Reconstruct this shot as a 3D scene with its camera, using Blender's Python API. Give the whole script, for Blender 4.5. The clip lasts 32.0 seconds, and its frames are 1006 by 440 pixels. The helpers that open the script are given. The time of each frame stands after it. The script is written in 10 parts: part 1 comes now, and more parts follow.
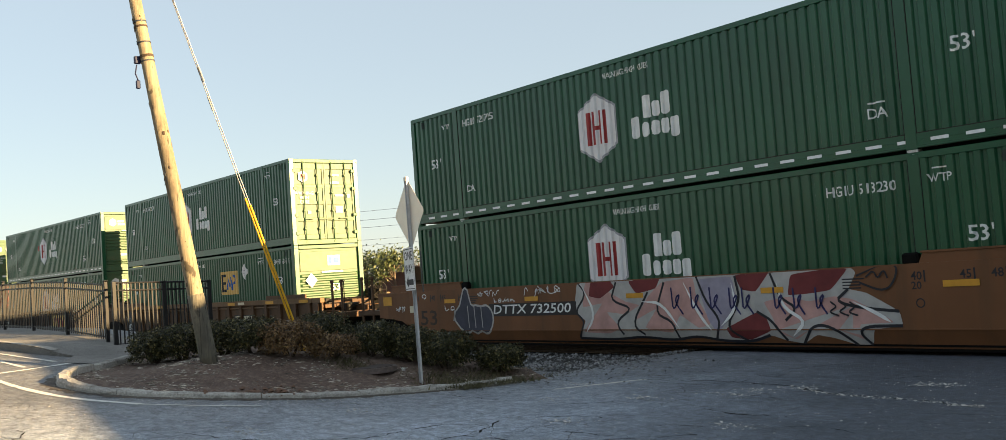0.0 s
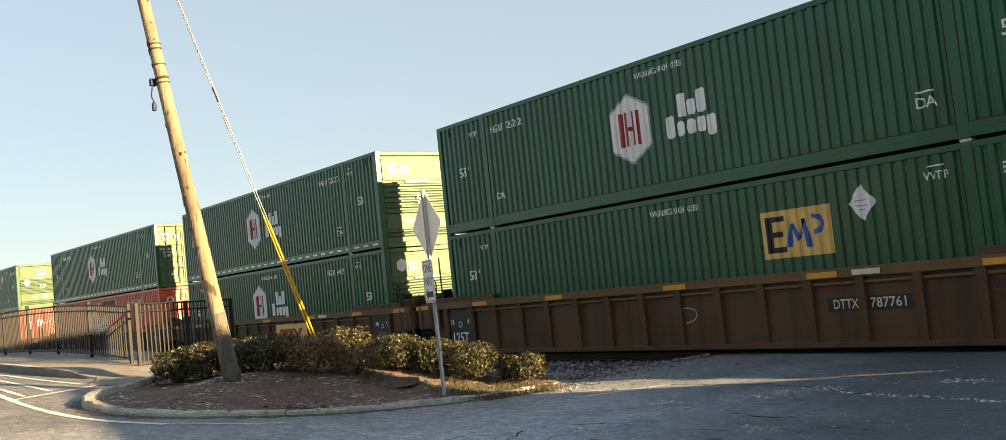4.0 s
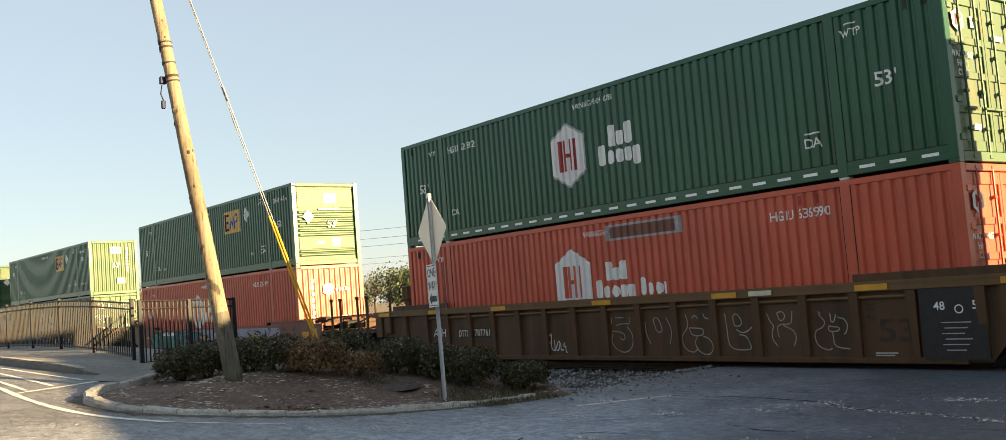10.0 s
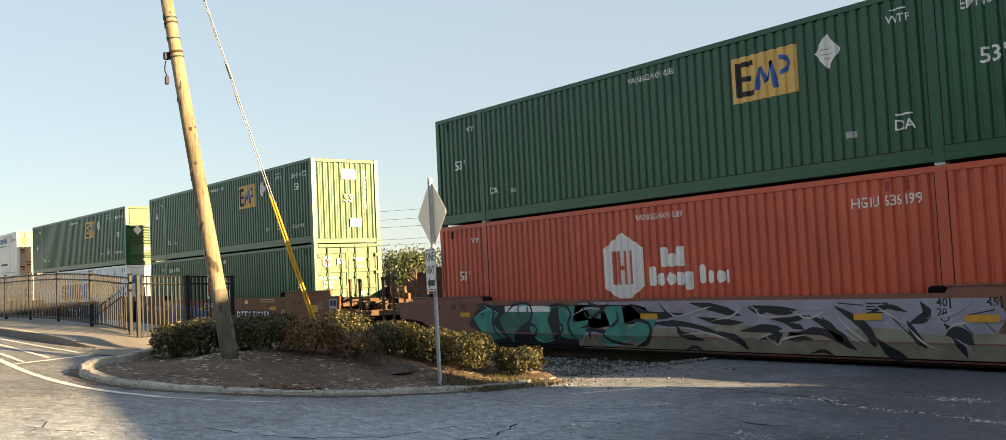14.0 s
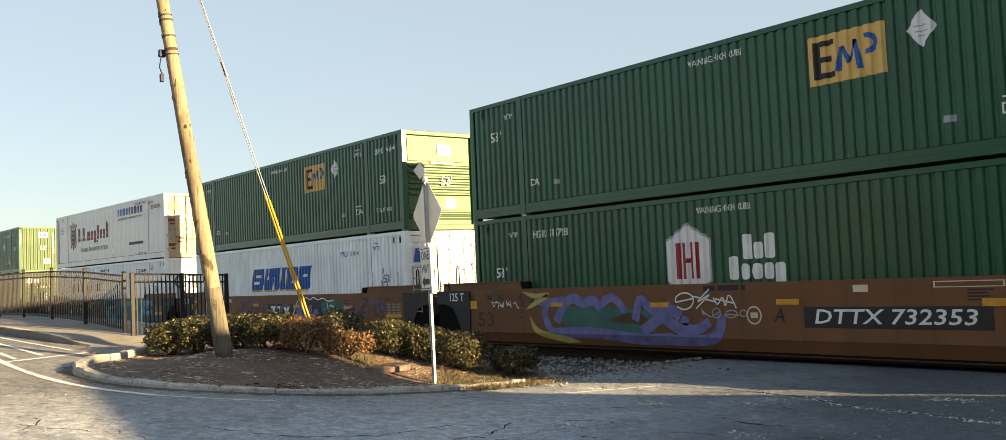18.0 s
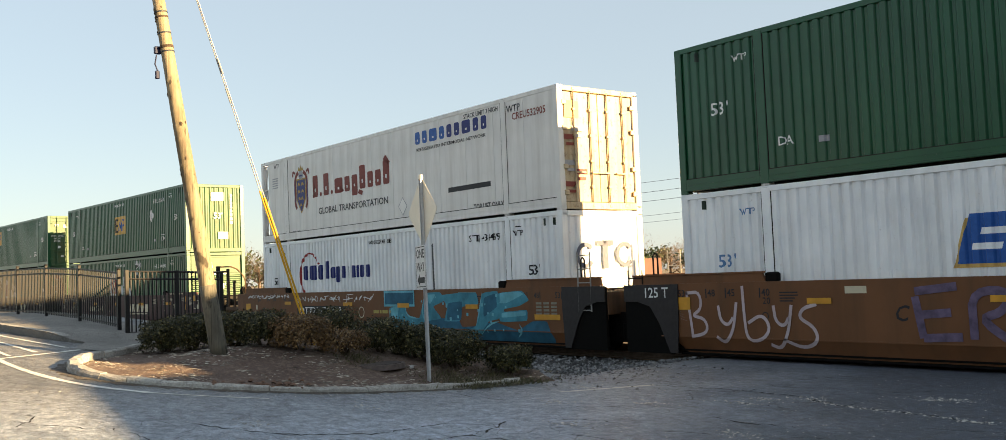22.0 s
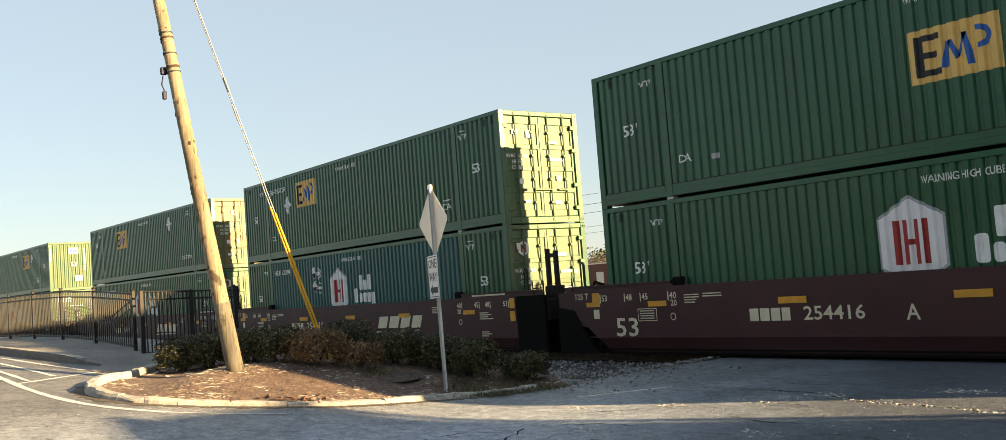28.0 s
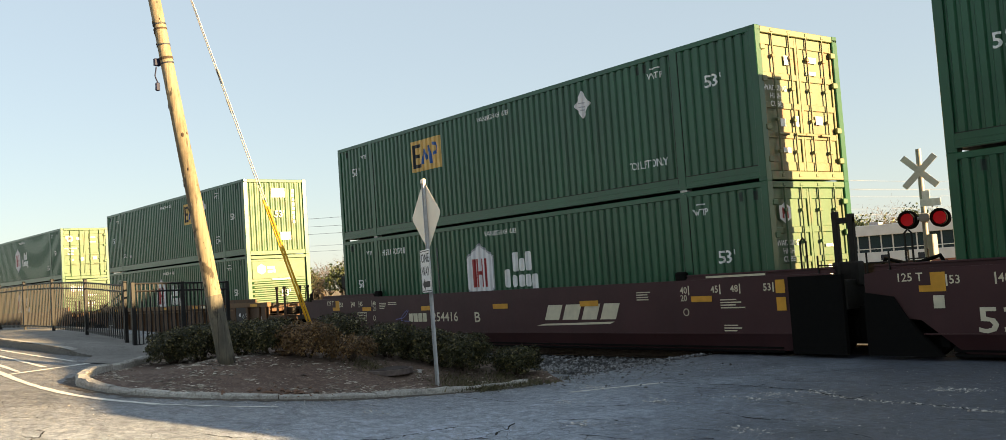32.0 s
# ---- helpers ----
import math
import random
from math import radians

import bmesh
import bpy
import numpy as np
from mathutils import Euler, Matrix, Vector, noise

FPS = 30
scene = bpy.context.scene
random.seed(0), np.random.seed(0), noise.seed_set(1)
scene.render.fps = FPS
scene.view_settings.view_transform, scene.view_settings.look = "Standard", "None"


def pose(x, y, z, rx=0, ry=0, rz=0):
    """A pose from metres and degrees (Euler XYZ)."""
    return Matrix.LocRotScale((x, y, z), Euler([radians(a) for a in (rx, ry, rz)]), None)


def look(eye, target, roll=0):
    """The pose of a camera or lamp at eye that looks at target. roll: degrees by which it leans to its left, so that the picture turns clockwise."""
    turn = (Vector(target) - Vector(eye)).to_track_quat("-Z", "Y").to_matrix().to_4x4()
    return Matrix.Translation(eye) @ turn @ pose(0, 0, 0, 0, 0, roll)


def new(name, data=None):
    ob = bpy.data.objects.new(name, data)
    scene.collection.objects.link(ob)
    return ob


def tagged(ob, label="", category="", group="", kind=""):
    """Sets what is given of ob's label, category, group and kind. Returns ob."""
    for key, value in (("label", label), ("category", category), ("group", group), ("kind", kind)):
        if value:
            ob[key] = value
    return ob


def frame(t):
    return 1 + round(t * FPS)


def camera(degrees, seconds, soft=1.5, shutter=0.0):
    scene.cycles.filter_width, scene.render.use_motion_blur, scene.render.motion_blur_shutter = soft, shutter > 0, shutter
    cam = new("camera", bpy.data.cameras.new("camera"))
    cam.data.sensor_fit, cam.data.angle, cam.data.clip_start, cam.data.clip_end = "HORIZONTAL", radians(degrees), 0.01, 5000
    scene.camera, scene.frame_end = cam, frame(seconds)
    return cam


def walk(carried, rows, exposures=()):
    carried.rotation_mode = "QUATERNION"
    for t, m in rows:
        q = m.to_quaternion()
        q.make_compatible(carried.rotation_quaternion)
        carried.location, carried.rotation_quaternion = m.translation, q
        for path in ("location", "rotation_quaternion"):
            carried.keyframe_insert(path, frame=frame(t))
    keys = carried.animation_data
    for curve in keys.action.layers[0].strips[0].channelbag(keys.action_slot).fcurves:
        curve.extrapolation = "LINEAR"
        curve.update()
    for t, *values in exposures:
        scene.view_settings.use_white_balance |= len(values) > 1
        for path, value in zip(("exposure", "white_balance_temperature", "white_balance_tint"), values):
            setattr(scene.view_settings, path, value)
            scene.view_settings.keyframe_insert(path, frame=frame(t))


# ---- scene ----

# The clip's camera stands still, held by hand: it only turns a little.
cam = camera(54.48, 32.0, soft=0.75)
EYE = (0.0, 0.0, 1.75)
TURNS = [  # seconds, yaw, pitch, roll
    (0, 51.47, 3.17, 4.18),
    (0.5, 51.59, 3.01, 4.22),
    (1, 51.87, 2.95, 4.33),
    (1.5, 51.90, 2.97, 4.20),
    (2, 51.98, 2.94, 4.24),
    (2.5, 52.02, 2.93, 4.37),
    (3, 52.09, 2.97, 4.79),
    (3.5, 52.44, 3.62, 5.83),
    (5.5, 52.71, 4.10, 6.03),
    (6, 52.56, 4.18, 5.44),
    (6.5, 52.53, 4.20, 5.00),
    (7, 52.48, 4.20, 4.74),
    (7.5, 52.46, 4.13, 4.49),
    (8, 52.47, 4.09, 4.28),
    (8.5, 52.49, 4.09, 4.21),
    (9, 52.55, 4.07, 4.37),
    (9.5, 52.75, 4.19, 4.60),
    (10, 52.82, 4.22, 4.51),
    (10.5, 52.83, 4.07, 4.07),
    (11, 52.73, 3.77, 3.36),
    (11.5, 52.55, 3.44, 2.59),
    (12, 52.56, 3.29, 2.45),
    (12.5, 52.53, 3.28, 2.43),
    (13, 52.61, 3.34, 2.55),
    (13.5, 52.73, 3.37, 2.65),
    (14, 52.71, 3.41, 2.74),
    (14.5, 52.78, 3.48, 2.96),
    (16.5, 52.45, 3.43, 2.62),
    (17, 52.39, 3.36, 2.45),
    (17.5, 52.45, 3.29, 2.52),
    (18, 52.41, 3.34, 2.56),
    (18.5, 52.38, 3.36, 2.55),
    (19, 52.40, 3.37, 2.59),
    (19.5, 52.46, 3.36, 2.75),
    (20, 52.48, 3.39, 2.83),
    (20.5, 52.47, 3.43, 2.81),
    (21, 52.42, 3.51, 2.73),
    (21.5, 52.23, 3.38, 2.45),
    (22, 52.13, 3.25, 2.33),
    (22.5, 52.13, 3.14, 2.34),
    (23, 52.29, 3.01, 2.50),
    (23.5, 52.40, 3.00, 2.73),
    (24, 52.43, 3.02, 2.77),
    (24.5, 52.51, 3.02, 2.85),
    (25, 52.72, 3.34, 3.61),
    (25.5, 52.84, 3.58, 4.14),
    (26, 52.90, 3.63, 4.25),
    (26.5, 52.89, 3.71, 4.34),
    (28.5, 52.88, 3.70, 4.48),
    (29, 52.89, 3.69, 4.60),
    (29.5, 52.86, 3.68, 4.63),
    (30, 52.72, 3.58, 4.32),
    (30.5, 52.61, 3.48, 4.12),
    (31, 52.52, 3.42, 4.00),
    (31.5, 52.51, 3.38, 3.98),
    (32, 52.44, 3.38, 3.93),
]
walk(cam, [(t, pose(*EYE, 90 + p, r, y)) for t, y, p, r in TURNS],
     exposures=[(0.0, 2.0, 6700, 10), (32.0, 2.0, 6700, 10)])

# Metres that the train has rolled at each second.
ROLLED = [
    (0, -29.48), (0.5, -26.60), (1, -23.67), (1.5, -20.61), (2, -17.61), (2.5, -14.76), (3, -11.48),
    (3.5, -8.35), (5.5, 3.77), (6, 6.88), (6.5, 9.99), (7, 12.87), (7.5, 15.88), (8, 19.15), (8.5, 22.03),
    (9, 25.20), (9.5, 28.56), (10, 31.59), (10.5, 34.56), (11, 37.68), (11.5, 40.85), (12, 43.95),
    (12.5, 47.14), (13, 50.16), (13.5, 53.33), (14, 56.80), (14.5, 59.73), (16.5, 72.85), (17, 75.75),
    (17.5, 79.44), (18, 82.41), (18.5, 85.48), (19, 89.10), (19.5, 92.17), (20, 95.81), (20.5, 99.41),
    (21, 102.25), (21.5, 105.78), (22, 109.10), (22.5, 112.02), (23, 115.68), (23.5, 119.00), (24, 122.38),
    (24.5, 125.78), (25, 129.17), (25.5, 132.76), (26, 135.95), (26.5, 139.45), (28.5, 153.21), (29, 156.53),
    (29.5, 160.15), (30, 164.07), (30.5, 167.07), (31, 170.78), (31.5, 174.32), (32, 177.47),
]

# ---- light ----
SUN_AZ, SUN_EL = radians(28.4), radians(13.3)      # azimuth from +X towards +Y
to_sun = Vector((math.cos(SUN_AZ) * math.cos(SUN_EL), math.sin(SUN_AZ) * math.cos(SUN_EL), math.sin(SUN_EL)))
world = bpy.data.worlds.new("sky")
scene.world = world
world.use_nodes = True
wn = world.node_tree.nodes
sky = wn.new("ShaderNodeTexSky")
sky.sky_type, sky.sun_disc = "NISHITA", False
sky.sun_elevation, sky.sun_rotation = SUN_EL, math.pi / 2 - SUN_AZ
sky.air_density, sky.dust_density, sky.ozone_density = 1.0, 0.4, 1.0
wn["Background"].inputs["Strength"].default_value = 0.055
haze = wn.new("ShaderNodeMix")                     # thin even haze over the whole sky
haze.data_type = "RGBA"
haze.inputs[0].default_value = 0.66
haze.inputs[7].default_value = (2.85, 3.3, 3.65, 1)
world.node_tree.links.new(sky.outputs[0], haze.inputs[6])
world.node_tree.links.new(haze.outputs[2], wn["Background"].inputs["Color"])
sun = new("sun", bpy.data.lights.new("sun", "SUN"))
sun.data.energy, sun.data.angle, sun.data.color = 5.7, radians(0.55), (1.0, 0.70, 0.35)
sun.matrix_world = look(to_sun * 60, (0, 0, 0))


# ---- materials ----


def nodes_of(name):
    m = bpy.data.materials.new(name)
    m.use_nodes = True
    return m, m.node_tree, m.node_tree.nodes["Principled BSDF"]


def link(nt, a, b):
    nt.links.new(a, b)


def noise_node(nt, scale, detail=4.0, rough=0.55, stretch=None, coords="Object"):
    tc = nt.nodes.new("ShaderNodeTexCoord")
    n = nt.nodes.new("ShaderNodeTexNoise")
    n.inputs["Scale"].default_value, n.inputs["Detail"].default_value, n.inputs["Roughness"].default_value = scale, detail, rough
    if stretch:
        mp = nt.nodes.new("ShaderNodeMapping")
        mp.inputs["Scale"].default_value = stretch
        link(nt, tc.outputs[coords], mp.inputs["Vector"])
        link(nt, mp.outputs["Vector"], n.inputs["Vector"])
    else:
        link(nt, tc.outputs[coords], n.inputs["Vector"])
    return n


def ramp_node(nt, src, a, b, ca, cb):
    r = nt.nodes.new("ShaderNodeValToRGB")
    r.color_ramp.elements[0].position, r.color_ramp.elements[1].position = a, b
    r.color_ramp.elements[0].color, r.color_ramp.elements[1].color = (*ca, 1), (*cb, 1)
    link(nt, src, r.inputs["Fac"])
    return r


def mix_node(nt, fac, a, b, mode="MIX"):
    m = nt.nodes.new("ShaderNodeMix")
    m.data_type, m.blend_type = "RGBA", mode
    for value, socket in ((fac, m.inputs[0]), (a, m.inputs[6]), (b, m.inputs[7])):
        if isinstance(value, (int, float)):
            socket.default_value = value
        elif isinstance(value, tuple):
            socket.default_value = (*value, 1)
        else:
            link(nt, value, socket)
    return m.outputs[2]


def bump_node(nt, bsdf, height, strength, distance):
    b = nt.nodes.new("ShaderNodeBump")
    b.inputs["Strength"].default_value, b.inputs["Distance"].default_value = strength, distance
    link(nt, height, b.inputs["Height"])
    link(nt, b.outputs["Normal"], bsdf.inputs["Normal"])


def paint(name, rgb, rough=0.45, dirt=(0.06, 0.05, 0.035), dirty=0.35, rust=0.0, metal=0.0, shine=0.5, dust=0.0):
    """Coach paint on sheet steel: fading, vertical streaks of dirt, specks of rust."""
    m, nt, bsdf = nodes_of(name)
    fade = ramp_node(nt, noise_node(nt, 0.7, 5).outputs["Fac"], 0.3, 0.72, tuple(c * 0.84 for c in rgb), tuple(min(1, c * 1.12 + 0.004) for c in rgb))
    streak = ramp_node(nt, noise_node(nt, 3.2, 4, 0.6, (1.0, 1.0, 0.07)).outputs["Fac"], 0.46, 0.78, (0, 0, 0), (dirty, dirty, dirty))
    col = mix_node(nt, streak.outputs["Color"], fade.outputs["Color"], dirt)
    speck = noise_node(nt, 9.0, 6, 0.7)
    if dust:
        film = ramp_node(nt, noise_node(nt, 1.6, 5, 0.6, (1.0, 1.0, 0.5)).outputs["Fac"], 0.25, 0.7, (dust * 0.55,) * 3, (dust,) * 3)
        col = mix_node(nt, film.outputs["Color"], col, (0.34, 0.24, 0.11))
        patch = ramp_node(nt, noise_node(nt, 1.9, 6, 0.68, (1.0, 1.0, 0.7)).outputs["Fac"], 0.50, 0.64, (0, 0, 0), (dust * 2.0,) * 3)
        col = mix_node(nt, patch.outputs["Color"], col, (0.22, 0.085, 0.028))
    if rust:
        spots = ramp_node(nt, speck.outputs["Fac"], 0.66 - 0.1 * rust, 0.74, (0, 0, 0), (rust, rust, rust))
        col = mix_node(nt, spots.outputs["Color"], col, (0.16, 0.055, 0.02))
    link(nt, col, bsdf.inputs["Base Color"])
    r = ramp_node(nt, speck.outputs["Fac"], 0.3, 0.8, (rough * 0.9,) * 3, (min(1, rough * 1.15),) * 3)
    link(nt, r.outputs["Color"], bsdf.inputs["Roughness"])
    bsdf.inputs["Metallic"].default_value = metal
    bsdf.inputs["Specular IOR Level"].default_value = shine
    bump_node(nt, bsdf, noise_node(nt, 2.2, 3).outputs["Fac"], 0.12, 0.03)
    return m


def plain(name, rgb, rough=0.5, metal=0.0, vary=0.15, scale=12.0, bump=0.0, shine=0.3):
    m, nt, bsdf = nodes_of(name)
    n = noise_node(nt, scale, 5)
    r = ramp_node(nt, n.outputs["Fac"], 0.3, 0.75, tuple(c * (1 - vary) for c in rgb), tuple(min(1, c * (1 + vary)) for c in rgb))
    link(nt, r.outputs["Color"], bsdf.inputs["Base Color"])
    bsdf.inputs["Roughness"].default_value, bsdf.inputs["Metallic"].default_value = rough, metal
    bsdf.inputs["Specular IOR Level"].default_value = shine
    if bump:
        bump_node(nt, bsdf, n.outputs["Fac"], 0.5, bump)
    return m


def glow(name, rgb, strength):
    m, nt, bsdf = nodes_of(name)
    bsdf.inputs["Base Color"].default_value = (*rgb, 1)
    bsdf.inputs["Emission Color"].default_value = (*rgb, 1)
    bsdf.inputs["Emission Strength"].default_value = strength
    return m


GREEN = paint("green_paint", (0.003, 0.072, 0.028), 0.31, shine=0.5, dirty=0.3, dirt=(0.010, 0.028, 0.017))
GREEN_END = paint("dusty_green_door_paint", (0.010, 0.080, 0.034), 0.5, dirty=0.3, dirt=(0.05, 0.035, 0.014), rust=0.8, dust=0.36)
GREEN_END2 = paint("weathered_green_door_paint", (0.010, 0.085, 0.032), 0.5, dirty=0.3, dirt=(0.02, 0.03, 0.015), rust=0.25, dust=0.09)
GREEN2 = paint("worn_green_paint", (0.005, 0.073, 0.028), 0.33, shine=0.5, dirty=0.35, dirt=(0.018, 0.03, 0.018), rust=0.15)
TEAL = paint("teal_paint", (0.005, 0.080, 0.075), 0.42, dirty=0.2, dirt=(0.03, 0.05, 0.04))
RED = paint("red_paint", (0.52, 0.080, 0.037), 0.38, dirty=0.22, dirt=(0.2, 0.05, 0.03), rust=0.1)
WHITE = paint("white_paint", (0.90, 0.92, 0.95), 0.38, dirty=0.26, dirt=(0.42, 0.39, 0.35), rust=0.3)
REEFER = paint("reefer_white_paint", (0.79, 0.76, 0.73), 0.36, dirty=0.4, dirt=(0.36, 0.31, 0.26))
REEFER_DOOR = paint("stained_reefer_door_paint", (0.50, 0.40, 0.26), 0.5, dirty=0.85, dirt=(0.22, 0.12, 0.04), rust=1.0)
ORANGE = paint("well_car_orange", (0.168, 0.068, 0.025), 0.6, dirty=0.6, dirt=(0.085, 0.044, 0.020), rust=0.5, shine=0.3)
BROWN = paint("well_car_brown", (0.090, 0.044, 0.019), 0.65, dirty=0.8, dirt=(0.030, 0.020, 0.011), rust=0.6, shine=0.3)
CHORD = paint("well_car_tan_top_chord", (0.155, 0.082, 0.034), 0.6, dirty=0.4, dirt=(0.075, 0.045, 0.02), rust=0.3, shine=0.3)
RUSTRED = paint("well_car_pinkish_brown", (0.20, 0.075, 0.05), 0.65, dirty=0.5, dirt=(0.08, 0.04, 0.025), rust=0.4)
MAROON = paint("well_car_maroon", (0.050, 0.0155, 0.016), 0.55, dirty=0.35, dirt=(0.028, 0.014, 0.013), rust=0.2, shine=0.3)
# near-black of dark parts, and of sheets that stand for shade under the cars
BLACK = plain("black_parts_and_shade", (0.006, 0.0055, 0.005), 0.85, 0.0, shine=0.08)
GRIME = plain("greasy_steel", (0.014, 0.011, 0.008), 0.65, 0.0, 0.4, shine=0.25)
WHEEL = plain("worn_wheel_steel", (0.010, 0.009, 0.008), 0.6, 0.2, 0.4)
RAIL = plain("rail_steel", (0.16, 0.11, 0.08), 0.45, 0.7, 0.3)
MARK = plain("white_marking", (0.74, 0.74, 0.72), 0.5, 0, 0.1, 5)
TAPE = plain("reflective_white_tape", (0.8, 0.8, 0.8), 0.3, 0, 0.05)
CREAM = plain("cream_marking", (0.62, 0.55, 0.40), 0.5, 0, 0.12, 5)
YELLOW = plain("yellow_marking", (0.60, 0.29, 0.03), 0.5, 0, 0.15, 5)
SIGNYEL = plain("yellow_panel", (0.66, 0.42, 0.13), 0.5, 0, 0.12, 4)
DARKMARK = plain("dark_marking", (0.02, 0.02, 0.025), 0.5)
VENT = plain("shaded_vent", (0.02, 0.035, 0.026), 0.6)
NAVY = plain("navy_marking", (0.015, 0.025, 0.16), 0.45)
BLUE = plain("blue_marking", (0.02, 0.10, 0.36), 0.45)
PALEBLUE = plain("pale_blue_marking", (0.10, 0.22, 0.42), 0.45)
CRIMSON = plain("crimson_marking", (0.32, 0.03, 0.028), 0.5)
NAVYFADE = plain("faded_navy_marking", (0.11, 0.12, 0.17), 0.5, 0, 0.2)
GOLD = plain("gold_marking", (0.42, 0.27, 0.06), 0.5)
MAROONMARK = plain("brown_red_marking", (0.20, 0.03, 0.022), 0.5)
GREYMARK = plain("grey_marking", (0.34, 0.34, 0.36), 0.5)
HEXWHITE = plain("logo_white", (0.72, 0.70, 0.70), 0.5, 0, 0.06, 3)
GLASS_GREY = plain("casting_steel", (0.60, 0.58, 0.55), 0.55, 0.0, 0.35)


def asphalt_material(name="worn_asphalt", k=1.0):
    """Old asphalt: worn lanes, stains, tight network of hair cracks, stone chips of many greys."""
    m, nt, bsdf = nodes_of(name)
    base = ramp_node(nt, noise_node(nt, 0.28, 5, 0.6).outputs["Fac"], 0.32, 0.7, (0.176 * k, 0.187 * k, 0.205 * k), (0.275 * k, 0.287 * k, 0.305 * k))
    mid = noise_node(nt, 1.7, 7, 0.7)
    worn = ramp_node(nt, mid.outputs["Fac"], 0.48, 0.68, (0, 0, 0), (0.6, 0.6, 0.6))
    col = mix_node(nt, worn.outputs["Color"], base.outputs["Color"], (0.31 * k, 0.325 * k, 0.345 * k))
    dark = ramp_node(nt, noise_node(nt, 0.75, 6, 0.72, (1.0, 1.6, 1.0)).outputs["Fac"], 0.54, 0.68, (0, 0, 0), (0.6, 0.6, 0.6))
    col = mix_node(nt, dark.outputs["Color"], col, (0.075 * k, 0.08 * k, 0.088 * k))
    # shade near the crossing painted into the asphalt colour, with a ragged edge
    place = nt.nodes.new("ShaderNodeTexCoord")
    axes = nt.nodes.new("ShaderNodeSeparateXYZ")
    link(nt, place.outputs["Object"], axes.inputs[0])
    reach = nt.nodes.new("ShaderNodeMath")
    reach.operation = "MULTIPLY_ADD"
    link(nt, axes.outputs["Y"], reach.inputs[0])
    reach.inputs[1].default_value = 0.42
    ragged = nt.nodes.new("ShaderNodeMath")
    ragged.operation = "MULTIPLY"
    link(nt, noise_node(nt, 0.6, 6, 0.65).outputs["Fac"], ragged.inputs[0])
    ragged.inputs[1].default_value = 4.0
    link(nt, ragged.outputs[0], reach.inputs[2])
    slant = nt.nodes.new("ShaderNodeMath")
    slant.operation = "MULTIPLY_ADD"
    link(nt, axes.outputs["X"], slant.inputs[0])
    slant.inputs[1].default_value = 0.8
    link(nt, reach.outputs[0], slant.inputs[2])
    painted_shade = nt.nodes.new("ShaderNodeMapRange")
    link(nt, slant.outputs[0], painted_shade.inputs["Value"])
    painted_shade.inputs["From Min"].default_value, painted_shade.inputs["From Max"].default_value = -3.0, 0.9
    painted_shade.inputs["To Max"].default_value = 0.92
    col = mix_node(nt, painted_shade.outputs["Result"], col, (0.034, 0.038, 0.046))
    shade_lift = nt.nodes.new("ShaderNodeMapRange")          # pale blue skylight painted into the shaded road; sunlit street toned down
    link(nt, axes.outputs["X"], shade_lift.inputs["Value"])
    shade_lift.inputs["From Min"].default_value, shade_lift.inputs["From Max"].default_value = -8.5, -14.0
    col = mix_node(nt, shade_lift.outputs["Result"], mix_node(nt, 1.0, col, (1.60, 1.75, 1.97), "MULTIPLY"), mix_node(nt, 1.0, col, (0.66, 0.64, 0.62), "MULTIPLY"))
    fine = noise_node(nt, 95, 3, 0.7)
    coarse = noise_node(nt, 21, 6, 0.8)
    lumps = noise_node(nt, 6.5, 6, 0.7)
    col = mix_node(nt, 1.0, col, ramp_node(nt, lumps.outputs["Fac"], 0.36, 0.66, (0.66,) * 3, (1.38,) * 3).outputs["Color"], "MULTIPLY")
    col = mix_node(nt, 1.0, col, ramp_node(nt, fine.outputs["Fac"], 0.32, 0.68, (0.42,) * 3, (1.6, 1.58, 1.54)).outputs["Color"], "MULTIPLY")
    col = mix_node(nt, 1.0, col, ramp_node(nt, coarse.outputs["Fac"], 0.34, 0.66, (0.58,) * 3, (1.42,) * 3).outputs["Color"], "MULTIPLY")
    tc = nt.nodes.new("ShaderNodeTexCoord")
    warp = mix_node(nt, 0.12, tc.outputs["Object"], noise_node(nt, 3.0, 4, 0.6).outputs["Color"], "ADD")
    for scale, size, tint, lo, hi in ((38, 0.17, (0.44, 0.43, 0.41), 0.32, 0.54), (19, 0.10, (0.54, 0.53, 0.50), 0.42, 0.60)):
        vor = nt.nodes.new("ShaderNodeTexVoronoi")
        vor.inputs["Scale"].default_value = scale
        link(nt, tc.outputs["Object"], vor.inputs["Vector"])
        chip = ramp_node(nt, vor.outputs["Distance"], size * 0.6, size * 1.1, (0.8,) * 3, (0, 0, 0))
        patchy = ramp_node(nt, noise_node(nt, 1.1 + scale * 0.01, 4, 0.6).outputs["Fac"], lo, hi, (0, 0, 0), (1, 1, 1))
        amount = mix_node(nt, 1.0, chip.outputs["Color"], patchy.outputs["Color"], "MULTIPLY")
        col = mix_node(nt, amount, col, tint)
    web = nt.nodes.new("ShaderNodeTexVoronoi")
    web.feature = "DISTANCE_TO_EDGE"
    web.inputs["Scale"].default_value = 2.3
    link(nt, warp, web.inputs["Vector"])
    hair = ramp_node(nt, web.outputs["Distance"], 0.004, 0.016, (0.85,) * 3, (0, 0, 0))
    some = ramp_node(nt, noise_node(nt, 0.5, 3).outputs["Fac"], 0.48, 0.58, (0, 0, 0), (1, 1, 1))
    col = mix_node(nt, mix_node(nt, 1.0, hair.outputs["Color"], some.outputs["Color"], "MULTIPLY"), col, (0.03, 0.03, 0.031))
    link(nt, col, bsdf.inputs["Base Color"])
    bsdf.inputs["Roughness"].default_value = 0.54
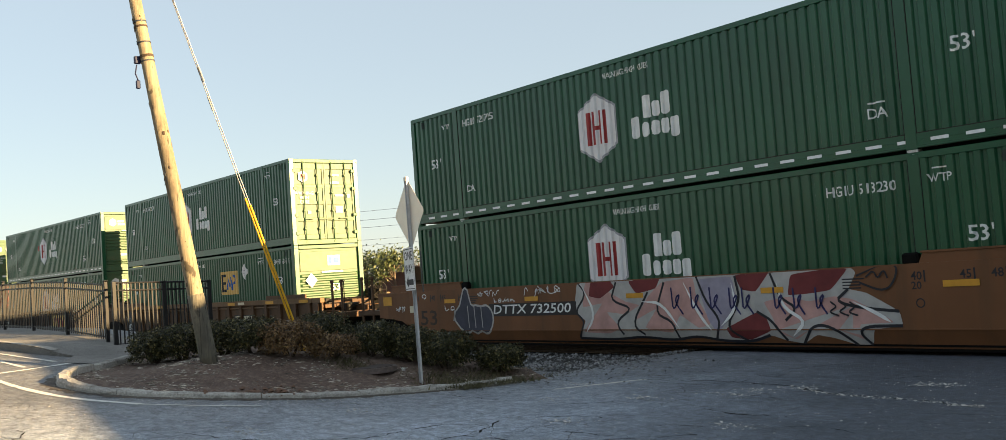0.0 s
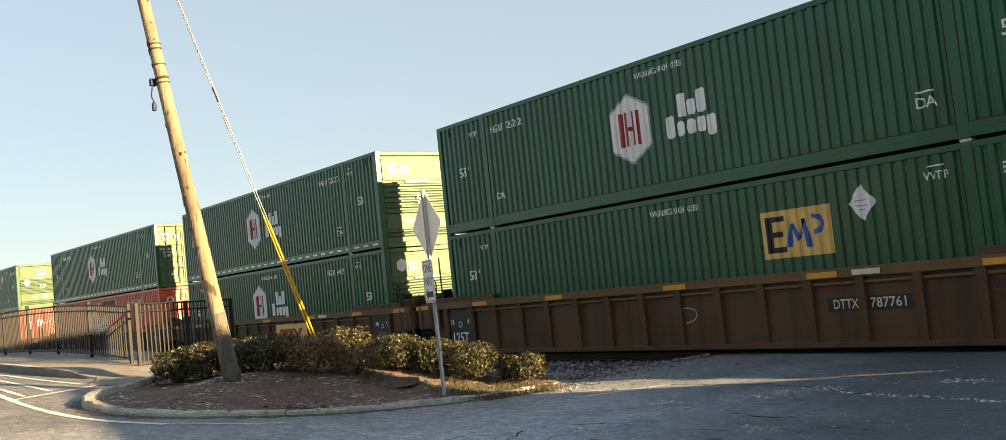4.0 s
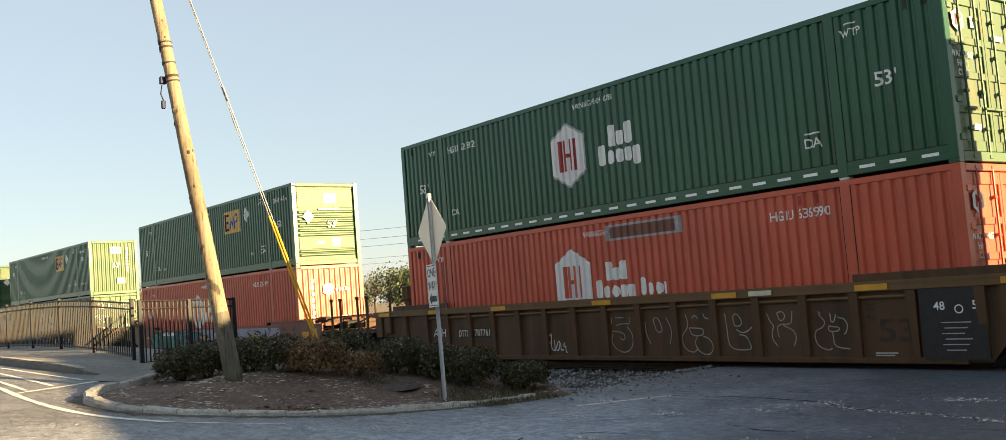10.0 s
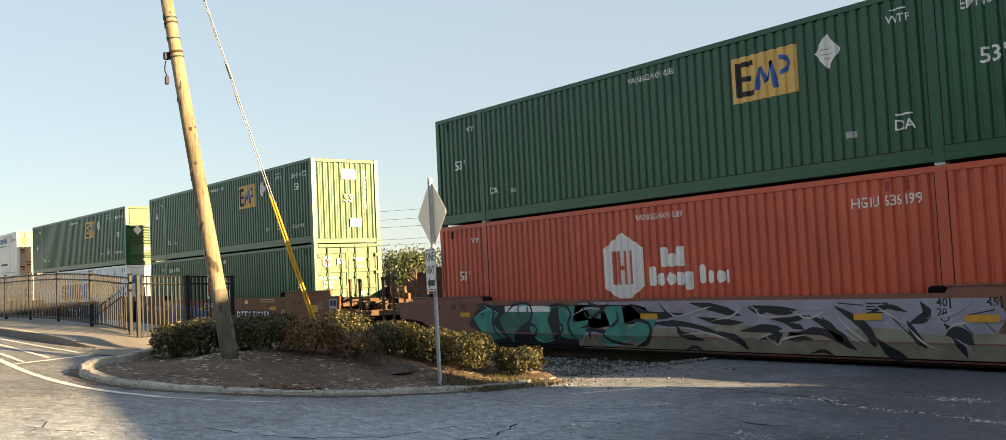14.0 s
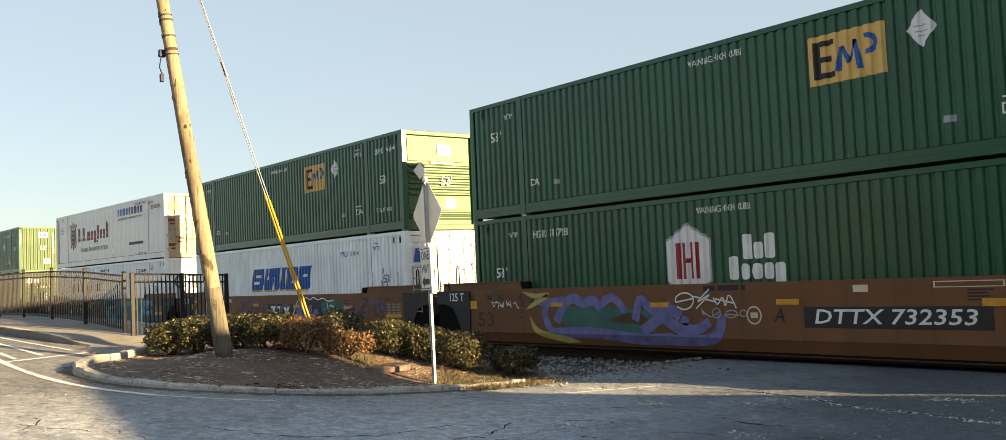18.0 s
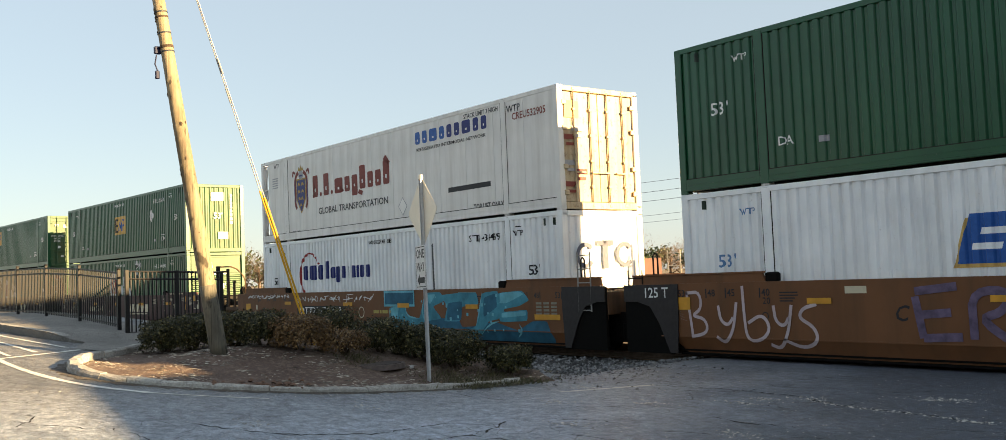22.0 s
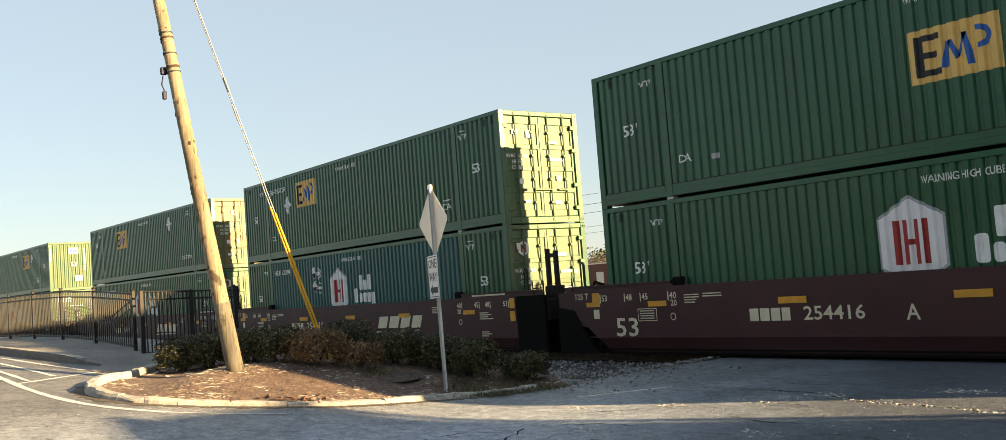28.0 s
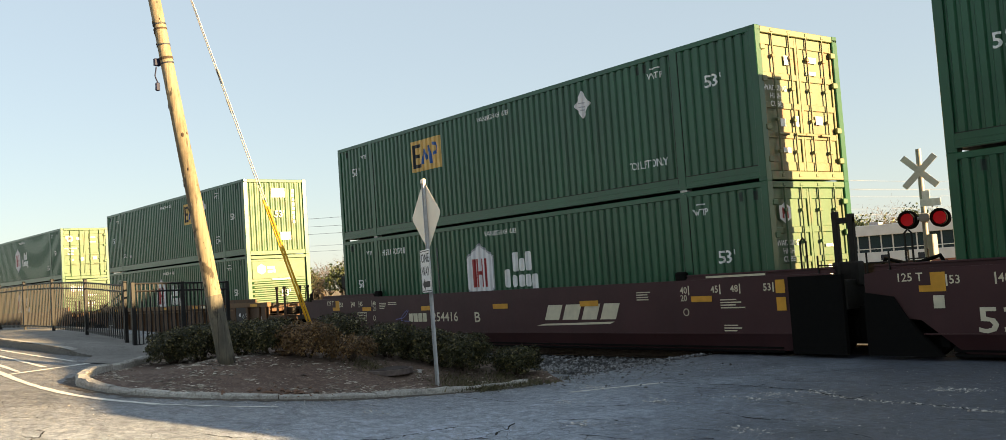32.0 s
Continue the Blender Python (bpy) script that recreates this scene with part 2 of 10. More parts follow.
    bsdf.inputs["Specular IOR Level"].default_value = 0.5
    both = mix_node(nt, 0.5, fine.outputs["Fac"], coarse.outputs["Fac"])
    bump_node(nt, bsdf, both, 1.0, 0.035)
    return m


def soil_material(name, a, b, c, scale=7.0, bump=0.03):
    m, nt, bsdf = nodes_of(name)
    n1, n2, n3 = noise_node(nt, 0.8, 5), noise_node(nt, scale, 8, 0.7), noise_node(nt, 38, 4, 0.7)
    col = mix_node(nt, ramp_node(nt, n1.outputs["Fac"], 0.35, 0.65, (0, 0, 0), (1, 1, 1)).outputs["Color"], a, b)
    col = mix_node(nt, ramp_node(nt, n2.outputs["Fac"], 0.5, 0.66, (0, 0, 0), (0.8, 0.8, 0.8)).outputs["Color"], col, c)
    col = mix_node(nt, 1.0, col, ramp_node(nt, n3.outputs["Fac"], 0.3, 0.7, (0.6,) * 3, (1.35,) * 3).outputs["Color"], "MULTIPLY")
    link(nt, col, bsdf.inputs["Base Color"])
    bsdf.inputs["Roughness"].default_value = 0.95
    bump_node(nt, bsdf, n2.outputs["Fac"], 0.7, bump)
    return m


def wood_material(name, a, b, c):
    """Weathered pole: long grain, checks, dark knots and stains."""
    m, nt, bsdf = nodes_of(name)
    grain = noise_node(nt, 15, 7, 0.72, (1.0, 1.0, 0.035))
    col = ramp_node(nt, grain.outputs["Fac"], 0.36, 0.64, a, b).outputs["Color"]
    checks = ramp_node(nt, noise_node(nt, 34, 3, 0.5, (1.0, 1.0, 0.018)).outputs["Fac"], 0.60, 0.67, (0, 0, 0), (0.8,) * 3)
    col = mix_node(nt, checks.outputs["Color"], col, tuple(v * 0.35 for v in c))
    stain = ramp_node(nt, noise_node(nt, 1.6, 6, 0.72, (1, 1, 0.4)).outputs["Fac"], 0.47, 0.64, (0, 0, 0), (0.8,) * 3)
    col = mix_node(nt, stain.outputs["Color"], col, c)
    knots = ramp_node(nt, noise_node(nt, 5.5, 3, 0.5, (1, 1, 0.7)).outputs["Fac"], 0.62, 0.68, (0, 0, 0), (0.85,) * 3)
    col = mix_node(nt, knots.outputs["Color"], col, tuple(v * 0.4 for v in c))
    link(nt, col, bsdf.inputs["Base Color"])
    bsdf.inputs["Roughness"].default_value = 0.85
    bump_node(nt, bsdf, grain.outputs["Fac"], 0.8, 0.02)
    return m


def per_piece(name, a, b, rough=0.85, island=False, bump=0.0, scale=20.0):
    """One colour a piece between a and b, with grain."""
    m, nt, bsdf = nodes_of(name)
    if island:
        src = nt.nodes.new("ShaderNodeNewGeometry").outputs["Random Per Island"]
    else:
        src = nt.nodes.new("ShaderNodeObjectInfo").outputs["Random"]
    col = ramp_node(nt, src, 0.0, 1.0, a, b).outputs["Color"]
    n = noise_node(nt, scale, 5, 0.65)
    col = mix_node(nt, 1.0, col, ramp_node(nt, n.outputs["Fac"], 0.3, 0.72, (0.62,) * 3, (1.3,) * 3).outputs["Color"], "MULTIPLY")
    link(nt, col, bsdf.inputs["Base Color"])
    bsdf.inputs["Roughness"].default_value = rough
    if bump:
        bump_node(nt, bsdf, n.outputs["Fac"], 0.6, bump)
    return m


def leaf_material(name, a, b, glint=None):
    """Leaves between a and b, one colour a leaf; some are painted paler as glints of light."""
    m, nt, bsdf = nodes_of(name)
    src = nt.nodes.new("ShaderNodeNewGeometry").outputs["Random Per Island"]
    ramp = ramp_node(nt, src, 0.0, 0.82, a, b)
    if glint:
        e = ramp.color_ramp.elements.new(0.97)
        e.color = (*glint, 1)
    n = noise_node(nt, 6.0, 5, 0.65)
    col = mix_node(nt, 1.0, ramp.outputs["Color"], ramp_node(nt, n.outputs["Fac"], 0.3, 0.72, (0.62,) * 3, (1.3,) * 3).outputs["Color"], "MULTIPLY")
    link(nt, col, bsdf.inputs["Base Color"])
    bsdf.inputs["Roughness"].default_value = 0.42
    bsdf.inputs["Specular IOR Level"].default_value = 0.28
    return m


ASPHALT = asphalt_material()
SOIL = soil_material("mulch_and_soil", (0.105, 0.068, 0.052), (0.17, 0.115, 0.090), (0.25, 0.185, 0.145), 9.0, 0.09)
GUTTER = soil_material("gutter_dirt", (0.055, 0.045, 0.037), (0.10, 0.082, 0.066), (0.20, 0.17, 0.14), 11.0, 0.05)
FARSOIL = soil_material("dry_ground", (0.20, 0.15, 0.095), (0.14, 0.12, 0.06), (0.30, 0.24, 0.17), 3.0, 0.04)
BALLAST = soil_material("ballast_bed", (0.03, 0.03, 0.03), (0.055, 0.054, 0.053), (0.11, 0.108, 0.106), 16.0, 0.06)
CONCRETE = soil_material("weathered_concrete", (0.165, 0.157, 0.145), (0.22, 0.208, 0.19), (0.12, 0.112, 0.1), 5.0, 0.01)
CURB = soil_material("curb_concrete", (0.30, 0.285, 0.26), (0.46, 0.44, 0.40), (0.18, 0.165, 0.145), 6.0, 0.02)
POLEWOOD = wood_material("pole_wood", (0.18, 0.145, 0.092), (0.33, 0.272, 0.18), (0.10, 0.078, 0.05))
DARKWOOD = wood_material("dark_pole_wood", (0.10, 0.094, 0.072), (0.19, 0.17, 0.125), (0.06, 0.055, 0.045))
STONE = per_piece("ballast_stone", (0.04, 0.04, 0.042), (0.30, 0.30, 0.305), 0.9, True)
CHIP = per_piece("mulch_chips", (0.05, 0.038, 0.03), (0.62, 0.55, 0.46), 0.95, True)
LITTER_M = per_piece("pale_grit", (0.3, 0.29, 0.27), (0.62, 0.60, 0.56), 0.9, True)
LEAF = leaf_material("glossy_shrub_leaf", (0.008, 0.011, 0.004), (0.056, 0.055, 0.017), (0.24, 0.20, 0.085))
LEAF_BROWN = leaf_material("browned_shrub_leaf", (0.045, 0.026, 0.013), (0.20, 0.115, 0.048), (0.30, 0.20, 0.09))
GRASSM = per_piece("grass_blade", (0.032, 0.034, 0.013), (0.14, 0.12, 0.055), 0.8, True)
TWIG = plain("twig_bark", (0.06, 0.042, 0.03), 0.9, 0, 0.3)
FENCE = plain("black_fence_paint", (0.007, 0.007, 0.008), 0.5, 0.0, 0.3)
GALV = plain("galvanised_steel", (0.52, 0.53, 0.54), 0.5, 0.35, 0.12, 20)
SIGNBACK = plain("bare_sign_back", (0.72, 0.66, 0.56), 0.45, 0.3, 0.06, 3)
SIGNWHITE = plain("sign_white", (0.78, 0.78, 0.78), 0.4, 0, 0.04)
ROADWHITE = plain("worn_road_paint", (0.62, 0.61, 0.57), 0.75, 0, 0.25, 9)
CRACK = plain("crack_shadow_fill", (0.018, 0.017, 0.016), 0.95, 0, 0.3)
YELGUARD = plain("yellow_guy_guard", (0.66, 0.37, 0.02), 0.42, 0, 0.06)
SIGPAINT = plain("signal_grey_paint", (0.30, 0.29, 0.27), 0.5, 0.2, 0.12)
WIRE = plain("weathered_wire", (0.36, 0.36, 0.37), 0.45, 0.6, 0.1)
INDIGO_CASE = plain("dark_blue_plastic", (0.012, 0.016, 0.05), 0.6)
CABLE = plain("black_cable", (0.03, 0.035, 0.045), 0.6)
MORTAR = soil_material("brick_wall", (0.25, 0.09, 0.062), (0.31, 0.12, 0.08), (0.36, 0.20, 0.15), 12.0, 0.01)
TRIM = plain("pale_grey_cladding", (0.62, 0.60, 0.56), 0.6, 0, 0.08, 1.5)
WINDOW = plain("dark_window_glass", (0.03, 0.04, 0.05), 0.06, 0.0, 0.2)
BARK = plain("far_tree_bark", (0.12, 0.085, 0.06), 0.95, 0, 0.3, 5)
FARLEAF = leaf_material("far_evergreen_leaf", (0.03, 0.05, 0.018), (0.085, 0.10, 0.035))
FARTWIG = leaf_material("bare_winter_twigs", (0.10, 0.072, 0.052), (0.21, 0.155, 0.11))
LAMP_ON = glow("lit_red_lamp", (0.42, 0.008, 0.012), 0.09)
LAMP_OFF = plain("dark_red_lens", (0.16, 0.012, 0.014), 0.15)

# ---- mesh tools ----


class Geo:
    """Collects faces for one mesh."""

    def __init__(self):
        self.v, self.f = [], []

    def add(self, verts, faces):
        n = len(self.v)
        self.v += [tuple(p) for p in verts]
        self.f += [tuple(i + n for i in f) for f in faces]
        return self

    def box(self, x0, x1, y0, y1, z0, z1, b=0.0):
        """A box; b chamfers its upright and lengthwise edges a little."""
        if b <= 0:
            return self.add([(x, y, z) for z in (z0, z1) for y in (y0, y1) for x in (x0, x1)],
                            [(0, 2, 3, 1), (4, 5, 7, 6), (0, 1, 5, 4), (2, 6, 7, 3), (0, 4, 6, 2), (1, 3, 7, 5)])
        verts, rings = [], []
        for z, i in ((z0, b), (z0 + b, 0), (z1 - b, 0), (z1, b)):
            c = b + i
            verts += [(x0 + c, y0 + i, z), (x1 - c, y0 + i, z), (x1 - i, y0 + c, z), (x1 - i, y1 - c, z), (x1 - c, y1 - i, z), (x0 + c, y1 - i, z), (x0 + i, y1 - c, z), (x0 + i, y0 + c, z)]
        faces = [tuple(range(7, -1, -1)), tuple(range(24, 32))]
        for r in range(3):
            faces += [(r * 8 + i, r * 8 + (i + 1) % 8, r * 8 + 8 + (i + 1) % 8, r * 8 + 8 + i) for i in range(8)]
        return self.add(verts, faces)

    def tube(self, pts, radius, sides=8, radii=None):
        """A round bar along points."""
        pts = [Vector(p) for p in pts]
        verts, faces = [], []
        side = None
        for k, p in enumerate(pts):
            d = (pts[min(k + 1, len(pts) - 1)] - pts[max(k - 1, 0)]).normalized()
            if side is None:
                side = d.orthogonal().normalized()
            side = (side - d * side.dot(d)).normalized()
            up = d.cross(side)
            r = radii[k] if radii else radius
            verts += [p + (side * math.cos(2 * math.pi * i / sides) + up * math.sin(2 * math.pi * i / sides)) * r for i in range(sides)]
        for k in range(len(pts) - 1):
            faces += [(k * sides + i, k * sides + (i + 1) % sides, (k + 1) * sides + (i + 1) % sides, (k + 1) * sides + i) for i in range(sides)]
        faces += [tuple(range(sides - 1, -1, -1)), tuple(range((len(pts) - 1) * sides, len(pts) * sides))]
        return self.add(verts, faces)

    def slab(self, outline, y0, y1):
        """A plate with this outline in x and z, from y0 to y1."""
        n = len(outline)
        verts = [(x, y0, z) for x, z in outline] + [(x, y1, z) for x, z in outline]
        faces = [tuple(range(n)), tuple(range(2 * n - 1, n - 1, -1))]
        faces += [(i, i + n, (i + 1) % n + n, (i + 1) % n) for i in range(n)]
        return self.add(verts, faces)

    def mesh(self, name, smooth=False):
        me = bpy.data.meshes.new(name)
        me.from_pydata(self.v, [], self.f)
        me.validate()
        bm = bmesh.new()
        bm.from_mesh(me)
        bmesh.ops.recalc_face_normals(bm, faces=bm.faces)
        bm.to_mesh(me)
        bm.free()
        if smooth:
            me.polygons.foreach_set("use_smooth", [True] * len(me.polygons))
        return me


def part(name, geo, material, parent, label="", smooth=False):
    me = geo.mesh(name, smooth) if isinstance(geo, Geo) else geo
    if not me.materials:
        me.materials.append(material)
    ob = new(name, me)
    ob.parent = parent
    if label:
        tagged(ob, label)
    return ob


def thing(name, label, category, where=None, group="", kind=""):
    ob = new(name)
    ob.empty_display_size = 0.3
    if where is not None:
        ob.matrix_basis = where
    return tagged(ob, label, category, group, kind)


FONTS = {}


def lettering(text, height, width=None):
    """Flat letters: corners and faces in a plane, centred, with capitals of this height."""
    if text not in FONTS:
        cu = bpy.data.curves.new("letters", "FONT")
        cu.body, cu.size, cu.resolution_u, cu.offset = text, 1.0, 2, 0.012
        cu.align_x, cu.align_y = "CENTER", "CENTER"
        ob = bpy.data.objects.new("letters", cu)
        scene.collection.objects.link(ob)
        me = bpy.data.meshes.new_from_object(ob)
        FONTS[text] = ([tuple(v.co[:2]) for v in me.vertices], [tuple(p.vertices) for p in me.polygons])
        bpy.data.objects.remove(ob)
        bpy.data.curves.remove(cu)
        bpy.data.meshes.remove(me)
    pts, faces = FONTS[text]
    k = height / 0.70
    kx = k
    if width:
        xs = [p[0] for p in pts]
        kx = width / max(1e-6, max(xs) - min(xs))
    return [(x * kx, y * k) for x, y in pts], faces


def rects(*boxes, lean=0.0):
    """Plain bars: each (x0, x1, z0, z1); lean slants them."""
    pts, faces = [], []
    for x0, x1, z0, z1 in boxes:
        n = len(pts)
        pts += [(x0 + lean * z0, z0), (x1 + lean * z0, z0), (x1 + lean * z1, z1), (x0 + lean * z1, z1)]
        faces.append((n, n + 1, n + 2, n + 3))
    return pts, faces


def joined(*shapes):
    pts, faces = [], []
    for p, f in shapes:
        n = len(pts)
        pts += p
        faces += [tuple(i + n for i in q) for q in f]
    return pts, faces


def polygon(pts):
    return list(pts), [tuple(range(len(pts)))]


def regular(n, rx, rz, turn=0.0):
    return polygon([(rx * math.cos(2 * math.pi * i / n + turn), rz * math.sin(2 * math.pi * i / n + turn)) for i in range(n)])


def ring(rx, width, a0, a1, n=20):
    pts, faces = [], []
    for i in range(n + 1):
        a = a0 + (a1 - a0) * i / n
        pts += [(rx * math.cos(a), rx * math.sin(a)), ((rx - width) * math.cos(a), (rx - width) * math.sin(a))]
        if i:
            faces.append((2 * i - 2, 2 * i - 1, 2 * i + 1, 2 * i))
    return pts, faces


def bars(widths, height, gap=0.05, lean=0.0):
    """A row of plain bars, one a letter, centred."""
    total = sum(widths) + gap * (len(widths) - 1)
    x, out = -total / 2, []
    for w in widths:
        out.append((x, x + w, -height / 2, height / 2))
        x += w + gap
    return rects(*out, lean=lean)


def blob(w, h, z0, r=0.06):
    """A bar with rounded corners, its foot at z0."""
    r = min(r, w / 2.2, h / 2.2)
    pts = []
    for cx, cz, a0 in ((w / 2 - r, z0 + r, -90), (w / 2 - r, z0 + h - r, 0), (-w / 2 + r, z0 + h - r, 90), (-w / 2 + r, z0 + r, 180)):
        pts += [(cx + r * math.cos(radians(a0 + 30 * k)), cz + r * math.sin(radians(a0 + 30 * k))) for k in range(4)]
    return polygon(pts)


def blobs(kinds, x_high, gap=0.035, lean=0.0):
    """A row of rounded bars and rings of uneven height, one for each letter; it spells nothing."""
    wide = {"t": 0.74, "s": 0.68, "o": 0.95, "d": 0.74, "i": 0.28, "p": 0.28, "w": 1.1}
    total = sum(wide[k] * x_high + gap for k in kinds) - gap
    x, shapes = -total / 2, []
    for k in kinds:
        w = wide[k] * x_high
        if k == "o":
            q = regular(14, w / 2, x_high / 2)
            q = ([(a, b + x_high / 2) for a, b in q[0]], q[1])
        else:
            q = blob(w, x_high * {"t": 1.5, "d": 1.35, "p": 0.3}.get(k, 1.0), -0.35 * x_high if k == "d" else 0.0)
        shapes.append(([(a + x + w / 2 + lean * b, b) for a, b in q[0]], q[1]))
        x += w + gap
    return shapes


# ---- containers ----
LEN, WID, HIGH = 16.154, 2.591, 2.90
HL, HW = LEN / 2, WID / 2
PITCH, DEEP = 0.212, 0.044
CUTS = (0.0, 0.46, 0.60, 0.86)


def corrugation(x):
    """How far the side sheet lies back at x."""
    u = (x / PITCH) % 1.0
    if u < 0.46:
        return 0.0
    if u < 0.60:
        return DEEP * (u - 0.46) / 0.14
    if u < 0.86:
        return DEEP
    return DEEP * (1.0 - u) / 0.14


def corrugation_cuts(x0, x1):
    return [x for k in range(math.floor(x0 / PITCH) - 1, math.ceil(x1 / PITCH) + 2) for x in ((k + u) * PITCH for u in CUTS) if x0 < x < x1]


def glyphs_of(pts, faces):
    """The separate letters of a line of letters."""
    root = list(range(len(pts)))

    def top(i):
        while root[i] != i:
            i = root[i]
        return i

    for f in faces:
        for i in f[1:]:
            root[top(i)] = top(f[0])
    groups = {}
    for f in faces:
        groups.setdefault(top(f[0]), []).append(f)
    out = []
    for fs in groups.values():
        used = sorted({i for f in fs for i in f})
        at = {i: k for k, i in enumerate(used)}
        out.append(([pts[i] for i in used], [tuple(at[i] for i in f) for f in fs]))
    return out


def stencil(name, shape, x, z, parent, material, on="side", lift=0.004, label="", y=None):
    """Paint: a flat shape laid on a side (following its corrugation), on a flat side plate at y, or on the end."""
    pts, faces = shape
    if name in SPLIT and len(faces) > 1:
        for f in faces:
            stencil(name, ([pts[i] for i in f], [tuple(range(len(f)))]), x, z, parent, material, on, lift, label, y)
        return None
    if name == "lettering" and max(b for a, b in pts) - min(b for a, b in pts) > (0.16 if on == "side" else 0.10):
        for glyph in glyphs_of(pts, faces):
            stencil("letter", glyph, x, z, parent, material, on, lift, label, y)
        return None
    bm = bmesh.new()
    vs = [bm.verts.new((x + a, 0, z + b)) for a, b in pts]
    for f in faces:
        try:
            bm.faces.new([vs[i] for i in f])
        except ValueError:
            pass
    if on == "side":
        xs = [v.co.x for v in bm.verts]
        for c in corrugation_cuts(min(xs), max(xs)):
            bmesh.ops.bisect_plane(bm, geom=bm.verts[:] + bm.edges[:] + bm.faces[:], plane_co=(c, 0, 0), plane_no=(1, 0, 0))
        for v in bm.verts:
            v.co.y = -HW + corrugation(v.co.x) - lift
    elif on == "end":
        for v in bm.verts:
            v.co = (HL + y + lift, v.co.x, v.co.z)
    elif on == "sill":
        if min(v.co.z for v in bm.verts) < BEND < max(v.co.z for v in bm.verts):
            bmesh.ops.bisect_plane(bm, geom=bm.verts[:] + bm.edges[:] + bm.faces[:], plane_co=(0, 0, BEND), plane_no=(0, 0, 1))
        for v in bm.verts:
            v.co.y = y + tuck(v.co.z) - lift
    else:
        for v in bm.verts:
            v.co.y = y - lift
    me = bpy.data.meshes.new(name)
    bm.to_mesh(me)
    bm.free()
    return part(name, me, material, parent, label)


SPLIT = {"end_label", "wordmark_gap", "marking_bar", "wordmark_bar", "badge_bar", "logo_bar", "logo_chevron", "crest", "placard_bar", "data_plate", "vent"}
SHARED = {}


def shared(key, make):
    """The same mesh in each colour, made once a colour."""
    if key not in SHARED:
        SHARED[key] = make()
    return SHARED[key]


def side_sheet():
    xs = [-HL + 0.06] + corrugation_cuts(-HL + 0.06, HL - 0.06) + [HL - 0.06]
    g = Geo()
    z0, z1 = 0.10, HIGH - 0.05
    n = len(xs)
    back = [(x, DEEP + 0.03, z) for z in (z0, z1) for x in (xs[0], xs[-1])]
    g.add([(x, corrugation(x) + 0.004, z) for z in (z0, z1) for x in xs] + back,
          [(i, i + 1, n + i + 1, n + i) for i in range(n - 1)] + [(2 * n, 2 * n + 2, 2 * n + 3, 2 * n + 1)])
    return g


def flat_sheet():
    return Geo().box(-HL + 0.56, HL - 0.06, 0.012, 0.06, 0.1, HIGH - 0.05)


def bottom_rail(deep):
    h = 0.29 if deep else 0.14
    g = Geo().box(-HL + 0.15, HL - 0.15, -0.003, 0.08, 0.06, h).box(-HL + 0.15, HL - 0.15, -0.012, 0.09, 0.06, 0.10, 0.006)
    return g.box(-HL + 0.15, HL - 0.15, -0.007, 0.05, 0.175, 0.19, 0.003) if deep else g


def end_header():
    return Geo().box(HL - 0.10, HL, -HW + 0.16, HW - 0.16, HIGH - 0.13, HIGH - 0.01, 0.01)


def end_sill_bar():
    return Geo().box(HL - 0.10, HL, -HW + 0.16, HW - 0.16, 0.02, 0.18, 0.01)


def louver_panel():
    """Front end: flat above and below, pressed ribs lying across between."""
    g, y0, y1 = Geo(), -HW + 0.15, HW - 0.15
    g.box(HL - 0.12, HL - 0.075, y0, y1, 0.15, HIGH - 0.1)
    return g


def pressed_rib():
    y0, y1 = -HW + 0.15, HW - 0.15
    return Geo().add([(HL - 0.075, y, dz) for y in (y0 + 0.04, y1 - 0.04) for dz in (0.0, 0.11)] + [(HL - 0.02, y, dz) for y in (y0 + 0.10, y1 - 0.10) for dz in (0.035, 0.075)],
                     [(4, 6, 7, 5), (0, 4, 5, 1), (2, 3, 7, 6), (0, 2, 6, 4), (1, 5, 7, 3)])


def raised_panel(z0, z1):
    return Geo().box(HL - 0.08, HL - 0.055, -HW + 0.21, HW - 0.21, z0, z1, 0.008)


def upright_panel():
    """Front end of upright corrugations."""
    g, y, y1 = Geo(), -HW + 0.15, HW - 0.15
    n, pts = 11, []
    p = (y1 - y) / n
    for k in range(n):
        pts += [(y + k * p, -0.058), (y + (k + 0.30) * p, -0.058), (y + (k + 0.50) * p, -0.024), (y + (k + 0.80) * p, -0.024)]
    pts.append((y1, -0.058))
    m = len(pts)
    g.add([(HL + d, a, z) for z in (0.15, HIGH - 0.1) for a, d in pts], [(i, i + 1, m + i + 1, m + i) for i in range(m - 1)])
    return g.box(HL - 0.14, HL - 0.10, y, y1, 0.15, HIGH - 0.1)


def door_leaf():
    """One leaf of a door end; its hinge edge is at y = 0."""
    return Geo().box(HL - 0.11, HL - 0.07, 0.0, HW - 0.165, 0.19, HIGH - 0.14)


def door_rib(z0, z1):
    return Geo().box(HL - 0.072, HL - 0.045, 0.0, HW - 0.165, z0, z1, 0.008)


def door_edge():
    return Geo().box(HL - 0.072, HL - 0.041, 0.0, 0.07, 0.19, HIGH - 0.14, 0.006)


def reefer_leaf():
    w = HW - 0.165
    return Geo().box(HL - 0.11, HL - 0.05, 0.0, w, 0.19, HIGH - 0.14, 0.01)


def lock_rod():
    g = Geo().tube([(HL - 0.012, 0, 0.08), (HL - 0.012, 0, HIGH - 0.05)], 0.019, 8)
    for z in (0.1, 0.55, 1.15, 1.75, 2.35, HIGH - 0.07):
        g.box(HL - 0.045, HL + 0.012, -0.045, 0.045, z - 0.03, z + 0.03, 0.006)
    return g.box(HL - 0.02, HL + 0.02, -0.02, 0.30, 0.86, 0.90, 0.005)


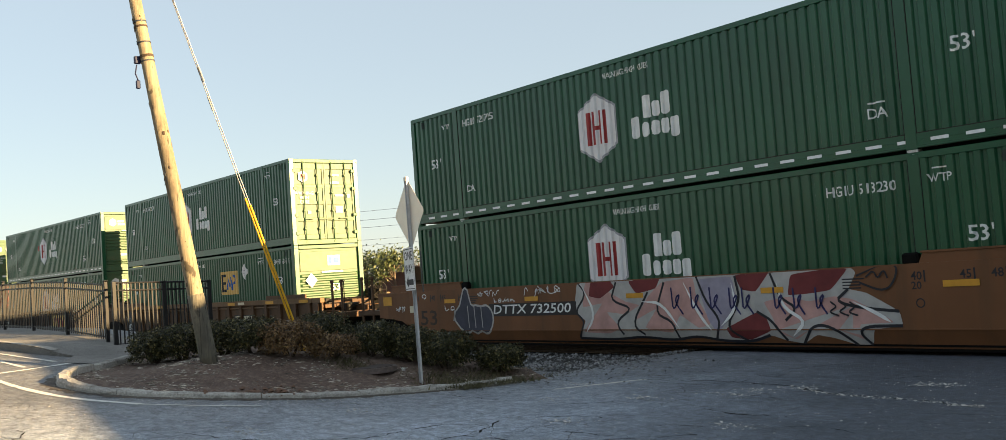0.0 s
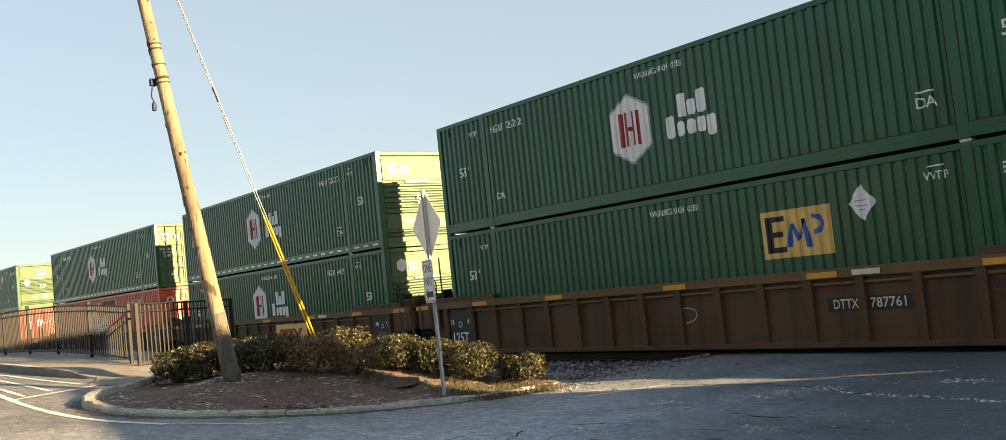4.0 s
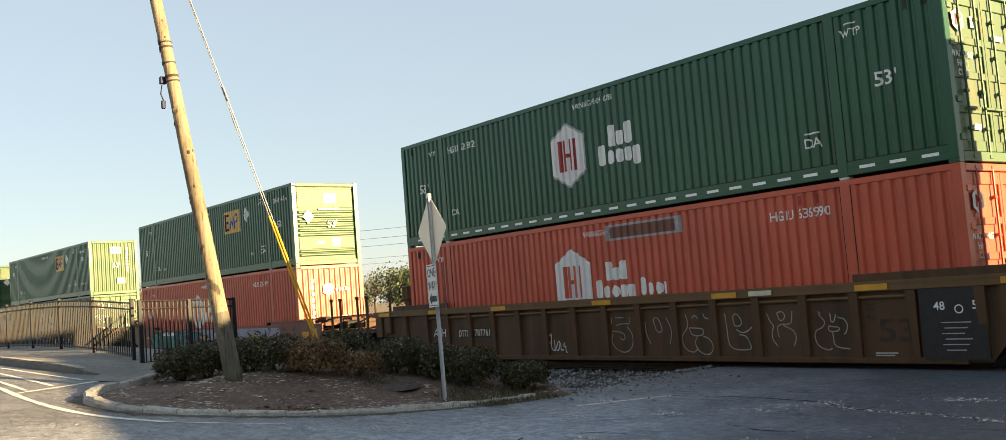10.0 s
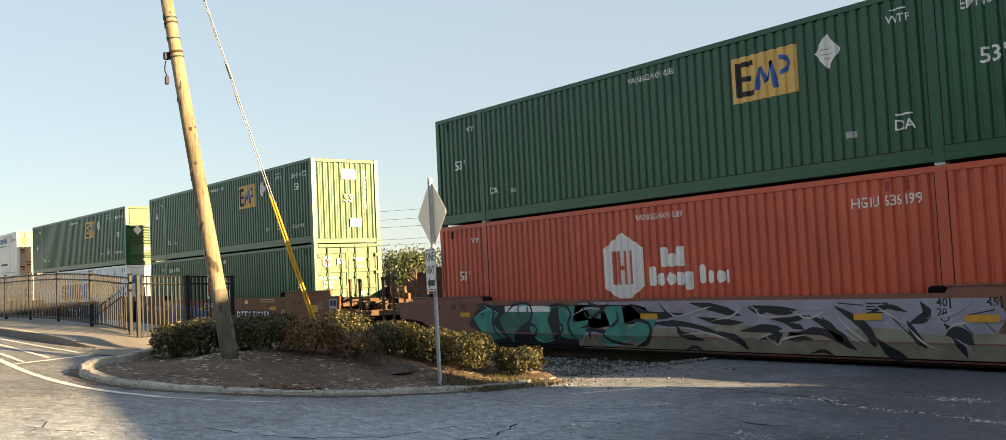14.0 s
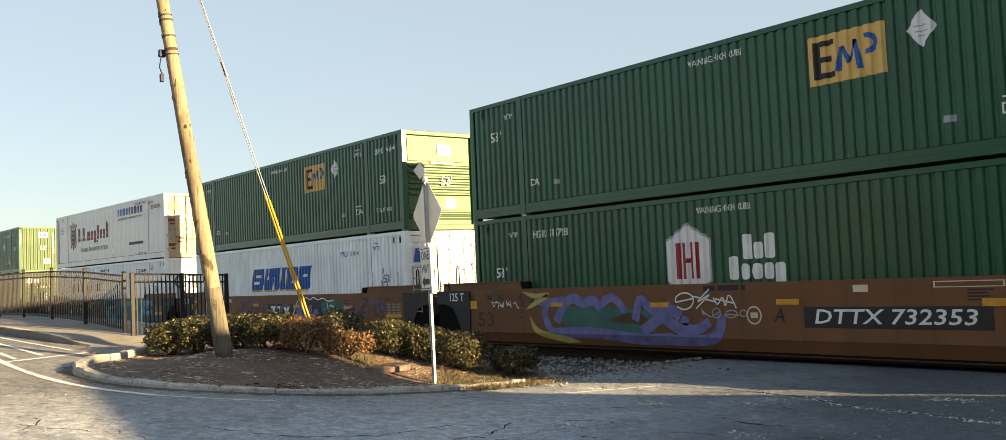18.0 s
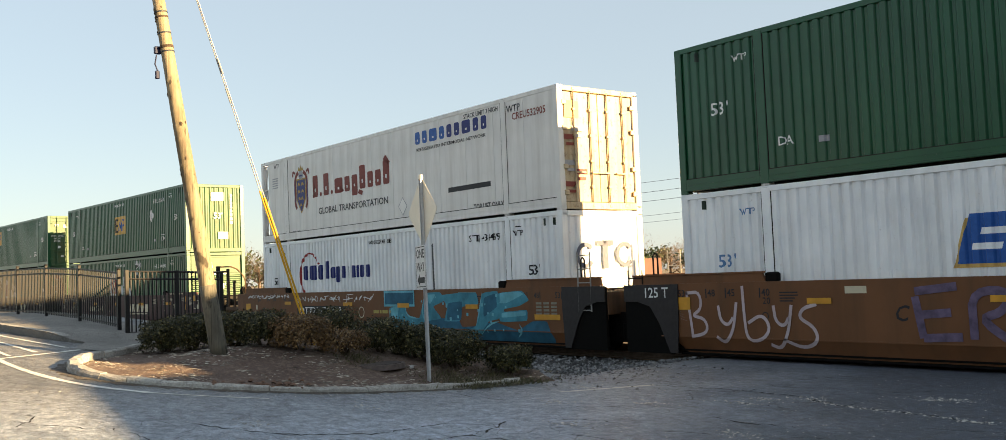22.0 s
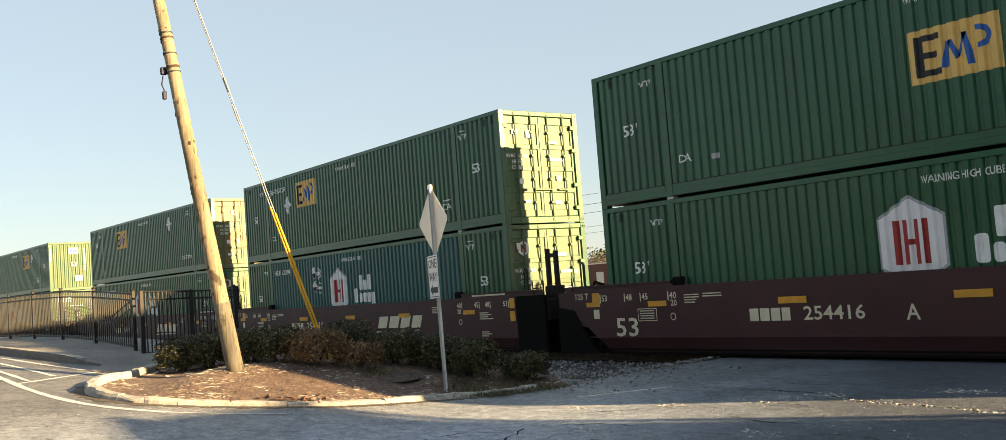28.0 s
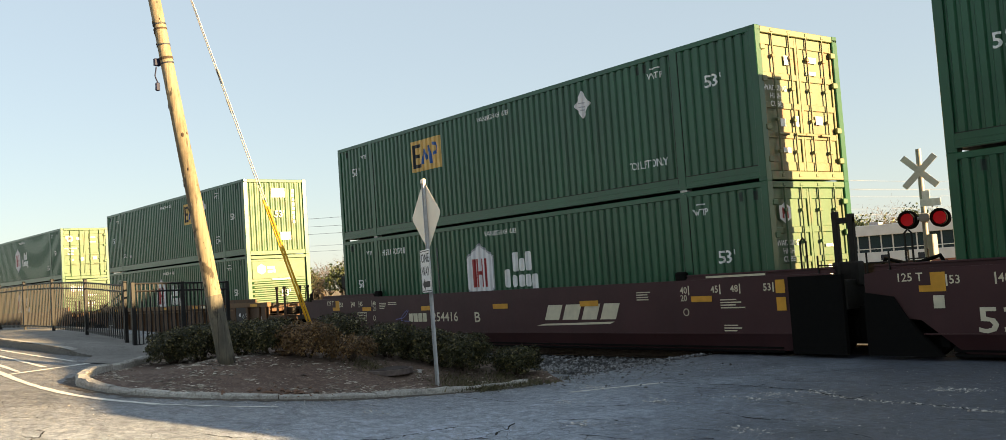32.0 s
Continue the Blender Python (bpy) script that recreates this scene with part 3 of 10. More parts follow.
def hinge():
    return Geo().box(HL - 0.03, HL + 0.018, -0.05, 0.10, -0.055, 0.055, 0.012)


def casting():
    return Geo().box(-0.09, 0.09, -0.002, 0.16, -0.06, 0.06, 0.008).box(-0.045, 0.045, -0.006, 0.02, -0.032, 0.032)


def container(name, label, paintwork, end, deep=False, near=None, flat=False, door_paint=None):
    """A 53-foot box on an Empty at the middle of its base. end: what its leading end shows."""
    ob = thing(name, label, "container", None, "stacked containers on the train")
    key = paintwork.name
    sheet = (near or paintwork)
    end_skin = door_paint or (GREEN_END2 if paintwork in (GREEN, GREEN2) else paintwork)

    def one(name, make, mat, at=(0, 0, 0), mirror=False, tag="", smooth=False):
        o = part(name, shared((name, flat, mat.name), lambda: make().mesh(name, smooth)), mat, ob, tag)
        o.location = at
        if mirror:
            o.rotation_euler = (0, 0, math.pi)
        return o

    sheet_of = flat_sheet if flat else side_sheet
    near_wall = one("side_wall", sheet_of, sheet, (0, -HW, 0))
    if flat:
        for k in range(13):
            w = (LEN - 0.62) / 13
            part("side_panel", shared(("side_panel",), lambda: Geo().box(0.006, w - 0.006, 0.004, 0.05, 0.1, HIGH - 0.05, 0.004).mesh("side_panel")), sheet, near_wall).location = (-HL + 0.56 + k * w, 0, 0)
    one("side_wall", sheet_of, paintwork, (0, HW - (0.07 if flat else 0), 0), not flat)
    part("roof", shared(("roof", key), lambda: Geo().box(-HL + (0.56 if flat else 0.05), HL - 0.05, -HW + 0.05, HW - 0.05, HIGH - 0.06, HIGH - 0.015).mesh("roof")), paintwork, ob)
    part("floor", shared(("floor", key), lambda: Geo().box(-HL + 0.05, HL - 0.05, -HW + 0.1, HW - 0.1, 0.06, 0.13).mesh("floor")), GRIME, ob)
    for s in (-1, 1):
        part("top_rail", shared(("top_rail", key), lambda: Geo().box(-HL + 0.1, HL - 0.1, -0.006, 0.07, HIGH - 0.11, HIGH - 0.002, 0.01).mesh("top_rail")), paintwork, ob).matrix_basis = pose(0, s * HW, 0, 0, 0, 0 if s < 0 else 180)
        part("bottom_rail", shared(("bottom_rail", key, deep), lambda: bottom_rail(deep).mesh("bottom_rail")), paintwork, ob).matrix_basis = pose(0, s * HW, 0, 0, 0, 0 if s < 0 else 180)
        if deep:
            part("rail_seam", shared(("rail_seam",), lambda: Geo().box(-HL + 0.17, HL - 0.17, -0.004, 0.05, 0.29, 0.306).mesh("rail_seam")), GRIME, ob).matrix_basis = pose(0, s * HW, 0, 0, 0, 0 if s < 0 else 180)
        for x in (-1, 1):
            o = part("corner_post", shared(("corner_post", key), lambda: Geo().box(-0.16, 0.002, -0.008, 0.16, 0.06, HIGH - 0.06, 0.012).mesh("corner_post")), paintwork, ob)
            o.matrix_basis = pose(x * HL, s * HW, 0, 0, 0, 0) @ Matrix.Diagonal((x, -s, 1, 1))
            o = part("lift_post", shared(("lift_post", key), lambda: Geo().box(-0.095, 0.095, -0.014, 0.10, 0.04, HIGH - 0.04, 0.008).mesh("lift_post")), paintwork, ob)
            o.matrix_basis = pose(x * 6.05, s * HW, 0) @ Matrix.Diagonal((1, -s, 1, 1))
            o = part("post_seam", shared(("post_seam",), lambda: Geo().box(-0.110, -0.093, -0.004, 0.05, 0.16, HIGH - 0.1).box(0.093, 0.106, -0.002, 0.05, 0.16, HIGH - 0.1).mesh("post_seam")), GRIME, ob)
            o.matrix_basis = pose(x * 6.05, s * HW, 0) @ Matrix.Diagonal((1, -s, 1, 1))
            for z in (0.06, HIGH - 0.06):
                o = part("corner_casting", shared(("casting", "steel"), lambda: casting().mesh("corner_casting")), GLASS_GREY, ob)
                o.matrix_basis = pose(x * 6.05, s * HW, z) @ Matrix.Diagonal((1, -s, 1, 1))
                o = part("corner_casting", shared(("end_casting", key), lambda: casting().mesh("corner_casting")), paintwork, ob)
                o.matrix_basis = pose(x * (HL - 0.088), s * HW, z) @ Matrix.Diagonal((1, -s, 1, 1))
    if near is not None:
        for x0, x1 in ((-HL + 0.16, -6.13), (6.13, HL - 0.16)):
            g = Geo()
            xs = [x0] + corrugation_cuts(x0, x1) + [x1]
            g.add([(x, -HW + corrugation(x) + 0.001, z) for z in (0.15, HIGH - 0.1) for x in xs], [(i, i + 1, len(xs) + i + 1, len(xs) + i) for i in range(len(xs) - 1)])
            part("end_side_panel", g, paintwork, ob)
    # ends
    part("rear_end", shared(("rear", key), lambda: upright_panel().mesh("rear_end")), paintwork, ob).matrix_basis = pose(0.52 if flat else 0, 0, 0, 0, 0, 180)
    part("end_header", shared(("end_header", end_skin.name), lambda: end_header().mesh("end_header")), end_skin, ob)
    part("end_sill", shared(("end_sill", end_skin.name), lambda: end_sill_bar().mesh("end_sill")), end_skin, ob)
    if end == "louver":
        front = part("front_panel", shared(("louver", end_skin.name), lambda: louver_panel().mesh("front_panel")), end_skin, ob)
        for z in (0.32, 0.44, 1.02, 1.18, 1.34, 1.50, 1.66, 1.82):
            part("pressed_rib", shared(("pressed_rib", end_skin.name), lambda: pressed_rib().mesh("pressed_rib")), end_skin, front).location = (0, 0, z)
        for z0, z1 in ((2.02, HIGH - 0.22), (0.58, 0.98)):
            part("raised_panel", shared(("raised_panel", end_skin.name, z0), lambda: raised_panel(z0, z1).mesh("raised_panel")), end_skin, front)
    elif end == "upright":
        part("front_panel", shared(("upright", end_skin.name), lambda: upright_panel().mesh("front_panel")), end_skin, ob)
    else:
        skin = end_skin
        for s in (-1, 1):
            leaf = part("door", shared(("leaf", skin.name, flat), lambda: (reefer_leaf() if flat else door_leaf()).mesh("door")), skin, ob)
            leaf.matrix_basis = pose(0, s * (HW - 0.16), 0) @ Matrix.Diagonal((1, -s, 1, 1))
            if not flat:
                for z0, z1 in ((0.19, 0.36), (0.80, 0.92), (1.36, 1.48), (1.92, 2.04), (2.56, HIGH - 0.14)):
                    part("door_rib", shared(("door_rib", skin.name, z0), lambda: door_rib(z0, z1).mesh("door_rib")), skin, leaf)
                for y in (0.0, HW - 0.235):
                    part("door_edge", shared(("door_edge", skin.name), lambda: door_edge().mesh("door_edge")), skin, leaf).location = (0, y, 0)
            for k, y in enumerate((0.34, 0.86)):
                rod = part("lock_rod", shared(("rod", skin.name), lambda: lock_rod().mesh("lock_rod")), skin, leaf)
                rod.matrix_basis = pose(0, y, 0)
            for z in (0.4, 1.0, 1.9, 2.5):
                hg = part("hinge", shared(("hinge", skin.name), lambda: hinge().mesh("hinge")), skin, leaf)
                hg.matrix_basis = pose(0, 0, z)
    return ob


def end_x(ob, u, z, shape, mat, name="end_marking", depth=-0.05, label=""):
    return stencil(name, shape, u, z, ob, mat, "end", 0.012, label, depth)


def std_marks(ob, right_number="", left_number="", wtp=-1.63, side53=1.55, number_dx=-3.0, number_z=2.42, ink=None, da=True, warn=True, left=True, tlo=False, fore=True):
    """The small white markings that the boxes share. dx counts from the leading end."""
    ink = ink or MARK
    put = lambda text, dx, z, h, w=None, nm="lettering": stencil(nm, lettering(text, h, w), HL + dx, z, ob, ink)
    if fore:
        put("53'", -1.08, side53, 0.24)
        put("WTP", wtp, 2.46, 0.13)
        stencil("marking_bar", rects((-0.13, 0.13, -0.012, 0.012)), HL + wtp, 2.62, ob, ink)
    if left:
        put("53'", -15.1, side53, 0.24)
        put("WTP", -14.57, 2.46, 0.12)
    if right_number:
        put(right_number, number_dx, number_z, 0.17, 1.25 if number_dx < -2 else 1.15)
    if left_number:
        put(left_number, -13.2, 2.42, 0.17, 1.2)
    if warn:
        put("WARNING HIGH CUBE", -8.1, 2.58, 0.12, 1.35)
    if da:
        put("DA", -2.57, 0.72, 0.17)
        stencil("marking_bar", rects((-0.14, 0.14, -0.014, 0.014)), HL - 2.57, 0.9, ob, ink)
        if left:
            put("DA", -13.64, 0.76, 0.16)
    if tlo:
        put("TOP LIFT ONLY", tlo, 0.68, 0.16 if tlo < -2 else 0.12, 1.08 if tlo < -2 else 0.92)
    for dx in (-2.95, -2.60) if not fore else (-0.62, -0.30) if wtp > -2 or number_dx > -2 else (-3.05, -2.84):
        stencil("vent", rects((-0.038, 0.038, -0.085, 0.085)), HL + dx, 2.66, ob, VENT if fore else CRIMSON)
    stencil("vent", rects((-0.038, 0.038, -0.085, 0.085)), HL - 15.6, 2.66, ob, VENT)


def hex_logo(ob, dx=-9.02, z=1.58, text=True, tail=0, s=1.0, bars_mat=None, only_white=False):
    """A six-sided white badge with red bars, and two rows of plain white bars beside it."""
    cx = HL + dx
    hexagon = lambda k: polygon([(0, 0.70 * k), (0.56 * k, 0.38 * k), (0.56 * k, -0.38 * k), (0, -0.70 * k), (-0.56 * k, -0.38 * k), (-0.56 * k, 0.38 * k)])
    stencil("badge_border", hexagon(1.08 * s), cx, z, ob, GREYMARK if not only_white else MARK, lift=0.004)
    stencil("badge", hexagon(s), cx, z, ob, HEXWHITE, lift=0.007)
    stencil("badge_bar", rects((-0.30, -0.20, -0.36, 0.36), (-0.14, -0.05, -0.36, 0.36), (0.05, 0.14, -0.36, 0.36), (0.20, 0.30, -0.36, 0.36), (-0.05, 0.05, -0.045, 0.045)), cx, z, ob, bars_mat or CRIMSON, lift=0.010)
    if text:
        tx = cx + (1.36 if tail else 1.66)
        for q in blobs("tst", 0.27 if tail else 0.31):
            stencil("wordmark", q, tx + 0.06, z - 0.03, ob, MARK)
        for q in blobs("tsosd", 0.27 if tail else 0.30):
            stencil("wordmark", q, tx, z - 0.41, ob, MARK)
        if tail:
            for q in blobs("tsoi", 0.25):
                stencil("wordmark", q, tx + 1.13, z - 0.39, ob, MARK)


def square_logo(ob, dx, z):
    """A yellow panel with a dark bar, blue chevrons and a blue ring."""
    cx = HL + dx
    low = lambda shape: ([(a, b * 0.82) for a, b in shape[0]], shape[1])
    stencil("logo_panel", rects((-0.74, 0.74, -0.43, 0.43)), cx, z, ob, SIGNYEL)
    stencil("logo_bar", low(rects((-0.62, -0.47, -0.40, 0.40), (-0.47, -0.2, 0.28, 0.40), (-0.47, -0.25, -0.06, 0.06), (-0.47, -0.2, -0.40, -0.28))), cx, z, ob, DARKMARK, lift=0.007)
    stencil("logo_chevron", low(joined(polygon([(-0.2, -0.3), (-0.1, -0.3), (-0.02, 0.2), (-0.12, 0.2)]), polygon([(-0.08, 0.2), (0.0, 0.2), (0.1, -0.12), (0.04, -0.2)]),
                                   polygon([(0.04, -0.2), (0.1, -0.12), (0.24, 0.28), (0.16, 0.28)]), polygon([(0.16, 0.28), (0.24, 0.28), (0.32, -0.34), (0.22, -0.34)]))), cx, z, ob, BLUE, lift=0.007)
    arc = ring(0.22, 0.10, -1.6, 1.7, 12)
    stencil("logo_ring", low(([(a + 0.40, b + 0.14) for a, b in arc[0]], arc[1])), cx, z, ob, BLUE, lift=0.007)


def placard(ob, dx, z, r=0.27):
    stencil("placard", polygon([(0, r * 1.15), (r * 0.95, 0), (0, -r * 1.15), (-r * 0.95, 0)]), HL + dx, z, ob, HEXWHITE)
    stencil("placard_bar", rects((-0.12, 0.1, 0.03, 0.05), (-0.1, 0.12, -0.06, -0.04), (-0.05, 0.05, -0.13, -0.11)), HL + dx, z, ob, GREYMARK, lift=0.007)


def hazard_signs(ob, dx, z):
    for a, b, m in ((-0.19, 0.24, DARKMARK), (0.18, 0.20, GREYMARK), (-0.14, -0.22, DARKMARK), (0.22, -0.28, TEAL)):
        d = 0.21
        stencil("hazard_placard", polygon([(0, d), (d * 0.9, 0), (0, -d), (-d * 0.9, 0)]), HL + dx + a, z + b, ob, HEXWHITE)
        if m is DARKMARK:
            stencil("placard_bar", polygon([(-d * 0.78, -0.02), (d * 0.78, -0.02), (0, -d * 0.9)]), HL + dx + a, z + b, ob, m, lift=0.007)
        else:
            stencil("placard_bar", polygon([(0, d * 0.84), (d * 0.75, 0), (0, -d * 0.84), (-d * 0.75, 0)]), HL + dx + a, z + b, ob, m, lift=0.007)
            stencil("placard_bar", rects((-0.08, 0.08, -0.04, 0.05)), HL + dx + a, z + b, ob, HEXWHITE, lift=0.010)


def dashes(ob):
    x = HL - 0.45
    while x > -HL + 0.3:
        stencil("reflective_strip", rects((-0.145, 0.145, -0.026, 0.026)), x, 0.175, ob, TAPE, "flat", 0.010, "", -HW)
        x -= 0.555


def end_labels(ob, end, seed, logo=True):
    """White patches and bars on the leading end."""
    rnd = random.Random(seed)
    if end == "door":
        for k, text in enumerate(("WARNING", "HIGH", "CUBE")):
            end_x(ob, -0.78, 1.74 - 0.15 * k, lettering(text, 0.10), MARK, "lettering", -0.043)
        if logo:
            end_x(ob, -0.80, 2.30, polygon([(0, 0.2), (0.17, 0.1), (0.17, -0.1), (0, -0.2), (-0.17, -0.1), (-0.17, 0.1)]), HEXWHITE, "end_badge", -0.042)
            end_x(ob, -0.80, 2.30, rects((-0.09, -0.04, -0.1, 0.1), (0.04, 0.09, -0.1, 0.1), (-0.04, 0.04, -0.02, 0.02)), CRIMSON, "end_badge", -0.038)
        rows = [(-0.85, 2.36, 0.42, 0.26), (0.42, 2.36, 0.5, 0.16), (-0.30, 2.3, 0.34, 0.3), (0.42, 2.1, 0.6, 0.13), (0.55, 1.66, 0.6, 0.12), (0.55, 1.18, 0.42, 0.32), (-0.66, 1.1, 0.26, 0.24), (-0.2, 1.14, 0.28, 0.3), (0.1 + 0.4, 0.55, 0.46, 0.2), (-0.55, 0.58, 0.4, 0.16), (0.92, 1.64, 0.22, 0.2)]
        for u, z, w, h in rows:
            if rnd.random() < 0.6:
                k = rnd.uniform(0.4, 0.72)
                end_x(ob, u + rnd.uniform(-0.05, 0.05), z, rects((-w / 2 * k, w / 2 * k, -h / 2 * k, h / 2 * k)), MARK, "end_label", -0.045)
    elif end == "louver":
        if logo:
            end_x(ob, -0.72, 2.38, polygon([(0, 0.2), (0.17, 0.1), (0.17, -0.1), (0, -0.2), (-0.17, -0.1), (-0.17, 0.1)]), HEXWHITE, "end_badge", -0.05)
            end_x(ob, -0.33, 2.36, rects((-0.15, 0.15, 0.02, 0.12), (-0.15, 0.18, -0.12, -0.02)), MARK, "end_label", -0.05)
        else:
            end_x(ob, 0.18, 2.36, rects((-0.24, 0.24, -0.17, 0.17)), HEXWHITE, "end_label", -0.05)
            end_x(ob, 0.18, 2.36, rects((-0.2, -0.08, -0.11, 0.11), (-0.02, 0.2, -0.09, 0.09)), BLUE, "end_label", -0.046)
            end_x(ob, -0.72, 1.72, polygon([(0, 0.25), (0.22, 0), (0, -0.25), (-0.22, 0)]), HEXWHITE, "end_placard", -0.01)
        end_x(ob, 0.1, 0.80, rects((-0.5, -0.2, -0.05, 0.05), (0.1, 0.42, -0.15, 0.16)), MARK, "end_label", -0.055)
        end_x(ob, 0.22, 1.44, lettering("53'", 0.24), MARK, "lettering", -0.012)
        end_x(ob, 0.12, 1.98, rects((-0.42, 0.4, -0.03, 0.03)), MARK, "end_label", -0.045)
    elif logo == "hex":
        hexa = [(0, 1), (0.85, 0.5), (0.85, -0.5), (0, -1), (-0.85, -0.5), (-0.85, 0.5)]
        end_x(ob, -0.12, 2.05, polygon([(x * 0.24, z * 0.24) for x, z in hexa]), HEXWHITE, "end_badge", -0.012)
        for k in range(5):
            end_x(ob, 0.22 + 0.12 * k, 2.02, rects((-0.045, 0.045, -0.05, 0.07 if k % 2 else 0.04)), MARK, "end_label", -0.012)
        for k in range(8):
            end_x(ob, -0.72, 2.35 - 0.22 * k, rects((-0.05, 0.05, -0.07, 0.07)), MARK, "end_label", -0.012)
        end_x(ob, 0.50, 0.95, lettering("53'", 0.25), MARK, "lettering", -0.012)
    else:
        if logo:
            end_x(ob, 0.1, 2.38, rects((-0.28, 0.28, -0.18, 0.18)), HEXWHITE, "end_label", -0.012)
            end_x(ob, 0.1, 2.38, rects((-0.2, -0.08, -0.11, 0.11), (-0.02, 0.2, -0.09, 0.09)), BLUE, "end_label", -0.008)
        end_x(ob, 0.12, 1.55, lettering("53'", 0.25), MARK, "lettering", -0.012)
        end_x(ob, 0.34, 0.72, rects((-0.22, 0.22, -0.15, 0.15)), MARK, "end_label", -0.012)
        end_x(ob, 0.72, 1.7, rects(*[(-0.05, 0.05, -0.5 + 0.17 * k, -0.38 + 0.17 * k) for k in range(8)]), MARK, "end_label", -0.012)
        for s in (-1, 1):
            end_x(ob, s * (HW - 0.09), 2.15, rects((-0.035, 0.035, -0.35, 0.35)), TAPE, "reflective_strip", 0.0)

# ---- well cars ----
TRACK_Y = 14.72 + HW                 # middle of the track
SILL = 1.49                          # half the width of a well car
END = 9.72                           # from the middle of a unit to its bogie
WHEEL_R = 0.46
WHEELSETS = []


def sway(x):
    """How far the track bends towards the street at x, west of the crossing: an easy reverse curve."""
    u = min(max(-30.0 - x, 0.0), 60.0)
    return 0.00102 * u * u if u < 30 else 0.00102 * (1800 - (60 - u) ** 2)


def grade(x):
    """The track climbs a little to the west."""
    return 0.0042 * min(max(-30.0 - x, 0.0), 80.0)


def on_track(x, z):
    """A car's pose with its middle at x: its two ends follow the bend."""
    a, b = x - 6.5, x + 6.5
    ya, yb, za, zb = -sway(a), -sway(b), grade(a), grade(b)
    return pose(x, TRACK_Y + (ya + yb) / 2, z + (za + zb) / 2, 0, -math.degrees(math.atan2(zb - za, 13.0)), math.degrees(math.atan2(yb - ya, 13.0)))


def wheelset_mesh():
    g = Geo()
    prof = [(0.0, 0.09), (0.0, 0.16), (0.03, 0.30), (0.035, 0.385), (0.05, 0.40), (0.05, WHEEL_R + 0.0), (-0.045, WHEEL_R + 0.003), (-0.07, WHEEL_R + 0.028), (-0.085, WHEEL_R + 0.02), (-0.085, 0.39), (-0.06, 0.37), (-0.055, 0.16), (-0.09, 0.12)]
    n = 28
    for s in (-1, 1):
        base = len(g.v)
        verts, faces = [], []
        for i in range(n):
            a = 2 * math.pi * i / n
            verts += [(r * math.cos(a), s * (0.755 + y), r * math.sin(a)) for y, r in prof]
        m = len(prof)
        for i in range(n):
            for k in range(m - 1):
                faces.append((i * m + k, (i + 1) % n * m + k, (i + 1) % n * m + k + 1, i * m + k + 1))
        g.add(verts, faces)
        g.tube([(0, s * 0.7, 0), (0, s * 1.0, 0)], 0.085, 12)
        for i in range(3):
            a = 2 * math.pi * i / 3
            g.tube([(0.045 * math.cos(a), s * 1.0, 0.045 * math.sin(a)), (0.045 * math.cos(a), s * 1.02, 0.045 * math.sin(a))], 0.014, 6)
    g.tube([(0, -0.72, 0), (0, 0.72, 0)], 0.08, 12)
    return g


def side_frame_mesh():
    g = Geo()
    g.slab([(-1.12, 0.36), (-0.78, 0.36), (-0.72, 0.5), (-0.35, 0.22), (0.35, 0.22), (0.72, 0.5), (0.78, 0.36), (1.12, 0.36), (1.12, 0.62), (0.72, 0.72), (0.36, 0.86), (-0.36, 0.86), (-0.72, 0.72), (-1.12, 0.62)], -0.09, 0.09)
    for x in (-0.2, 0.0, 0.2):
        g.tube([(x, -0.05, 0.30), (x, -0.05, 0.62)], 0.075, 8)
    return g


def bogie(car, x):
    """A two-axle truck under a unit: frames and bolster; each wheelset turns."""
    for s in (-1, 1):
        f = part("bogie_frame", shared(("frame",), lambda: side_frame_mesh().mesh("bogie_frame")), BLACK, car)
        f.matrix_basis = pose(x, s * 1.0, 0)
    part("bolster", shared(("bolster",), lambda: Geo().box(-0.22, 0.22, -1.0, 1.0, 0.45, 0.78, 0.03).box(-0.35, 0.35, -0.35, 0.35, 0.7, 0.95, 0.03).mesh("bolster")), GRIME, car).matrix_basis = pose(x, 0, 0)
    # the core block fills in the shade between the wheels; the beams are rigging
    core = part("brake_rigging", shared(("rigging",), lambda: Geo().box(-0.42, 0.42, -0.66, 0.66, 0.22, 0.72, 0.04).box(-1.05, 1.05, -0.55, -0.45, 0.34, 0.44, 0.02).box(-1.05, 1.05, 0.45, 0.55, 0.34, 0.44, 0.02).box(-0.45, 0.45, -1.02, 1.02, 0.28, 0.36, 0.02).mesh("brake_rigging")), BLACK, car)
    core.matrix_basis = pose(x, 0, 0)
    for dx in (-0.89, 0.89):
        w = part("wheelset", shared(("wheelset",), lambda: wheelset_mesh().mesh("wheelset", False)), WHEEL, car)
        w.location = (x + dx, 0, WHEEL_R)
        WHEELSETS.append((w, x + dx))


def ladder_mesh(x, y, z0, z1):
    g = Geo()
    for s in (-0.2, 0.2):
        g.tube([(x + s, y, z0), (x + s, y, z1)], 0.016, 6)
    z = z0 + 0.03
    while z < z1:
        g.tube([(x - 0.2, y, z), (x + 0.2, y, z)], 0.013, 6)
        z += 0.3
    return g


def brake_wheel_mesh():
    g = Geo()
    n = 20
    pts = [(0.26 * math.cos(2 * math.pi * i / n), 0, 0.26 * math.sin(2 * math.pi * i / n)) for i in range(n + 1)]
    g.tube(pts, 0.016, 6)
    for i in range(5):
        a = 2 * math.pi * i / 5
        g.tube([(0, 0.02, 0), (0.26 * math.cos(a), 0, 0.26 * math.sin(a))], 0.012, 6)
    return g.tube([(0, -0.03, 0), (0, 0.12, 0)], 0.05, 10)


BEND, TUCK = 0.42, 0.13               # the side plate leans inwards below this height, by so much at its foot


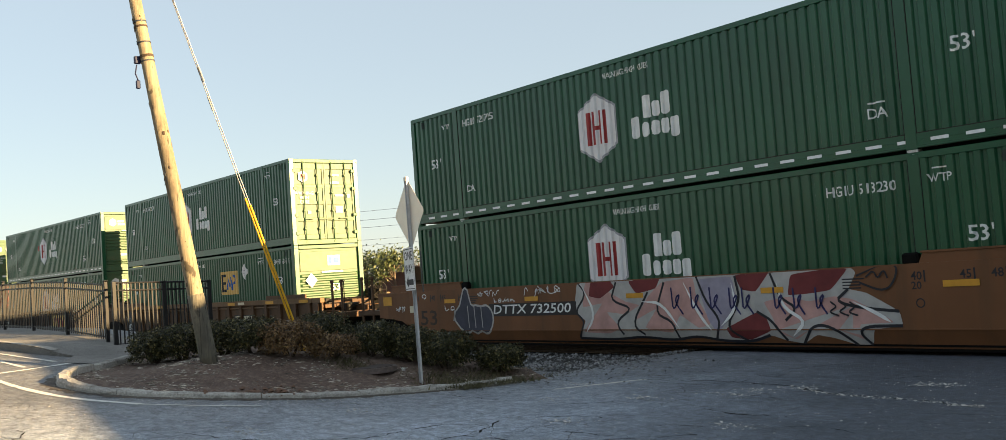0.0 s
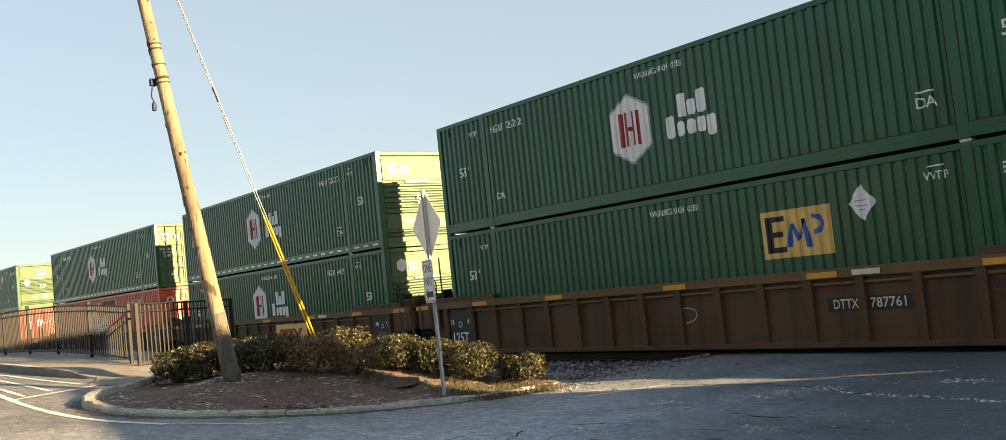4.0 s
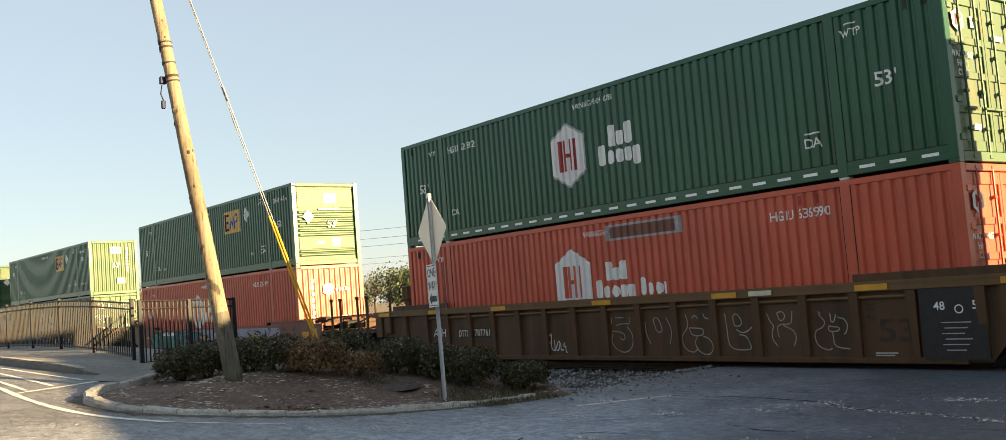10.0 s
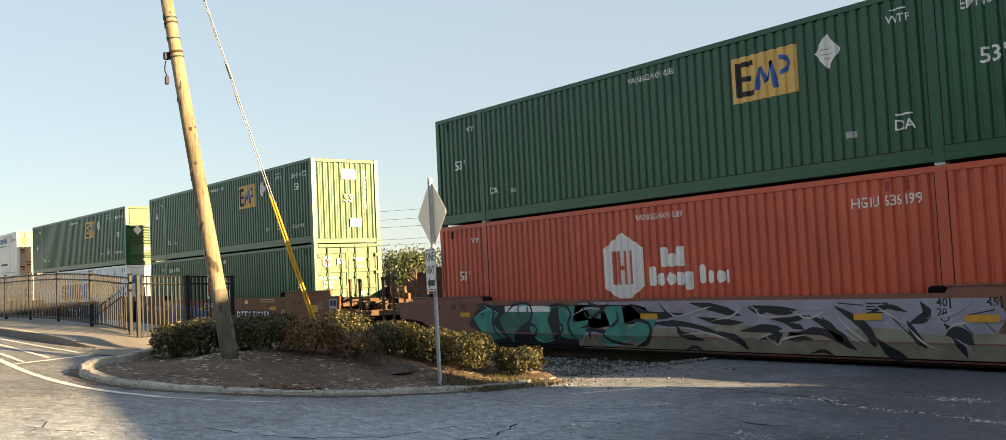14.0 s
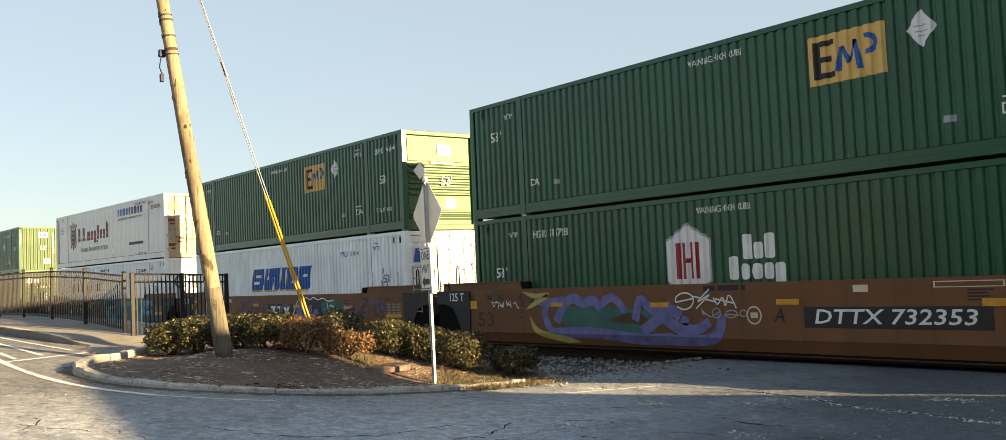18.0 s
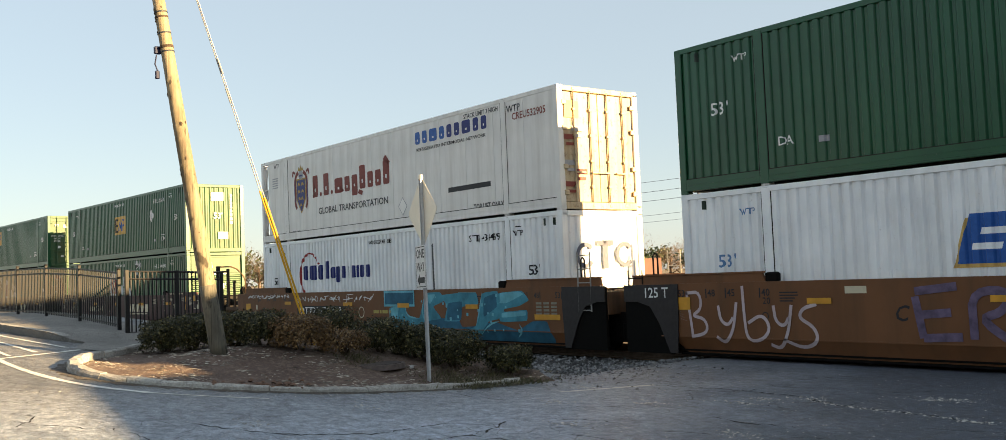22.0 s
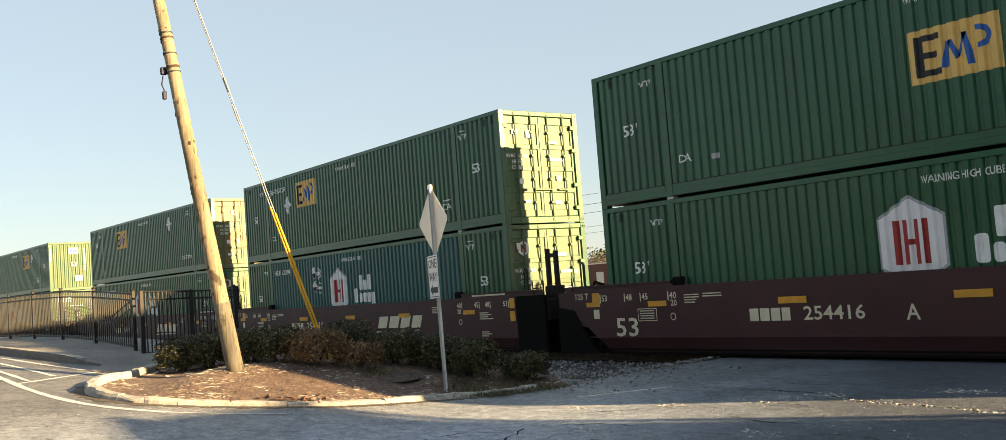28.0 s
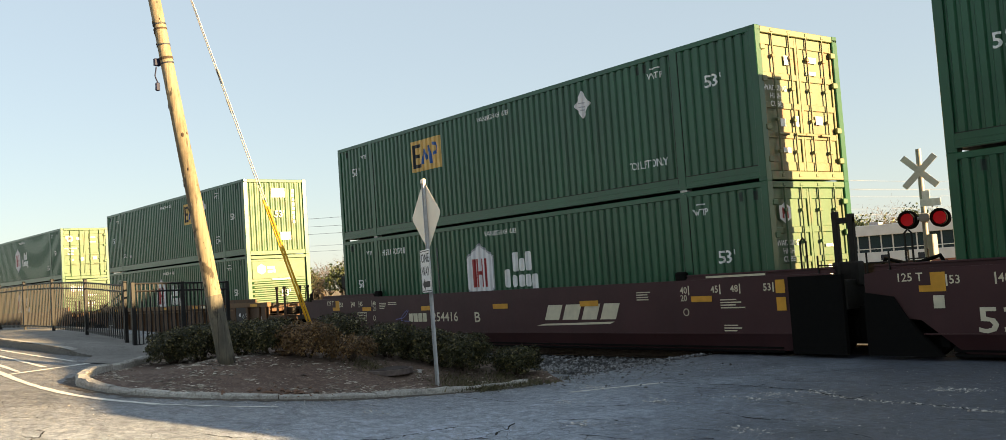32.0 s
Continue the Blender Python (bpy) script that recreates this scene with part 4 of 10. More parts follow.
def tuck(z):
    """How far the side plate lies back at height z."""
    return TUCK * max(0.0, (BEND - z) / (BEND - 0.10))


def bent_plate(top):
    """Side plate: upright above, leaning in below, chamfered at both ends."""
    k = (BEND - 0.10) / 0.52
    low = [(-8.0, 0.10), (8.35, 0.10)]
    bend = [(-8.0 - 0.55 * k, BEND), (8.35 + 0.6 * k, BEND)]
    high = [bend[0]] + [(-8.62, 0.64), (-9.55, 0.74), (-9.55, top - 0.05), (-9.2, top), (9.2, top), (9.55, top - 0.05), (9.55, 0.72), (8.98, 0.62)] + [bend[1]]
    g = Geo().slab(high, 0.0, 0.09)
    quad = [(low[0], TUCK), (low[1], TUCK), (bend[1], 0.0), (bend[0], 0.0)]
    g.add([(x, y + d, z) for d in (0.0, 0.09) for (x, z), y in quad], [(0, 1, 2, 3), (7, 6, 5, 4), (0, 4, 5, 1), (1, 5, 6, 2), (3, 7, 4, 0)])
    return g


def well_car(skin, label, ribbed=False, front="joint", rear="joint", seed=0, brake=True, top=1.45):
    """One unit of a double-stack car. front and rear: a joint with the next unit, or a coupler."""
    car = thing("well_car", label, "rail car", None, "well cars of the train")
    key = skin.name
    for s in (-1, 1):
        m = pose(0, s * SILL, 0) @ Matrix.Diagonal((1, -s, 1, 1))

        def side(name, k, make, mat, tag=""):
            o = part(name, shared((name, key, k), lambda: make().mesh(name)), mat, car, tag)
            o.matrix_basis = m
            return o

        if ribbed:
            side("side_plate", 0, lambda: Geo().slab([(-9.35, 0.70), (-8.85, 0.68), (-8.6, 0.5), (-8.3, 0.13), (8.3, 0.13), (8.6, 0.5), (8.85, 0.68), (9.35, 0.70), (9.35, 1.30), (-9.35, 1.30)], 0.09, 0.13), skin)
            side("top_chord", 0, lambda: Geo().box(-9.4, 9.4, 0.0, 0.16, 1.28, 1.44, 0.012).box(-9.3, 9.3, -0.012, 0.03, 1.40, 1.452), CHORD)
            side("stiffener", 0, lambda: Geo().tube([(-7.1, 0.06, 1.19), (7.1, 0.06, 1.19)], 0.028, 8), CHORD)
            side("bottom_chord", 0, lambda: Geo().box(-7.95, 7.95, 0.03, 0.16, 0.10, 0.20, 0.012), skin)
            for x in [k * 1.0175 for k in range(-6, 7)] + [-8.24, -7.13, 7.13, 8.24]:
                o = part("rib", shared(("rib", key), lambda: Geo().add([(-0.085, -0.005, 1.28), (0.085, -0.005, 1.28), (0.085, 0.09, 1.28), (-0.085, 0.09, 1.28), (-0.05, 0.035, 0.2), (0.05, 0.035, 0.2), (0.05, 0.09, 0.2), (-0.05, 0.09, 0.2)],
                                                                       [(0, 3, 2, 1), (4, 5, 6, 7), (0, 1, 5, 4), (1, 2, 6, 5), (2, 3, 7, 6), (3, 0, 4, 7)]).mesh("rib")), skin, car)
                o.matrix_basis = m @ pose(x, 0, 0)
            for x in (-1, 1):
                o = part("side_lip", shared(("lip_r", key), lambda: Geo().box(6.1, 8.9, 0.05, 0.11, 1.44, 1.58, 0.01).mesh("side_lip")), skin, car)
                o.matrix_basis = m @ Matrix.Diagonal((x, 1, 1, 1))
                o = part("end_gusset", shared(("gusset", key), lambda: Geo().box(8.15, 8.32, 0.02, 0.12, 0.66, 1.28, 0.01).box(9.0, 9.3, -0.01, 0.1, 0.80, 1.28, 0.02).mesh("end_gusset")), skin, car)
                o.matrix_basis = m @ Matrix.Diagonal((x, 1, 1, 1))
        else:
            side("side_plate", top, lambda: bent_plate(top), skin)
            side("crease", 1, lambda: Geo().box(-8.6, 8.6, -0.006, 0.02, BEND - 0.012, BEND + 0.012), skin)
            side("bottom_flange", 1, lambda: Geo().box(-8.2, 8.2, TUCK - 0.01, TUCK + 0.12, 0.06, 0.11, 0.008), BLACK)
            for x in (-1, 1):
                lip = top + (0.10 if skin is MAROON else 0.19 if top > 1.3 else 0.13)
                o = part("side_lip", shared(("lip", key, top), lambda: Geo().slab([(6.05, top - 0.01), (6.15, lip), (9.35, lip), (9.4, top - 0.01)], 0.05, 0.11).box(6.1, 9.38, 0.03, 0.13, lip - 0.035, lip, 0.006).mesh("side_lip")), skin, car)
                o.matrix_basis = m @ Matrix.Diagonal((x, 1, 1, 1))
                o = part("stop_block", shared(("stop_block", top), lambda: Geo().box(5.78, 6.06, 0.03, 0.16, top - 0.02, lip - 0.02, 0.03).mesh("stop_block")), BLACK, car)
                o.matrix_basis = m @ Matrix.Diagonal((x, 1, 1, 1))
    frame_paint = {MAROON: GRIME, ORANGE: BROWN, RUSTRED: BROWN}.get(skin, skin)
    part("well_floor", shared(("well_floor",), lambda: Geo().box(-8.2, 8.2, -SILL + 0.1, SILL - 0.1, 0.14, 0.22).box(-8.0, 8.0, -0.3, 0.3, 0.06, 0.15).mesh("well_floor")), BLACK, car)
    for x, kind in ((1, front), (-1, rear)):
        flip = Matrix.Diagonal((x, 1, 1, 1))

        def at_end(name, k, make, mat, tag=""):
            o = part(name, shared((name, mat.name, k), lambda: make().mesh(name)), mat, car, tag)
            o.matrix_basis = flip
            return o

        at_end("bulkhead", 0, lambda: Geo().box(8.25, 8.4, -SILL + 0.1, SILL - 0.1, 0.2, 1.36, 0.01), BLACK)
        at_end("end_deck", kind, lambda: Geo().box(8.3, 9.5, -SILL + 0.12, SILL - 0.12, 1.12, 1.20, 0.01).box(8.4, 10.2 if kind == "joint" else 11.0, -0.42, 0.42, 0.80, 1.14, 0.03), frame_paint)
        at_end("end_sill", kind, lambda: Geo().box(9.42, 9.60, -SILL + 0.05, SILL - 0.05, 0.82, 1.32, 0.015) if kind == "joint" else Geo().box(11.16, 11.30, -SILL + 0.05, SILL - 0.05, 0.80, 0.98, 0.015).box(9.5, 11.2, -0.42, 0.42, 0.72, 0.92, 0.02), frame_paint)
        for y in (-1.0, 0.0, 1.0):
            o = part("deck_beam", shared(("deck_beam", frame_paint.name), lambda: Geo().box(8.4, 9.55, -0.09, 0.09, 1.2, 1.32, 0.01).mesh("deck_beam")), frame_paint, car)
            o.matrix_basis = flip @ pose(0, y, 0)
        if kind == "coupler":
            # the shade under the deck, built as a solid black fill
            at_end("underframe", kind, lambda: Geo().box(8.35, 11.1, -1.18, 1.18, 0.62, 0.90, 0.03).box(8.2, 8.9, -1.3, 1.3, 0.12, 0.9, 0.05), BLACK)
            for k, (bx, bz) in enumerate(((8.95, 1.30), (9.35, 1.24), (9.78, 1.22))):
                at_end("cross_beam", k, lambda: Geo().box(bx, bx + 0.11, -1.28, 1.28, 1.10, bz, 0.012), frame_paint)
            # black sheets put in for the shade that hides the inner wheels
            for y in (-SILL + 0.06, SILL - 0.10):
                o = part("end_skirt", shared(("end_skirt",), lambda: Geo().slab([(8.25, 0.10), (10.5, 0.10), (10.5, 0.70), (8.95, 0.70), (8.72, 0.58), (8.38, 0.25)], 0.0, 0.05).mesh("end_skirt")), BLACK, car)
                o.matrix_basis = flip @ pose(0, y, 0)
            if not ribbed:
                at_end("end_plate", (kind, top), lambda: Geo().slab([(8.6, 0.55), (8.95, 0.70), (10.0 if skin is not MAROON else 10.5, 0.76), (10.05 if skin is not MAROON else 10.55, top - 0.06), (8.6, top - 0.06)], -SILL + 0.004, -SILL + 0.045).box(8.55, 10.06, -SILL - 0.004, -SILL + 0.06, top - 0.06, top, 0.008), skin)
            if skin is MAROON and x > 0:
                at_end("brake_post", kind, lambda: Geo().box(11.33, 11.47, -1.46, -1.34, 0.55, 2.53, 0.015), frame_paint)
                at_end("end_post", kind, lambda: Geo().box(11.33, 11.43, -1.04, -0.94, 0.96, 2.42, 0.012).box(11.35, 11.41, -1.34, -1.04, 2.28, 2.34), frame_paint)
                at_end("far_brake_stand", kind, lambda: Geo().box(11.28, 11.42, 0.96, 1.36, 2.05, 2.62, 0.03).box(11.30, 11.38, 1.00, 1.10, 0.95, 2.05, 0.01).box(11.30, 11.38, 1.22, 1.32, 0.95, 2.05, 0.01).tube([(11.35, 1.0, 2.3), (11.35, 0.7, 2.1), (11.35, 0.55, 1.7), (11.35, 0.5, 0.95)], 0.03, 6), frame_paint)
                at_end("handrail", kind, lambda: Geo().tube([(11.4, -1.38, 2.50), (11.4, -0.88, 2.50), (11.4, -0.62, 2.40), (11.4, -0.34, 2.10), (11.4, -0.28, 1.9), (11.4, -0.25, 0.95)], 0.026, 8), BROWN)
            at_end("brake_cylinder", kind, lambda: Geo().tube([(9.05, -1.0, 1.30), (9.62, -1.0, 1.30)], 0.11, 12).tube([(9.62, -1.0, 1.30), (9.95, -1.0, 1.30)], 0.03, 8), GRIME)
            at_end("brake_pipe", kind, lambda: Geo().tube([(8.5, -1.33, 1.02), (9.3, -1.36, 0.98), (10.1, -1.34, 1.03), (10.6, -1.2, 1.0)], 0.022, 6), frame_paint)
            at_end("walkway", kind, lambda: Geo().box(9.9, 11.2, -1.42, 1.3, 0.92, 0.96, 0.006).box(9.95, 11.2, -1.46, -1.40, 0.84, 0.97, 0.008), frame_paint)
            at_end("valve_box", kind, lambda: Geo().box(9.95, 10.3, -0.7, -0.3, 0.96, 1.22, 0.03).tube([(10.3, -0.5, 1.1), (10.7, -0.45, 1.16), (11.0, -0.2, 1.3)], 0.022, 6), GRIME)
            at_end("coupler", kind, lambda: Geo().box(10.9, 11.45, -0.11, 0.11, 0.76, 1.0, 0.02).box(11.4, 11.72, -0.17, 0.17, 0.72, 1.04, 0.04), GRIME)
            at_end("air_hose", kind, lambda: Geo().tube([(11.0, -0.35, 0.85), (11.25, -0.36, 0.6), (11.45, -0.33, 0.34), (11.62, -0.3, 0.38), (11.7, -0.28, 0.55)], 0.03, 8), BLACK)
            lx = 10.66 if x > 0 else 10.43
            for y in (-1.43, 1.43):
                for k in (0.0, 0.575) if skin is not MAROON or x < 0 else ():
                    o = part("stanchion", shared(("stanchion", frame_paint.name), lambda: Geo().box(-0.04, 0.04, -0.03, 0.03, 0.28, 1.93, 0.012).box(-0.055, 0.055, -0.045, 0.045, 1.86, 1.96, 0.015).mesh("stanchion")), frame_paint, car)
                    o.matrix_basis = flip @ pose(lx + k, y, 0)
                for z in (0.31, 0.60):
                    o = part("rung", shared(("rung",), lambda: Geo().tube([(0, 0, 0), (0.575, 0, 0)], 0.017, 6).mesh("rung")), frame_paint, car)
                    o.matrix_basis = flip @ pose(lx, y, z)
                o = part("grab_bar", shared(("end_grab",), lambda: Geo().tube([(0, 0, 0.97), (0, 0, 1.90), (0.07, 0, 1.92)], 0.014, 6).mesh("grab_bar")), GRIME, car)
                o.matrix_basis = flip @ pose(lx + 0.46, y * 0.9, 0)
            if ribbed:
                at_end("end_plate", kind, lambda: Geo().slab([(9.33, 0.70), (9.90, 0.70), (9.95, 0.80), (9.95, 1.30), (9.33, 1.30)], -SILL + 0.06, -SILL + 0.11).box(9.50, 9.84, -SILL - 0.01, -SILL + 0.06, 0.71, 1.28, 0.015), skin)
                at_end("end_chord", kind, lambda: Geo().box(9.41, 9.97, -SILL, -SILL + 0.16, 1.28, 1.44, 0.012), CHORD)
                at_end("data_plate", kind, lambda: Geo().box(9.16, 9.38, -SILL + 0.052, -SILL + 0.06, 0.82, 0.94, 0.004), PALE_GREY)
            if brake or x < 0:
                at_end("brake_stand", (kind, x), lambda: Geo().box(10.78, 10.95, -0.16, 0.16, 0.95, 1.70, 0.02).box(10.68, 11.02, -0.20, 0.20, 1.28, 1.66, 0.04).box(10.70, 11.1, -0.3, 0.3, 0.94, 1.12, 0.04) if x > 0 else Geo().box(10.05, 10.30, -0.16, 0.16, 0.95, 2.14, 0.02).box(10.0, 10.36, -0.22, 0.22, 1.72, 2.18, 0.04), BLACK if x > 0 else frame_paint)
                bw = part("brake_wheel", shared(("brake_wheel",), lambda: brake_wheel_mesh().mesh("brake_wheel")), GRIME if x > 0 else frame_paint, car)
                bw.matrix_basis = pose(11.10 if x > 0 else -10.44, 0.0, 1.56 if x > 0 else 1.98, 0, 0, 90 if x > 0 else -90)
        else:
            at_end("joint_casting", kind, lambda: Geo().box(9.4, 9.72, -0.3, 0.3, 0.86, 1.25, 0.05), GRIME)
            for y in (-SILL + 0.12, SILL - 0.12):
                pale = x > 0 and skin is not MAROON and not ribbed
                o = part("step_ladder", shared(("ladder", pale), lambda: (ladder_mesh(8.95, -0.06, 0.89, 2.19) if pale else ladder_mesh(9.3, 0, 0.35, 1.75)).mesh("step_ladder")), SIGPAINT if pale else GRIME, car)
                o.matrix_basis = flip @ pose(0, y * 1.06, 0)
            gx, gz = 9.18, 2.5
            if ribbed:
                at_end("end_plate", "upper", lambda: Geo().slab([(8.55, 0.78), (9.58, 0.78), (9.58, 1.34), (9.4, 1.42), (8.55, 1.42)], -SILL + 0.01, -SILL + 0.06).box(8.9, 9.0, -SILL - 0.02, -SILL + 0.01, 0.82, 1.38, 0.01).box(9.38, 9.50, -SILL - 0.02, -SILL + 0.01, 0.82, 1.38, 0.01), skin)
                at_end("end_box", kind, lambda: Geo().box(8.75, 9.45, -1.3, -0.7, 1.36, 1.66, 0.03).box(9.5, 9.7, -0.9, 0.2, 1.2, 1.72, 0.03).box(9.0, 9.3, 0.2, 1.2, 1.3, 1.6, 0.03), skin)
                at_end("end_lever", kind, lambda: Geo().box(8.6, 9.5, -1.05, -0.97, 1.66, 1.72, 0.01).box(8.66, 8.74, -1.2, -0.9, 1.4, 1.8, 0.01), GRIME)
            elif skin is MAROON and x > 0:
                at_end("grab_frame", (kind, gx), lambda: Geo().box(gx, gx + 0.10, -1.08, -0.98, 1.2, gz, 0.01).box(gx + 0.30, gx + 0.40, -1.08, -0.98, 1.2, gz - 0.06, 0.01).box(gx, gx + 0.40, -1.07, -0.99, gz - 0.22, gz - 0.12, 0.01).box(gx - 0.04, gx + 0.46, -1.12, -0.9, 1.2, 1.62, 0.02), GRIME)
            at_end("grab_bar", kind, lambda: Geo().tube([(8.72, -1.38, 1.3), (8.72, -1.38, 2.02), (8.78, -1.38, 2.08), (8.84, -1.38, 2.02), (8.84, -1.38, 1.3)], 0.018, 8), GRIME)
            at_end("hose", 1, lambda: Geo().tube([(9.1, 0.7, 1.2), (9.3, 0.72, 1.5), (9.65, 0.7, 1.4)], 0.045, 8), BLACK)
            at_end("hose", 2, lambda: Geo().tube([(9.0, 0.4, 1.2), (9.25, 0.42, 1.62), (9.68, 0.4, 1.5)], 0.04, 8), BLACK)
            # black sheets stand for the shade in the wheel arch and joint
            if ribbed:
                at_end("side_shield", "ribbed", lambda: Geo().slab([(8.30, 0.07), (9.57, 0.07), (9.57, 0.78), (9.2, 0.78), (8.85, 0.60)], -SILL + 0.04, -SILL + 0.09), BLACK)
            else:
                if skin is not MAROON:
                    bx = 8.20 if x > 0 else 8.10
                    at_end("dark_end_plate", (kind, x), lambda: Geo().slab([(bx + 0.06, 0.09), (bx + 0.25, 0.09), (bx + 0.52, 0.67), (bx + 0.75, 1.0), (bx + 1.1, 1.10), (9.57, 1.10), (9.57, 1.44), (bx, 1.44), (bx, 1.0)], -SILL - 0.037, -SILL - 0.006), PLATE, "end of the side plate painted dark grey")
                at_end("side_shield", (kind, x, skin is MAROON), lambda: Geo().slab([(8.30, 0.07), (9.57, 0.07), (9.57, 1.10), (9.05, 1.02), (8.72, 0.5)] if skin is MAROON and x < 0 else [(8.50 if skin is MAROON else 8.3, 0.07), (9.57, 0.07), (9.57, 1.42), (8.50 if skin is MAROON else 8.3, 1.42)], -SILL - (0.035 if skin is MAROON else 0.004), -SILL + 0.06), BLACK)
    bogie(car, END)
    if rear == "coupler":
        bogie(car, -END)
    return car


def sill_mark(car, shape, dx, z, mat, name="lettering", lift=0.005, ribbed=False):
    """Paint on the near side plate; dx counts from the leading end of the boxes."""
    ob = stencil(name, shape, HL + dx, z, car, mat, "flat" if ribbed else "sill", lift, "", -SILL + (0.088 if ribbed else 0.0))
    return ob


def stroke(pts, width, pointed=False):
    """A flat band along points, mitred; pointed lets it run out at both ends."""
    out, faces = [], []
    n = len(pts)
    for k, (x, z) in enumerate(pts):
        ax, az = pts[max(k - 1, 0)]
        bx, bz = pts[min(k + 1, n - 1)]
        ln = math.hypot(bx - ax, bz - az) or 1.0
        w = width / 2 * (0.12 if pointed and k in (0, n - 1) else 1.0)
        nx, nz = -(bz - az) / ln * w, (bx - ax) / ln * w
        out += [(x + nx, z + nz), (x - nx, z - nz)]
        if k:
            faces.append((2 * k - 2, 2 * k - 1, 2 * k + 1, 2 * k))
    return out, faces


def curve_through(pts, steps=4):
    """Rounds a line of corners."""
    out = [pts[0]]
    for a, b, c in zip(pts, pts[1:], pts[2:]):
        p, q = ((a[0] + b[0]) / 2, (a[1] + b[1]) / 2), ((b[0] + c[0]) / 2, (b[1] + c[1]) / 2)
        for i in range(1, steps + 1):
            u = i / steps
            out.append(tuple((1 - u) ** 2 * p[d] + 2 * u * (1 - u) * b[d] + u * u * q[d] for d in (0, 1)))
    return out + [pts[-1]]


def daub(car, corners, mat, lift):
    """A sprayed patch with softly rounded corners."""
    n = len(corners)
    loop = []
    for k in range(n):
        (ax, az), (bx, bz), (cx, cz) = corners[k - 1], corners[k], corners[(k + 1) % n]
        loop += [(bx * 0.8 + ax * 0.2, bz * 0.8 + az * 0.2), (bx * 0.94 + (ax + cx) * 0.03, bz * 0.94 + (az + cz) * 0.03), (bx * 0.8 + cx * 0.2, bz * 0.8 + cz * 0.2)]
    sill_mark(car, polygon([(x, max(0.11, min(1.43, z))) for x, z in loop]), 0.0, 0.0, mat, "graffiti", lift)


def line_on(car, corners, wide, mat, lift, pointed=False):
    """A sprayed line through these corners."""
    pts, faces = stroke(curve_through(corners, 4), wide, pointed)
    sill_mark(car, ([(x, max(0.11, min(1.43, z))) for x, z in pts], faces), 0.0, 0.0, mat, "graffiti", lift)


def scrawl(car, dx, z, w, h, mat, seed, ribbed=False, thick=0.021):
    """Thin sprayed scribbles in a row with no letters in them."""
    rnd = random.Random(seed)
    n = max(1, round(w / (h * 1.15)))
    shapes = []
    for k in range(n):
        cx = (k + 0.5 + rnd.uniform(-0.2, 0.2)) * w / n - w / 2
        u = w / n * rnd.uniform(0.8, 1.5)
        pts = [(cx + rnd.uniform(-0.5, -0.2) * u, rnd.uniform(-0.5, 0.5) * h)]
        for j in range(rnd.choice((2, 3, 4))):
            pts.append((cx + rnd.uniform(-0.45, 0.5) * u, (0.5 if (j + k) % 2 else -0.5) * h * rnd.uniform(0.5, 1.0)))
        pts.append((cx + rnd.uniform(0.2, 0.55) * u, rnd.uniform(-0.5, 0.5) * h))
        if rnd.random() < 0.18:
            r, a0 = rnd.uniform(0.3, 0.48), rnd.uniform(0, 6.28)
            pts = [(cx + u * r * math.cos(a0 + 0.75 * j), h * r * math.sin(a0 + 0.75 * j) * (1 - 0.05 * j)) for j in range(9)]
        shapes.append(stroke(curve_through(pts, 3), thick))
        if rnd.random() < 0.4:
            shapes.append(stroke([(cx - 0.4 * u, rnd.uniform(-0.2, 0.2) * h), (cx + 0.45 * u, rnd.uniform(-0.2, 0.2) * h)], thick))
    for q in shapes:
        sill_mark(car, q, dx, z, mat, "graffiti", 0.0155, ribbed)


def chalk(car, lines, mat):
    """Thin chalked lines in a bay between two ribs."""
    for line in lines:
        sill_mark(car, stroke(curve_through(line, 3), 0.022), 0.0, 0.0, mat, "graffiti", 0.0155, True)


def tiny_lines(car, dx, z, w, rows, mat, ribbed=False):
    """Small print that cannot be read: plain bars."""
    rnd = random.Random(int(abs(dx) * 100))
    sill_mark(car, rects(*[(-w / 2, -w / 2 + w * rnd.uniform(0.55, 1.0), -k * 0.05 - 0.011, -k * 0.05 + 0.011) for k in range(rows)]), dx, z, mat, "small_print", 0.005, ribbed)


PALE_PINK = plain("pale_pink_spray", (0.50, 0.29, 0.26), 0.7, 0, 0.2, 3)
DARK_RED = plain("dark_red_spray", (0.16, 0.03, 0.03), 0.7, 0, 0.2, 3)
GREY_SPRAY = plain("grey_violet_spray", (0.29, 0.27, 0.34), 0.7, 0, 0.2, 3)
BEIGE_SPRAY = plain("beige_spray", (0.24, 0.22, 0.17), 0.7, 0, 0.25, 3)
PALE_GREY = plain("pale_grey_spray", (0.42, 0.40, 0.38), 0.7, 0, 0.2, 3)
GREEN_SPRAY = plain("sea_green_spray", (0.06, 0.24, 0.20), 0.7, 0, 0.25, 3)
LILAC = plain("lilac_spray", (0.15, 0.15, 0.33), 0.7, 0, 0.35, 4)
PALE_LILAC = plain("thin_lilac_spray", (0.13, 0.095, 0.155), 0.7, 0, 0.45, 6)
DARK_GREEN = plain("dark_green_spray", (0.05, 0.13, 0.11), 0.7, 0, 0.2, 3)
LEMON = plain("dull_yellow_spray", (0.45, 0.36, 0.10), 0.7, 0, 0.2, 3)
CYAN = plain("cyan_spray", (0.055, 0.25, 0.33), 0.7, 0, 0.35, 3)
PALE_CYAN = plain("pale_cyan_spray", (0.14, 0.42, 0.50), 0.7, 0, 0.3, 3)
DEEP_CYAN = plain("deep_cyan_spray", (0.025, 0.12, 0.19), 0.7, 0, 0.35, 3)
PALE_VIOLET = plain("pale_violet_spray", (0.32, 0.29, 0.36), 0.7, 0, 0.2, 3)
